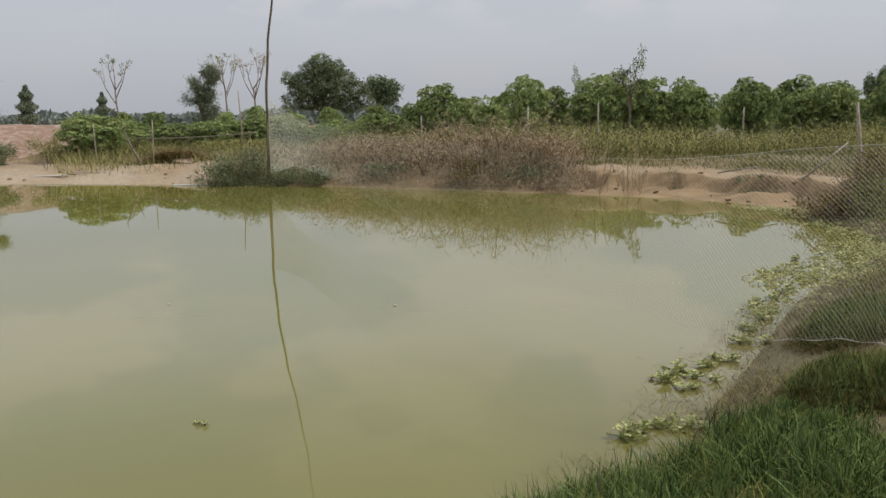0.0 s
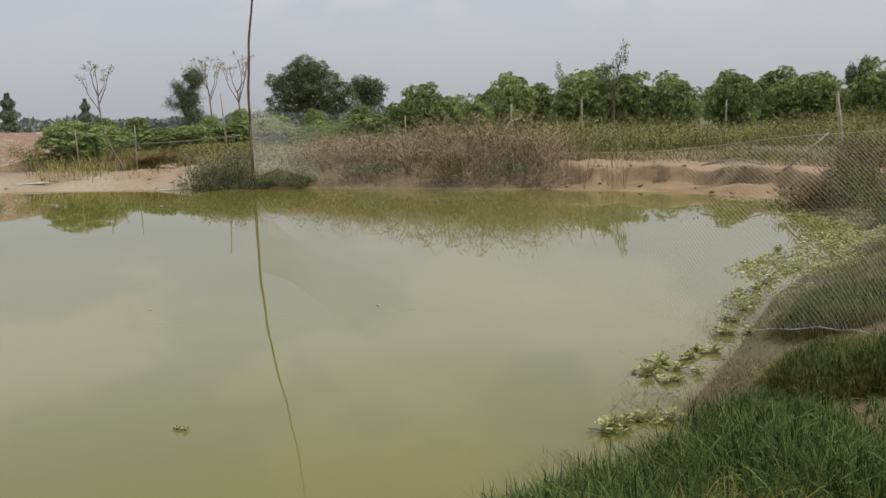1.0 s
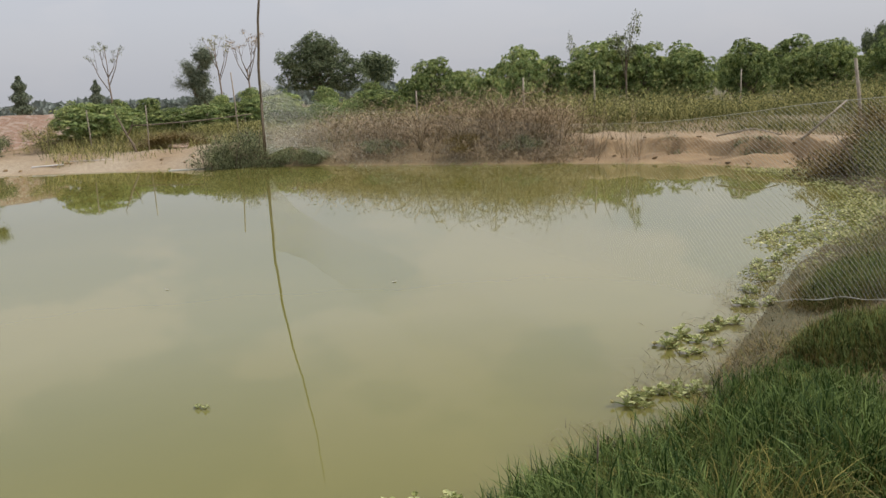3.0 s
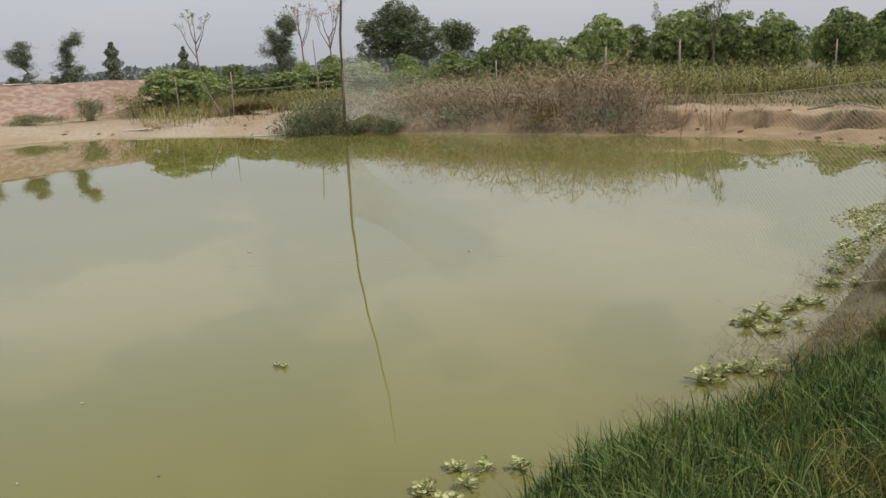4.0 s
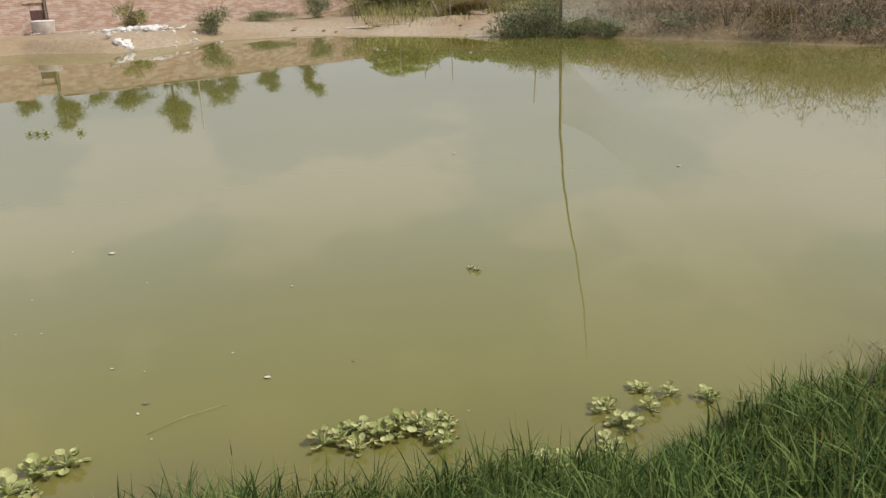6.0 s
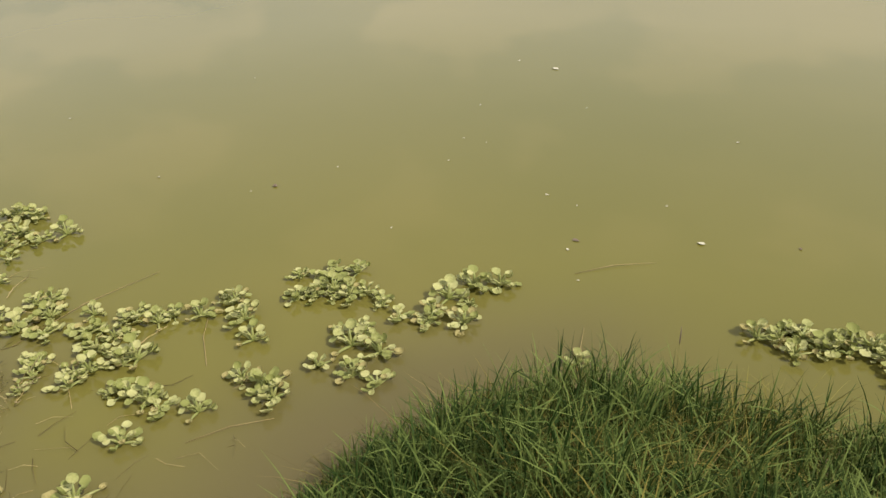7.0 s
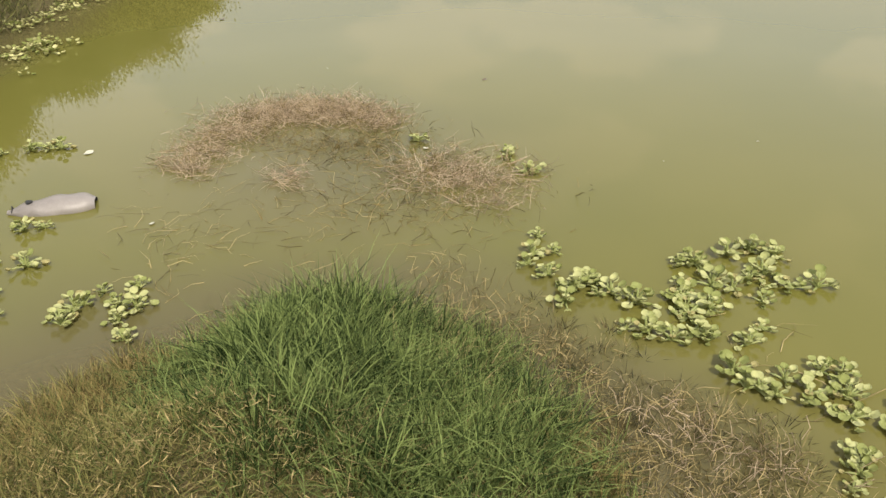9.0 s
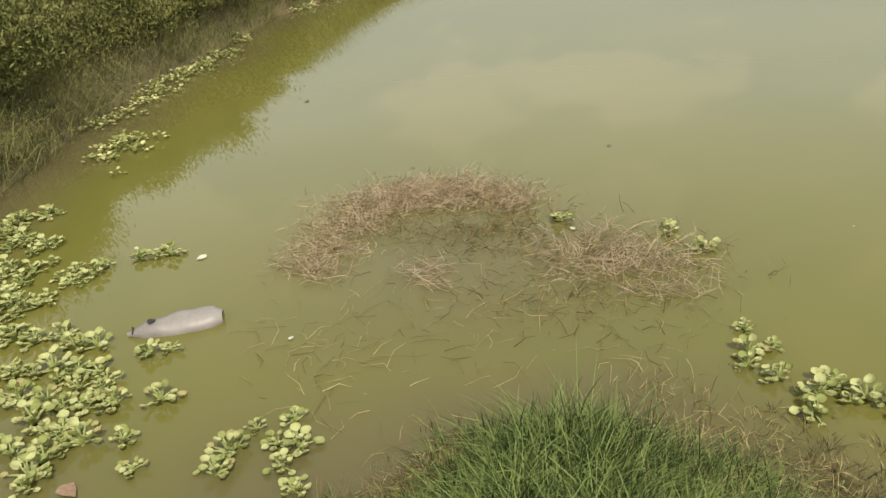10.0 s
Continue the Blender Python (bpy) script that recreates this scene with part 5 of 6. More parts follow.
for b, dist, w, h, m, text in ((-13.9, 32.6, 2.3, 1.55, M_SHRUB, "dark grey-green shrub at the far waterline"), (-15.5, 32.8, 1.8, 1.3, M_SHRUB, "grey-green shrub beside the sand flat"), (-12.2, 33.2, 1.9, 1.5, M_SHRUB, "dark shrub beside the bamboo pole"),
                               (-34.7, 39.0, 1.4, 1.45, M_SHRUB, "sparse shrub against the brick wall"), (-39.8, 40.6, 1.3, 1.3, M_WEED, "dry shrub beside the white rubble"),
                               (-28.0, 43.5, 1.25, 1.3, M_SHRUB, "shrub near the end of the brick wall"), (-25.2, 44.0, 1.6, 1.5, M_WEED, "dry shrub where the wall ends"), (-31.4, 43, 2.4, 0.6, M_SHRUB, "low green mound below the wall"),
                               (27.4, 22.8, 2.3, 1.9, M_BROWNWEED, "brown dead shrub beside the net posts"), (24.9, 21.8, 1.5, 0.9, M_BROWNWEED, "brown dry shrub on the clay bank"), (27.2, 21.2, 1.9, 1.25, M_WESTWEED, "dark green shrub under the leaning net post"), (30.7, 18.8, 1.6, 0.8, M_WESTWEED, "dark shrub hanging under the clay edge"), (32.6, 18.4, 1.5, 0.7, M_SHRUB, "dark brush filling the undercut bank"),
                               (-7.0, 45.5, 3.6, 1.9, M_ORCHARD, "pale green bush in front of the orchard"), (1.2, 35, 2.4, 1.5, M_WEED, "dry shrub among the dead stalks"),
                               (-10.6, 32.0, 1.7, 0.95, M_SHRUB, "dark low shrub behind the net's raised edge"), (-8.6, 31.6, 1.6, 0.7, M_SHRUB, "dark low growth at the far waterline"), (-4.0, 31.2, 1.5, 0.6, M_SHRUB, "dark growth at the foot of the dead stalks"), (2.2, 29.4, 1.5, 0.7, M_BROWNWEED, "brown growth at the foot of the dead stalks"), (5.6, 28.8, 1.5, 0.65, M_SHRUB, "dark growth at the foot of the dead stalks")):
    ob = shrub(rng_t, w, h, 7000 if h > 1.5 else 3000, m, text, 0.09)
    px, py = polar(b, dist)
    ob.matrix_basis = pose(px, py, float(height(px, py)) - 0.03, 0, 0, rng_t.uniform(0, 360))

# dead stalk thicket along the far shore
def thicket_keep(x, y):
    d = shore_distance(x, y)
    return (0.7 * smooth(0.1, 0.4, d) + 0.3 * smooth(1.0, 2.2, d)) * smooth(7.0, 5.2, d) * smooth(-8.2, -6.0, x) * smooth(5.1, 3.5, x - (y - 27) * 0.25) * (0.15 + 0.85 * smooth(-0.5, 0.4, wave(x, y, 1.1, 70)))


x, y = scatter(rng_t, 24000, -9, 8, 26, 38, thicket_keep)
h = (0.35 + 0.75 * rng_t.random(len(x)) ** 1.6 + 1.0 * (rng_t.random(len(x)) < 0.06)) * (0.8 + 0.45 * smooth(-3, 1, x)) * (0.8 + 0.45 * wave(x, y, 1.1, 79)) * (0.38 + 0.62 * smooth(0.6, 2.4, shore_distance(x, y)))
dark = rng_t.random(len(x)) < smooth(-0.5, 0.7, wave(x, y, 0.8, 78) + 0.7 * smooth(-2, 1, x))
for name, k, m, text in (("dead_weed_thicket", ~dark, M_DEADWEED, "tall tan dead weed stalks along the far shore"), ("brown_weed_thicket", dark, M_BROWNWEED, "dark brown dead weed stalks along the far shore")):
    grow(name, x[k], y[k], h[k], rng_t.uniform(0.008, 0.018, k.sum()), rng_t.uniform(0.1, 1.5, k.sum()), m, rng_t, text, "dead weeds", 0.3)
k = rng_t.integers(0, len(x), 60000)
c = np.stack([x[k], y[k], height(x[k], y[k]) + h[k] * rng_t.uniform(0.25, 1.0, len(k))], 1) + rng_t.normal(size=(len(k), 3)) * 0.16
v, f = leaf_cards(c, rng_t.uniform(0.08, 0.28, len(k)), rng_t.uniform(0.010, 0.03, len(k)), rng_t, 0.0)
tagged(part_np("dead_twigs", v, f, M_DEADWEED), "fine brown twigs among the dead stalks", "dead weeds", kind="stuff")


# thin tall stems leaning over the far waterline
x, y = scatter(rng_t, 1500, -5, 6.5, 25, 33, lambda x, y: smooth(0.0, 0.3, shore_distance(x, y)) * smooth(2.0, 1.2, shore_distance(x, y)) * (0.15 + 0.85 * smooth(-1.5, 0.5, x)))
grow("tall_dead_stems", x, y, rng_t.uniform(1.1, 2.7, len(x)), rng_t.uniform(0.010, 0.018, len(x)), rng_t.uniform(0.05, 0.9, len(x)), M_DEADWEED, rng_t, "sparse tall dead stems leaning over the far waterline", "dead weeds", 0.7)


def belt_keep(x, y):
    b = np.degrees(np.arctan2(x, y))
    return smooth(33.5, 35.5, y + 0.15 * np.abs(x)) * smooth(47, 44, np.hypot(x, y)) * (0.3 + 0.7 * smooth(-0.7, 0.3, wave(x, y, 0.5, 71))) * smooth(-26, -23, b) * np.where(x < -6, smooth(37, 39.5, np.hypot(x, y)), 1.0) * np.clip(1 - 1.6 * bump2(x, y, -12.3, 38.6, 1.9, 1.5), 0, 1)


x, y = scatter(rng_t, 52000, -22, 34, 30, 48, belt_keep)
h = rng_t.uniform(0.3, 1.25, len(x)) * np.where(x < -4, 0.8, 1.05) * (0.85 + 0.4 * wave(x, y, 0.9, 88))
west = x < -6
for name, k, m, text in (("weed_belt", ~west, M_WEED, "yellow-brown tall weeds in front of the orchard"), ("hedge_weeds", west, M_WEED, "low ochre weeds in front of the hedge")):
    grow(name, x[k], y[k], h[k], rng_t.uniform(0.010, 0.026, k.sum()), rng_t.uniform(0.1, 1.3, k.sum()), m, rng_t, text, "weeds", 0.4)
bx, by, bh = x[~west], y[~west], h[~west]
x, y = scatter(rng_t, 150000, -22, -6, 33, 47, lambda x, y: smooth(7.2, 8.4, shore_distance(x, y)) * smooth(45.5, 43, np.hypot(x, y)) * (0.3 + 0.7 * smooth(-0.5, 0.4, wave(x, y, 0.8, 76))) * np.clip(1 - 1.6 * bump2(x, y, -12.3, 39.2, 1.9, 1.3), 0, 1))
grow("hedge_grass", x, y, rng_t.uniform(0.2, 0.75, len(x)) * (0.85 + 0.3 * wave(x, y, 0.9, 77)), rng_t.uniform(0.008, 0.018, len(x)), rng_t.uniform(0.4, 1.8, len(x)), M_WEED, rng_t, "rough ochre and green grass before the hedge", "weeds", 0.5)
x, y = scatter(rng_t, 150000, -24, 26, 22, 44, lambda x, y: smooth(4.6 - 1.4 * smooth(1, 3, x), 6.5 - 2.2 * smooth(1, 3, x), shore_distance(x, y)) * smooth(44, 40, np.hypot(x, y)) * (0.25 + 0.75 * smooth(-0.5, 0.5, wave(x, y, 0.7, 72))) * (1 - smooth(-19, -22, x)))
grow("meadow_grass", x, y, rng_t.uniform(0.12, 0.4, len(x)), rng_t.uniform(0.015, 0.03, len(x)), rng_t.uniform(0.3, 1.2, len(x)), M_GRASS2, rng_t, "dull green grass behind the far bank")

k = rng_t.integers(0, len(bx), 42000)
c = np.stack([bx[k], by[k], height(bx[k], by[k]) + bh[k] * rng_t.uniform(0.2, 1.0, len(k))], 1) + rng_t.normal(size=(len(k), 3)) * 0.12
v, f = leaf_cards(c, rng_t.uniform(0.08, 0.22, len(k)), rng_t.uniform(0.02, 0.06, len(k)), rng_t, 0.0)
tagged(part_np("weed_leaves", v, f, M_WEED), "ochre leaves of the tall weeds", "weeds", kind="stuff")

# rough growth of the shaded west bank
x, y = scatter(rng_t, 170000, -26, -8, -11, 2, lambda x, y: smooth(-0.2, 0.0, shore_distance(x, y)) * smooth(5, 3, shore_distance(x, y)) * smooth(-8.3, -10.0, x + 0.15 * y) * (0.5 + 0.5 * smooth(-0.5, 0.4, wave(x, y, 1.6, 73))))
wx0, wy0 = x, y
grow("west_bank_weeds", x, y, rng_t.uniform(0.25, 0.8, len(x)) * (0.8 + 0.35 * wave(x, y, 2.2, 91) + 0.15 * wave(x, y, 6.0, 92)), rng_t.uniform(0.004, 0.010, len(x)), rng_t.uniform(0.3, 1.7, len(x)), M_WESTWEED, rng_t, "dense dark green weeds covering the west bank", "weeds")
x, y = scatter(rng_t, 60000, -26, -8, -11, 2, lambda x, y: smooth(0.0, 0.4, shore_distance(x, y)) * smooth(5, 3, shore_distance(x, y)) * smooth(-8.3, -10.0, x + 0.15 * y) * (0.1 + 0.9 * smooth(-0.2, 0.6, wave(x, y, 1.3, 74))))
grow("west_bank_straw", x, y, rng_t.uniform(0.25, 0.75, len(x)), rng_t.uniform(0.003, 0.007, len(x)), rng_t.uniform(0.3, 1.7, len(x)), M_BROWNWEED, rng_t, "dry brown stems through the west bank weeds", "weeds")

k = rng_t.integers(0, len(wx0), 50000)
c = np.stack([wx0[k], wy0[k], height(wx0[k], wy0[k]) + rng_t.random(len(k)) ** 0.6 * 0.62], 1) + rng_t.normal(size=(len(k), 3)) * 0.05
v, f = leaf_cards(c, rng_t.uniform(0.02, 0.06, len(k)), rng_t.uniform(0.006, 0.014, len(k)), rng_t, 0.0)
tagged(part_np("west_bank_leaves", v, f, M_WESTWEED), "small olive leaves of the west bank weeds", "weeds", kind="stuff")

# leafy clumps along the west bank
WEST = [shrub(rng_t, w, h, n, M_WESTWEED, "dark green bushy clump on the shaded west bank", 0.06, "bush") for w, h, n in ((1.5, 0.95, 9000), (1.1, 0.75, 7000), (1.9, 1.1, 11000))]
for ob in WEST:
    tagged(ob, group="bushes on the west bank")
spots = []
for i in range(60):
    k = (i % 30) / 29
    px = np.interp(k, [0, 1], [-10.6, -21.5]) + rng_t.normal() * 0.25
    py = np.interp(px, [-21.5, -17.4, -14.0, -11.0, -10.0], [-2.2, -3.6, -4.9, -5.4, -5.6]) - (0.45 if i < 30 else 1.7) - rng_t.uniform(0, 0.6)
    q = rng_t.uniform(0.75, 1.2)
    spots.append(pose(px, py, float(height(px, py)) - 0.05, 0, 0, rng_t.uniform(0, 360)) @ Matrix.Diagonal((q, q, q, 1)))
plant(WEST, spots)

# tussocks of the east bank
def mound(cx, cy, rx, ry, turn, n, hh, m, label):
    """A domed grass clump with its tallest blades in the middle."""
    q, a = np.sqrt(rng_t.random(n)), rng_t.uniform(0, 2 * np.pi, n)
    u, v, c, sn = q * np.cos(a) * rx, q * np.sin(a) * ry, math.cos(radians(turn)), math.sin(radians(turn))
    x, y = cx + u * c - v * sn, cy + u * sn + v * c
    x, y, az, vig, out_r = tufts(rng_t, x[::14], y[::14], 14, 0.04)
    q = np.clip(np.hypot(((x - cx) * c + (y - cy) * sn) / rx, (-(x - cx) * sn + (y - cy) * c) / ry), 0, 1)
    h = hh * np.sqrt(np.clip(1.12 - q * q, 0.1, 1)) * vig * rng_t.uniform(0.6, 1.2, len(x)) * (0.9 + 0.2 * wave(x, y, 5.0, 23))
    up = rng_t.uniform(0, 0.75, len(x)) * (rng_t.random(len(x)) < 0.9)
    grow("east_tussock", x, y, h * (1 - up) * rng_t.uniform(0.5, 1.0, len(x)), rng_t.uniform(0.0025, 0.006, len(x)), np.clip(0.15 + 0.5 * out_r * rng_t.uniform(0.4, 1.4, len(x)), 0.1, 1.6), m, rng_t, label, droop=0.8, az=az, lift=h * up)


mound(3.1, 5.92, 0.42, 0.82, 8, 30000, 0.37, M_GRASS, "dark domed grass tussock under the net hem")
mound(3.1, 5.92, 0.44, 0.84, 8, 22000, 0.35, M_BANKOLIVE, "yellowing blades through the domed tussock under the net hem")
mound(3.1, 5.92, 0.47, 0.86, 8, 9000, 0.33, M_BROWNWEED, "dry straws through the domed tussock under the net hem")
mound(4.25, 8.2, 0.55, 0.95, -14, 18000, 0.36, M_GRASS, "olive domed grass tussock behind the net")
mound(4.25, 8.2, 0.6, 1.0, -14, 18000, 0.34, M_GRASS2, "yellowing blades through the tussock behind the net")
mound(4.3, 8.2, 0.75, 1.15, -14, 9000, 0.24, M_BROWNWEED, "dry brown stems through the tussock behind the net")
for n, hh, m, text in ((110, 0.24, M_WESTWEED, "scattered olive weed tufts on the eroded east bank"), (90, 0.2, M_GRASS2, "yellowing grass tufts on the eroded east bank"), (200, 0.14, M_BROWNWEED, "brown withered tufts on the eroded east bank")):
    x, y = scatter(rng_t, n * 12, 2.9, 12.5, 6.4, 21, lambda x, y: smooth(0.5, 0.9, shore_distance(x, y)) * smooth(4.5, 3, shore_distance(x, y)) * smooth(-0.4, 0.5, wave(x, y, 1.4, 95)))
    x, y, az, vig, out_r = tufts(rng_t, x[:n], y[:n], 70, 0.13)
    grow("east_weed_tufts", x, y, hh * vig * rng_t.uniform(0.4, 1.2, len(x)), rng_t.uniform(0.004, 0.009, len(x)), rng_t.uniform(0.3, 1.6, len(x)), m, rng_t, text, "weeds", droop=0.8, az=az)
mound(9.3, 13.9, 0.8, 0.5, 20, 7000, 0.28, M_WESTWEED, "olive weeds over the bare hump of the east bank")
mound(8.2, 12.3, 0.7, 0.5, 0, 6000, 0.22, M_GRASS2, "yellowing grass patch on the east bank")
mound(9.4, 15.6, 0.9, 0.6, 0, 14000, 0.45, M_SHRUB, "dark brush hanging under the clay edge")
x, y = scatter(rng_t, 60000, 2.5, 10.5, 20, 30, lambda x, y: smooth(1.3, 1.5, shore_distance(x, y)) * smooth(2.1, 1.8, shore_distance(x, y)) * smooth(0.1, 0.6, wave(x, y, 2.8, 25)))
grow("bank_fringe", x, y, rng_t.uniform(0.05, 0.24, len(x)), rng_t.uniform(0.008, 0.018, len(x)), rng_t.uniform(0.4, 1.6, len(x)), M_SHRUB, rng_t, "dark brush hanging over the clay bank's edge", "weeds")
x, y = scatter(rng_t, 14000, 2.5, 12, 4, 20, lambda x, y: smooth(0.1, 0.6, shore_distance(x, y)) * smooth(5, 3, shore_distance(x, y)) * (0.08 + smooth(0.1, 0.7, wave(x, y, 1.1, 75))))
grow("east_bank_grass", x, y, rng_t.uniform(0.06, 0.22, len(x)), rng_t.uniform(0.004, 0.009, len(x)), rng_t.uniform(0.3, 1.2, len(x)), M_GRASS2, rng_t, "thin olive grass on the eroded east bank")


# ---- the brick wall ----
WALL_A, WALL_B = Vector((-29.05, 29.75)), Vector((-21.05, 46.7))


WALL_DIR = (WALL_B - WALL_A).normalized()


def brick_wall(start, end, slabs, seed):
    run = end - start
    root = empty("brick_wall", start.x, start.y, 0.0, math.degrees(math.atan2(run.y, run.x)))
    rng = np.random.default_rng(seed)
    L = run.length
    n = int(L * 3)
    xs = np.linspace(0, L, n)
    top = 2.27 + 0.03 * np.sin(xs * 0.9) + rng.normal(size=n) * 0.012
    v = []
    for x0, t in zip(xs, top):
        v += [(x0, -0.12, -0.2), (x0, -0.12, t), (x0, 0.12, t + 0.01), (x0, 0.12, -0.2)]
    f = [(4 * i + j, 4 * i + 4 + j, 4 * i + 4 + (j + 1) % 4, 4 * i + (j + 1) % 4) for i in range(n - 1) for j in range(4)]
    f += [(0, 1, 2, 3), (4 * n - 1, 4 * n - 2, 4 * n - 3, 4 * n - 4)]
    part_np("masonry", v, f, M_BRICK, root, "weathered red brick with pale mortar smears")
    for i in range(slabs):
        part("coping_slab", box(0.9 + i * 1.62, 0, 2.29, 1.55, 0.34, 0.05, rng.normal() * 0.8, 0.012), M_PLANK, root, "pale grey coping slab")
    return tagged(root, "long weathered red brick boundary wall with patchy mortar", "wall")


brick_wall(WALL_A, WALL_B, 7, 8)
brick_wall(WALL_A - WALL_DIR * 9.5, WALL_A - WALL_DIR * 1.15, 0, 9)


def yard_gate():
    """A low doorway in the wall: two posts, a dark window over a boarded front, a brick lintel."""
    mid = WALL_A - WALL_DIR * 0.575
    root = empty("yard_gate", mid.x, mid.y, 0.3, math.degrees(math.atan2(WALL_DIR.y, WALL_DIR.x)))
    part("gate_post", box(-0.52, -0.02, -0.2, 0.14, 0.2, 2.05, 0, 0.015), M_BRICK, root, "brick gate pier")
    part("gate_post", box(0.50, -0.02, -0.2, 0.09, 0.2, 1.95, 0, 0.015), M_BARK, root, "dark timber post")
    part("lintel", box(0, 0, 1.45, 0.88, 0.16, 0.38, 0, 0.015), M_BRICK, root, "dull brick lintel")
    part("dark_panel", box(0.16, 0.02, 0.66, 0.54, 0.05, 0.5, 0, 0.01), M_HATCH, root, "dark maroon hatch")
    part("upper_panel", box(0.16, 0.03, 1.16, 0.54, 0.05, 0.29, 0, 0.01), M_BRICK, root, "brick infill")
    part("side_panel", box(-0.28, 0.02, 0.1, 0.30, 0.06, 1.34, 0, 0.01), M_BRICK, root, "brick-red side board")
    part("lower_panel", box(0.16, 0.02, 0.05, 0.54, 0.05, 0.6, 0, 0.01), M_PANEL, root, "grey lower board")
    return tagged(root, "dark low doorway between the brick walls", "gate")


yard_gate()


def tank():
    mid = WALL_A - WALL_DIR * 0.55 + Vector((0.75, -0.35))
    z = float(height(mid.x, mid.y))
    root = empty("water_tank", mid.x, mid.y, z - 0.03, math.degrees(math.atan2(WALL_DIR.y, WALL_DIR.x)))
    ring = [(0.0, 0.42), (0.04, 0.45), (0.42, 0.47), (0.5, 0.48), (0.53, 0.46)]
    part_np("basin", *tube([(0, 0, z0) for z0, _ in ring], [r for _, r in ring], 20), M_PLANK, root, "grey cast drum", True)
    part_np("lid", *tube([(0.01, 0, 0.532), (0.01, 0, 0.56), (0.01, 0, 0.575)], [0.49, 0.49, 0.45], 20), M_WHITE, root, "pale flat cover")
    return tagged(root, "round grey concrete tank with a pale cover before the doorway", "tank")


tank()


def lump(rng, r, flat=0.6):
    """An angular stone or clod: a squashed, jittered icosphere."""
    bm = bmesh.new()
    bmesh.ops.create_icosphere(bm, subdivisions=1, radius=r)
    for v in bm.verts:
        v.co *= 1 + rng.uniform(-0.25, 0.25)
        v.co.z *= flat
    return bm


def lump_meshes(name, rng, material, count=4):
    out = []
    for _ in range(count):
        bm = lump(rng, 1.0)
        me = bpy.data.meshes.new(name)
        bm.to_mesh(me)
        bm.free()
        me.materials.append(material)
        out.append(me)
    return out


rng_s = np.random.default_rng(21)


def strew(name, meshes, rng, spots, size, label, category, group, sink=0.25):
    for x, y in spots:
        r = rng.uniform(*size)
        ob = new(name, meshes[rng.integers(len(meshes))])
        ob.matrix_basis = pose(x, y, max(float(height(x, y)), 0.0) + r * (0.6 - sink), rng.uniform(-15, 15), rng.uniform(-15, 15), rng.uniform(0, 360)) @ Matrix.Diagonal((r * rng.uniform(0.8, 1.5), r, r, 1))
        tagged(ob, label, category, group)


white_lumps = lump_meshes("rubble", rng_s, M_WHITE)
strew("rubble", white_lumps, rng_s, [(-24.6 + rng_s.normal() * 0.75, 30.3 + rng_s.normal() * 0.4) for _ in range(46)], (0.06, 0.24), "chunk of white rubble on the muddy shore", "rubble", "white rubble heap")
strew("rubble", white_lumps, rng_s, [(-23.2 + rng_s.normal() * 0.9, 31.2 + rng_s.normal() * 0.4) for _ in range(12)], (0.05, 0.12), "small white rubble piece on the shore", "rubble", "white rubble heap")
strew("rubble", white_lumps, rng_s, [(-22.6 + rng_s.normal() * 0.3, 26.6 + rng_s.normal() * 0.25) for _ in range(10)], (0.10, 0.26), "white rubble at the water's edge", "rubble", "white rubble heap")
strew("rubble", white_lumps, rng_s, [(-24.2 + rng_s.normal() * 1.3, 29.8 + rng_s.normal() * 0.7) for _ in range(60)], (0.03, 0.10), "small chip of white rubble on the muddy shore", "rubble", "white rubble heap", 0.4)
clods = lump_meshes("clod", rng_s, M_GROUND)


def on_bank(rng, n, x0, x1, y0, y1, lo, hi):
    x, y = scatter(rng, n * 40, x0, x1, y0, y1, lambda x, y: ((shore_distance(x, y) > lo) & (shore_distance(x, y) < hi)).astype(float))
    return list(zip(x[:n], y[:n]))


strew("soil_clod", clods, rng_s, on_bank(rng_s, 40, 3, 12, 20, 30, 0.3, 2.2), (0.03, 0.08), "tan clod of earth on the clay bank", "clod", "clods on the far bank")
strew("soil_clod", clods, rng_s, on_bank(rng_s, 50, 3, 11, 5, 19, 0.3, 3.0), (0.02, 0.06), "tan clod of earth on the eroded bank", "clod", "clods on the east bank")
strew("soil_clod", clods, rng_s, on_bank(rng_s, 14, -22, -9, 25, 36, 0.2, 4.0), (0.04, 0.10), "grey-tan clod on the sandy flat", "clod", "clods on the sand flat")


# ---- poles, posts and planks ----
def bamboo_pole():
    root = empty("bamboo_pole", -6.62, 31.9, 0.0)
    zs = np.linspace(-0.6, 13.1, 26)
    s = zs / 13.1
    xs = np.interp(zs, [-0.6, 0, 1.8, 3.6, 5.3, 7, 9, 11, 13.1], [0, 0, -0.03, -0.02, 0.10, 0.34, 0.74, 1.06, 1.22])
    wob = 0.012 * np.sin(zs * 3.1)
    culm = part_np("culm", *tube(np.stack([xs + wob, 0.02 * np.sin(zs * 1.7), zs], 1), np.interp(zs, [-0.6, 1.5, 6, 13.1], [0.065, 0.055, 0.042, 0.014]), 8), M_BAMBOO, root, "tall dark weathered bamboo culm", True)
    for i in range(14):
        z = 0.5 + i * 0.86
        part_np("node_ring", *tube([(np.interp(z, zs, xs + wob), 0, z - 0.015), (np.interp(z, zs, xs + wob), 0, z + 0.015)], np.interp(z, [0, 6, 13.1], [0.068, 0.05, 0.022]), 8), M_BAMBOO, culm)
    part_np("spare_pole", *tube([(-0.09, -0.05, -0.3), (-0.02, -0.06, 2.4)], [0.03, 0.025], 6), M_BAMBOO, root, "short second cane lashed to it", True)
    return tagged(root, "tall thin bamboo pole holding the net at the far shore", "pole")


bamboo_pole()


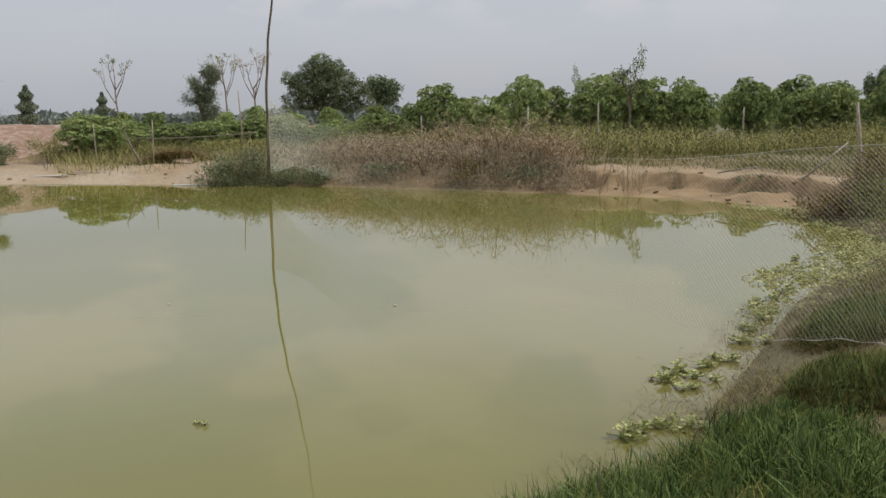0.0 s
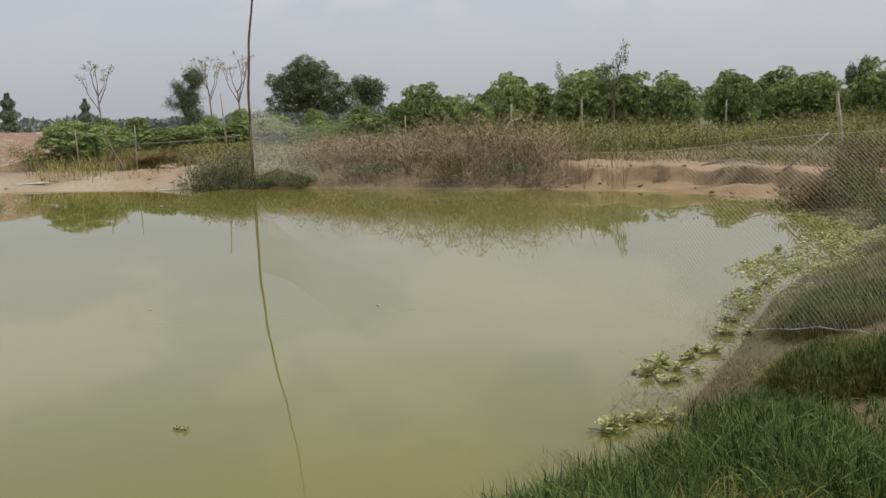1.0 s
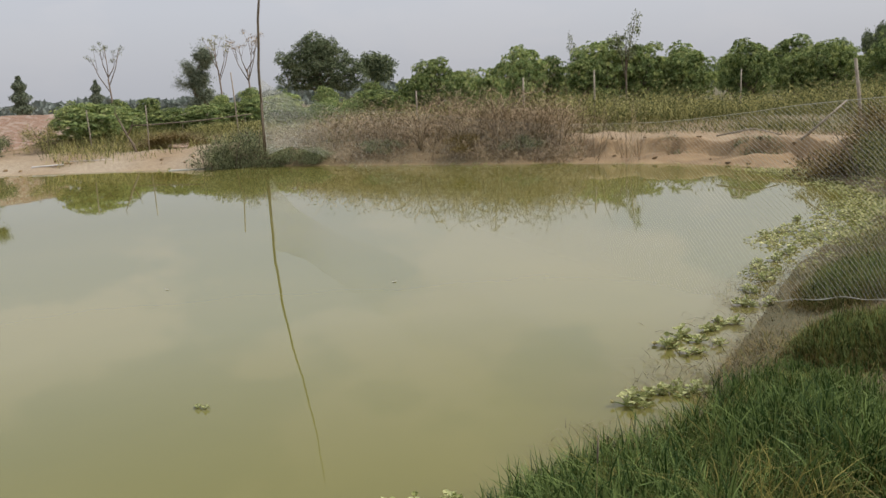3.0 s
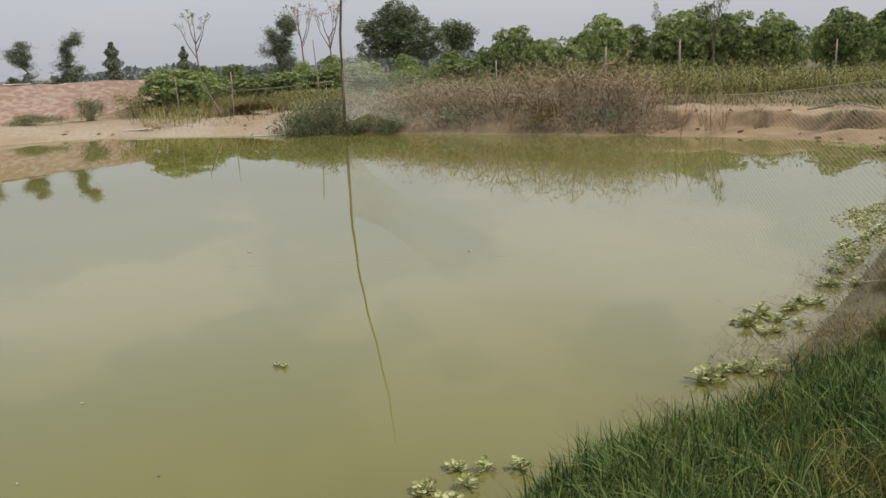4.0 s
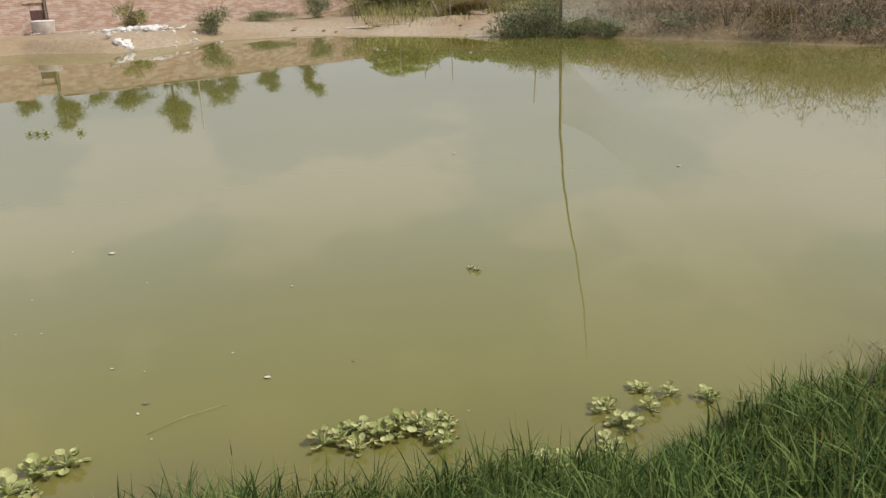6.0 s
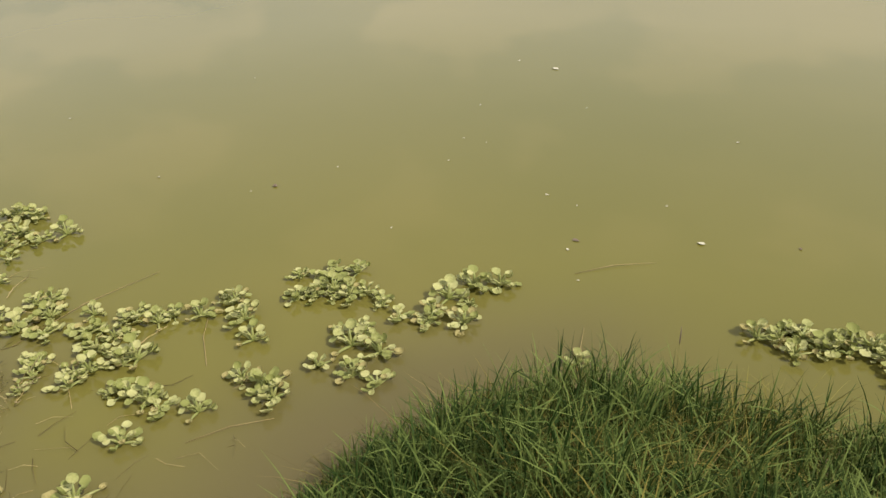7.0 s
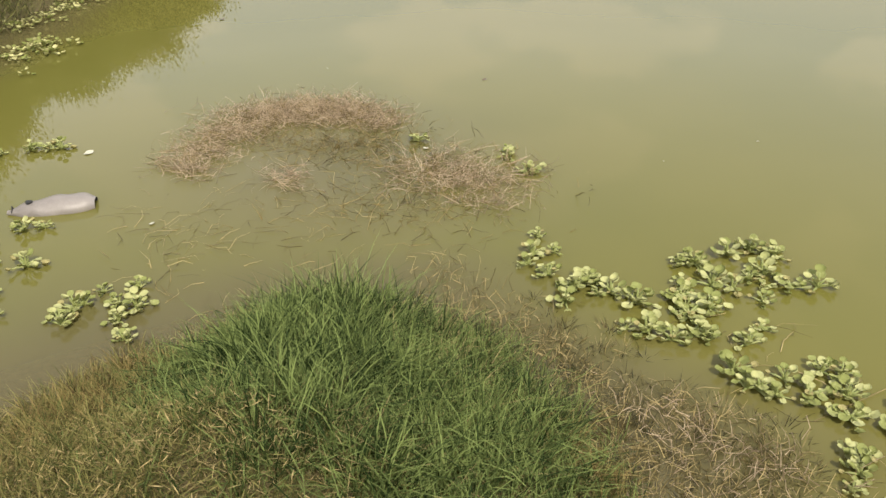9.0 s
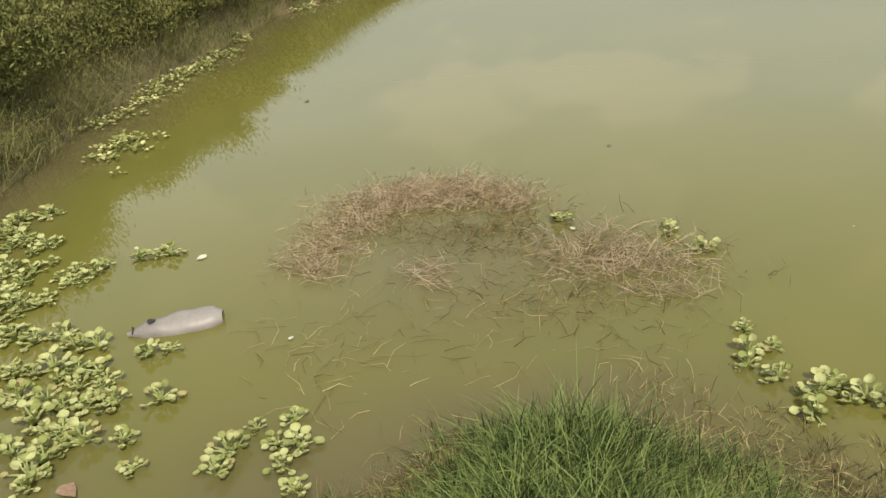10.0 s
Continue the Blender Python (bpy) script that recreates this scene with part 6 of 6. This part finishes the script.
def post(name, x, y, h, lean_x, lean_y, r, material, label, category="post"):
    z = float(height(x, y))
    ob = part_np(name, *tube([(0, 0, -0.3), (lean_x * 0.5 + 0.01, lean_y * 0.5, h * 0.5), (lean_x, lean_y, h)], [r, r * 0.92, r * 0.8], 7), material, None, label, True)
    ob.matrix_basis = pose(x, y, z)
    return tagged(ob, label, category)


post("fence_post", -13.2, 38, 2.0, 0.05, 0, 0.028, M_PALEPOST, "thin bleached fence post in the weeds")
post("fence_post", -9.55, 40, 2.85, -0.12, 0, 0.036, M_PALEPOST, "tall bleached fence post before the hedge")
post("fence_post", -16.0, 38.5, 1.9, -0.05, 0, 0.026, M_PALEPOST, "thin bleached fence post behind the sand flat")
post("fence_post", 6.7, 36, 2.2, 0, 0, 0.042, M_PALEPOST, "bleached fence post standing in the weeds")
post("fence_post", -0.92, 36, 1.85, 0.03, 0, 0.034, M_PALEPOST, "bleached fence post in the dead stalks")
post("fence_post", 3.6, 35.5, 2.0, 0.03, 0, 0.045, M_PALEPOST, "thin bleached post in the dead stalks")
post("fence_post", 13.3, 37, 1.9, 0.02, 0, 0.036, M_PALEPOST, "bleached post under the orchard trees")
post("net_post", 11.25, 22.2, 2.05, -0.27, 0, 0.05, M_PALEPOST, "leaning bleached net post on the east bank")
post("net_post", 12.2, 19.5, 2.75, -0.25, 0, 0.05, M_BAMBOO, "dark wooden net post on the east bank")
post("net_post", 12.3, 20.1, 1.9, -0.3, 0, 0.035, M_BAMBOO, "second dark stake beside the net post")
snag = empty("dead_branch", -13.85, 38.0, float(height(-13.85, 38.0)))
part_np("limb", *tube([(0.1, 0, -0.2), (-0.05, 0, 0.35), (-0.32, 0.05, 0.8), (-0.62, 0.1, 1.5)], [0.06, 0.052, 0.045, 0.03], 7), M_BARK, snag, "dark leaning limb", True)
part_np("fork", *tube([(-0.30, 0.05, 0.75), (-0.05, 0.0, 1.1), (0.1, -0.05, 1.5)], [0.035, 0.028, 0.014], 6), M_BARK, snag, "short side fork", True)
part_np("fork", *tube([(-0.6, 0.1, 1.45), (-0.75, 0.1, 1.75), (-0.72, 0.12, 2.05)], [0.03, 0.02, 0.01], 6), M_BARK, snag, "bent tip", True)
tagged(snag, "dark forked dead branch stuck in the sand flat", "branch")
post("yard_pole", *polar(-36.08, 50), 5.2, 0.05, 0, 0.06, M_PLANK, "tall pale concrete pole behind the brick wall", "pole")
stick = part_np("fallen_stick", *tube([(9.75, 22.5, 0.75), (10.4, 22.45, 1.3), (10.95, 22.5, 1.75)], [0.035, 0.03, 0.02], 6), M_PALEPOST, None, "", True)
tagged(stick, "bleached stick leaning in the brown shrub", "stick")
stick = part_np("fallen_stick", *tube([(8.5, 25.6, 0.75), (9.5, 25.2, 0.95), (10.2, 24.9, 0.75)], [0.03, 0.025, 0.02], 6), M_PALEPOST, None, "", True)
tagged(stick, "bent bleached stick lying on the bank", "stick")
rail = empty("bamboo_rail", 0, 0, 0)
part_np("cane", *tube([(-17.5, 42.5, 1.55), (-14.5, 42.52, 1.53), (-12.0, 42.5, 1.62), (-9.4, 42.5, 1.82)], [0.03, 0.034, 0.03, 0.022], 7), M_DEADWOOD, rail, "long pale bamboo cane", True)
for x in (-17.1, -13.0, -9.8):
    part_np("prop", *tube([(x, 42.54, 0.0), (x + 0.03, 42.54, 1.54 + (x > -10) * 0.22)], [0.018, 0.015], 6), M_DEADWOOD, rail, "thin prop", True)
tagged(rail, "pale bamboo rail on thin props behind the shore", "fence rail")


def plank(x, y, L, w, turn, tilt, material, label, lean=0):
    ob = part("plank", box(0, 0, 0, L, w, 0.045, 0, 0.006), material)
    ob.matrix_basis = pose(x, y, float(height(x, y)) + 0.015 + math.sin(radians(lean)) * w / 2, lean, tilt, turn)
    return tagged(ob, label, "plank", "boards on the far shore")


plank(-16.5, 35.0, 1.25, 0.2, 6, -2, M_WHITE, "whitish board lying on the sand flat")
plank(-15.0, 36.0, 2.0, 0.12, -4, 0, M_PLANK, "grey board on the sand flat")
plank(-12.2, 39.1, 0.95, 0.2, 4, -3, M_PLANK2, "pinkish board leaning on the brushwood heap", 38)
plank(-12.0, 38.7, 0.8, 0.18, -8, 4, M_PLANK2, "pinkish board leaning on the brushwood heap", 30)
plank(-18.6, 34.6, 0.8, 0.1, 30, 0, M_PLANK, "grey stick of wood on the shore")
plank(-28.0, 29.3, 2.6, 0.14, 62, 0, M_PLANK, "grey beam lying before the brick wall")
plank(-9.6, 31.9, 1.6, 0.1, 3, 0, M_WHITE, "pale board along the far waterline")
litter("brush_heap", [(-12.9, 39.9, 1.4, 0.6, 0), (-11.9, 39.9, 0.9, 0.5, 20)], 2600, 0.9, 0.6, M_DEADWEED, rng_s, "heap of brown brushwood behind the shore", base=float(height(-12.7, 39.9)) + 0.02)
u, v = rng_s.normal(size=2600), rng_s.normal(size=2600)
x, y = -12.7 + 0.8 * u, 39.6 + 0.3 * v
grow("brush_tangle", x, y, 1.05 * np.exp(-0.35 * (u * u + v * v)) * rng_s.uniform(0.5, 1.1, 2600) + 0.1, rng_s.uniform(0.012, 0.028, 2600), rng_s.uniform(0.6, 1.6, 2600), M_BROWNWEED, rng_s, "tangle of cut brown brush behind the shore", "brushwood")


# ---- the net ----
def net():
    """A sagging fence net of crossed threads from the pole over the pond's corner to the east bank."""
    root = empty("fishing_net")
    nu, nv = 620, 36
    u = np.linspace(0, 1, nu)
    bend = [0, 0.81, 0.85, 0.90, 1]
    xy = np.stack([np.interp(u, bend, [-6.6, 2.45, 3.25, 3.95, 6.5]), np.interp(u, bend, [31.85, 6.75, 6.35, 5.66, 3.6])], 1)
    top = np.interp(u, [0, 0.06, 0.2, 0.4, 0.54, 0.71, 0.78, 0.83, 0.88, 1], [3.3, 3.0, 2.5, 2.2, 2.15, 2.04, 2.12, 2.26, 2.33, 2.5])
    low = np.interp(u, [0, 0.167, 0.30, 0.38, 0.465, 0.65, 0.76, 0.828, 0.845, 0.86, 0.8735, 0.884, 0.9, 1], [0.43, 1.02, 0.98, 0.92, 0.72, 0.5, 0.52, 0.69, 0.74, 0.75, 0.74, 0.74, 0.74, 0.95])
    side = np.array([0.88, 0.47])

    def place(i, j):
        w = j / nv
        z = low[i] * (1 - w) + top[i] * w
        sway = 0.25 * np.sin(u[i] * 9) * w * (1 - w) * 2
        return np.stack([xy[i, 0] + side[0] * sway, xy[i, 1] + side[1] * sway, z], -1)

    segs = []
    ii, jj = np.meshgrid(np.arange(nu - 1), np.arange(nv), indexing="ij")
    ii, jj = ii.ravel(), jj.ravel()
    segs.append((place(ii, jj), place(ii + 1, jj + 1)))
    segs.append((place(ii, jj + 1), place(ii + 1, jj)))
    p, q = np.concatenate([s[0] for s in segs]), np.concatenate([s[1] for s in segs])
    r = np.concatenate([np.interp(u[ii], [0, 0.15, 0.35, 0.6, 0.78, 0.84, 1], [0.0013, 0.0013, 0.0004, 0.0003, 0.0007, 0.0013, 0.0014])] * 2)[:, None] * np.repeat([0.35, 1.15], len(ii))[:, None]
    n = len(p)
    v = np.empty((n, 6, 3))
    for k, (ox, oz) in enumerate(((0, 1), (0.87, -0.5), (-0.87, -0.5))):
        off = np.array([side[0] * ox, side[1] * ox, oz]) * r
        v[:, k], v[:, 3 + k] = p + off, q + off
    t = np.array([(0, 1, 4, 3), (1, 2, 5, 4), (2, 0, 3, 5)])
    f = (np.arange(n)[:, None, None] * 6 + t[None]).reshape(-1, 4)
    ob = part_np("netting", v.reshape(-1, 3), f, M_NET, root, "fine pale nylon mesh")
    ob["kind"] = "stuff"
    pick = np.arange(0, nu, 8)
    part_np("top_line", *tube(place(pick, np.full(len(pick), nv)), np.interp(pick / nu, [0, 0.2, 0.75, 0.8, 1], [0.0025, 0.0009, 0.0009, 0.002, 0.003]), 5), M_NET, root, "pale head rope")
    pick = pick[: int(len(pick) * 0.22)]
    part_np("bottom_line", *tube(place(pick, np.zeros(len(pick), int)), 0.004, 4), M_NET, root, "pale foot rope")
    pick = np.arange(int(nu * 0.822), int(nu * 0.93), 1)
    pts = place(pick, np.zeros(len(pick), int))
    pts[:, 2] += 0.01 + 0.008 * np.sin(pick * 0.7)
    part_np("hem", *tube(pts, 0.003 + 0.0015 * np.sin(pick * 0.9) + 0.022 * np.exp(-((pick / nu - 0.888) / 0.006) ** 2), 7), M_NETEDGE, root, "rolled white hem gathered on the grass", True)
    return tagged(root, "pale sagging net hung from the bamboo pole", "net")


net()


def rag(points, width, label):
    """A limp strip of cloth with some thickness, along points."""
    pts = np.array(points, float)
    n = len(pts)
    w = width * (1 + 0.25 * np.sin(np.arange(n) * 2.1))
    v = []
    for p, q in zip(pts, w):
        v += [p + [-q / 2, 0, 0], p + [0, -0.02, 0.01], p + [q / 2, 0, 0], p + [0, 0.02, 0.012]]
    f = [(4 * i + j, 4 * i + 4 + j, 4 * i + 4 + (j + 1) % 4, 4 * i + (j + 1) % 4) for i in range(n - 1) for j in range(4)]
    return tagged(part_np("tied_cloth", v, f, M_NETEDGE, None, "", True), label, "cloth")


rag([(11.97, 19.3, 2.5), (12.1, 19.2, 2.35), (12.3, 19.1, 2.0), (12.42, 19.1, 1.7), (12.5, 19.1, 1.45)], 0.05, "limp whitish netting strip tied to the post")
rag([(12.75, 19.0, 2.2), (12.5, 19.0, 1.8), (12.32, 19.0, 1.45), (12.2, 19.0, 1.1)], 0.09, "whitish netting strip sagging to the ground")

# ---- floating things ----
def sack():
    """A half-sunk woven sack: a sagging pillow with a gathered, twisted neck."""
    root = empty("floating_sack", -7.65, -3.03, 0.0, 92)
    nx, na = 22, 16
    v = []
    for i in range(nx):
        s = i / (nx - 1)
        w = np.interp(s, [0, 0.06, 0.2, 0.6, 0.9, 1.0], [0.02, 0.03, 0.085, 0.105, 0.10, 0.07])
        h = np.interp(s, [0, 0.06, 0.2, 0.6, 0.9, 1.0], [0.02, 0.025, 0.06, 0.085, 0.08, 0.045])
        for j in range(na):
            a = 2 * np.pi * j / na
            q = 1 + 0.05 * np.sin(7 * s + 3 * a) + 0.04 * np.sin(19 * s - 2 * a)
            v.append(((s - 0.5) * 0.58, w * math.cos(a) * q, 0.008 + h * math.sin(a) * q))
    f = [(i * na + j, i * na + (j + 1) % na, (i + 1) * na + (j + 1) % na, (i + 1) * na + j) for i in range(nx - 1) for j in range(na)]
    part_np("body", v, f, M_SACK, root, "faded grey woven plastic", True)
    part_np("tie", *tube([(-0.255, 0, -0.005), (-0.255, 0.02, 0.03), (-0.25, 0.0, 0.055), (-0.255, -0.03, 0.02)], 0.006, 5), M_DARK, root, "dark cord", True)
    bm = lump(np.random.default_rng(3), 0.03, 0.35)
    bmesh.ops.translate(bm, vec=(-0.13, -0.02, 0.085), verts=bm.verts)
    part("dark_patch", bm, M_DARK, root, "dark torn patch")
    return tagged(root, "greyish tied plastic sack floating half sunk", "sack")


sack()


def petal(x, y, r, material, label, name="floating_petal", rise=0.004):
    """A small curled bit of leaf or petal lying on the water."""
    rng = np.random.default_rng(int(abs(x * 911 + y * 373)))
    k = 7
    a = np.linspace(0, 2 * np.pi, k, endpoint=False)
    q = rng.uniform(0.5, 1.0, k)
    v = [(0, 0, 0.06 * r)] + [(math.cos(t) * r * m, math.sin(t) * r * m * 0.6, r * rng.uniform(0.0, 0.22)) for t, m in zip(a, q)]
    v += [(0, 0, 0.0)]
    f = [(0, 1 + i, 1 + (i + 1) % k) for i in range(k)] + [(k + 1, 1 + (i + 1) % k, 1 + i) for i in range(k)]
    ob = part_np(name, v, f, material)
    ob.matrix_basis = pose(x, y, rise, 0, 0, rng.uniform(0, 360))
    return tagged(ob, label, "debris", "bits floating on the pond")


for x, y, r in ((-3.79, 11.16, 0.05), (-3.41, 5.83, 0.035), (-6.0, 6.1, 0.03), (-0.66, 10.98, 0.055), (-1.32, 4.26, 0.015), (-7.63, 2.25, 0.03), (-5.98, 2.29, 0.025), (-5.58, 6.17, 0.06), (-4.72, 4.01, 0.025),
                (-3.83, 4.12, 0.03), (-4.95, 4.38, 0.02), (-4.77, 4.45, 0.02), (-2.97, 3.44, 0.02), (-8.66, -2.96, 0.085), (-7.26, -2.32, 0.045), (-8.11, -0.33, 0.06), (-10.46, -0.94, 0.02), (-7.44, 1.38, 0.015),
                (-3.24, 3.66, 0.03), (-2.72, 4.3, 0.045), (-5.21, 3.34, 0.02), (-4.2, 3.05, 0.02), (-5.3, 2.66, 0.015), (-3.16, 4.56, 0.025), (-3.58, 4.14, 0.02), (-4.7, 5.58, 0.02), (-5.39, 4.98, 0.02), (-7.43, 3.94, 0.02), (-9.11, -2.25, 0.02)):
    petal(x, y, r * (0.6 if r < 0.04 else 0.75), M_FLOAT, "small whitish petal floating on the water")
for x, y, r in ((-9.7, 0.53, 0.04), (-3.28, 3.78, 0.03), (-12.89, -2.09, 0.05), (-5.25, 2.83, 0.035), (-2.28, 4.68, 0.02), (6.2, 17.5, 0.09)):
    petal(x, y, r, M_BARK, "small dark twig floating on the water", "floating_twig")
for x, y, r in ((-6.21, -3.36, 0.09), (-3.37, 0.42, 0.03)):
    petal(x, y, r, M_BROWNLEAF, "curled reddish-brown dead leaf at the bank", "dead_leaf", 0.008)
for x, y in ((-2.07, 6.63), (-2.0, 6.6), (-11.45, 11.35), (-10.87, 11.56), (-11.61, 11.32), (-11.75, 11.28)):
    ob = copy_thing(PROTO[0], pose(x, y, 0.0, 0, 0, x * 40) @ Matrix.Diagonal((0.36 if x > -5 else 0.8,) * 3 + (1,)))
    tagged(ob, "tiny pale hyacinth plant adrift on open water")
for x, y, ang, L in ((-3.03, 3.48, 60, 0.5), (-4.57, 0.82, 100, 0.9), (-3.72, 1.49, 150, 0.5), (-3.29, 1.16, 70, 0.4), (-8.46, -1.21, 20, 0.5), (-6.84, -0.93, 160, 0.5), (-2.42, 2.84, 130, 0.35)):
    c, sn = math.cos(radians(ang)), math.sin(radians(ang))
    ob = part_np("straw", *tube([(0, 0, 0), (c * L / 2 - sn * L * 0.05, sn * L / 2 + c * L * 0.05, 0.008), (c * L, sn * L, 0.004)], [0.0016, 0.0022, 0.001], 5), M_HAY, None, "", True)
    ob.matrix_basis = pose(x, y, 0.004)
    tagged(ob, "long pale straw floating on the water", "straw")


# ---- tangled dead bushes in the thicket ----
def dead_bush(rng, h):
    """Arching bare branches with forked twigs."""
    root = empty("dead_bush")
    br, tw = [], []
    for i in range(11):
        a = rng.uniform(0, 6.28)
        r = h * rng.uniform(0.25, 0.75)
        top = h * rng.uniform(0.6, 1.05)
        pts = [np.array([math.cos(a) * r * s ** 1.4, math.sin(a) * r * s ** 1.4, top * (1.5 * s - 0.55 * s * s * (1 + r / h))]) + rng.normal(size=3) * 0.03 * s for s in (0, 0.3, 0.6, 0.85, 1.05)]
        pts[0][2] = -0.1
        br.append(tube(pts, [0.012, 0.010, 0.008, 0.006, 0.003], 5))
        for k in range(7):
            p = pts[rng.integers(1, 5)]
            q = p + rng.normal(size=3) * [0.22, 0.22, 0.16] * h * 0.5
            tw.append(tube([p, (p + q) / 2 + rng.normal(size=3) * 0.03, q], [0.005, 0.004, 0.002], 4))
    part_np("branch_tangle", *joined(br), M_DEADWEED, root, "arching bare brown branches", True)["kind"] = "stuff"
    part_np("twig_tangle", *joined(tw), M_DEADWEED, root, "fine forked twigs")["kind"] = "stuff"
    return tagged(root, "tangled bare brown bush in the far thicket", "bush", "bare bushes along the far shore")


rng_b = np.random.default_rng(404)
BUSHES = [dead_bush(rng_b, h) for h in (1.5, 1.8, 2.1)]
spots = []
for i in range(32):
    x = -5.6 + i * 0.31 + rng_b.normal() * 0.2
    tall = -1.0 < x < 4.3
    y = np.interp(x, [-6.6, -2.9, 1.2, 3.9, 7.1], [31.7, 30.1, 28.2, 26.9, 25.2]) + (rng_b.uniform(1.3, 3.2) if tall else rng_b.uniform(1.6, 4.2))
    q = rng_b.uniform(0.7, 1.05) * (1.35 if tall else 0.85 if x < 0 else 0.5)
    spots.append(pose(x, y, float(height(x, y)), 0, 0, rng_b.uniform(0, 360)) @ Matrix.Diagonal((q, q, q, 1)))
plant(BUSHES, spots)
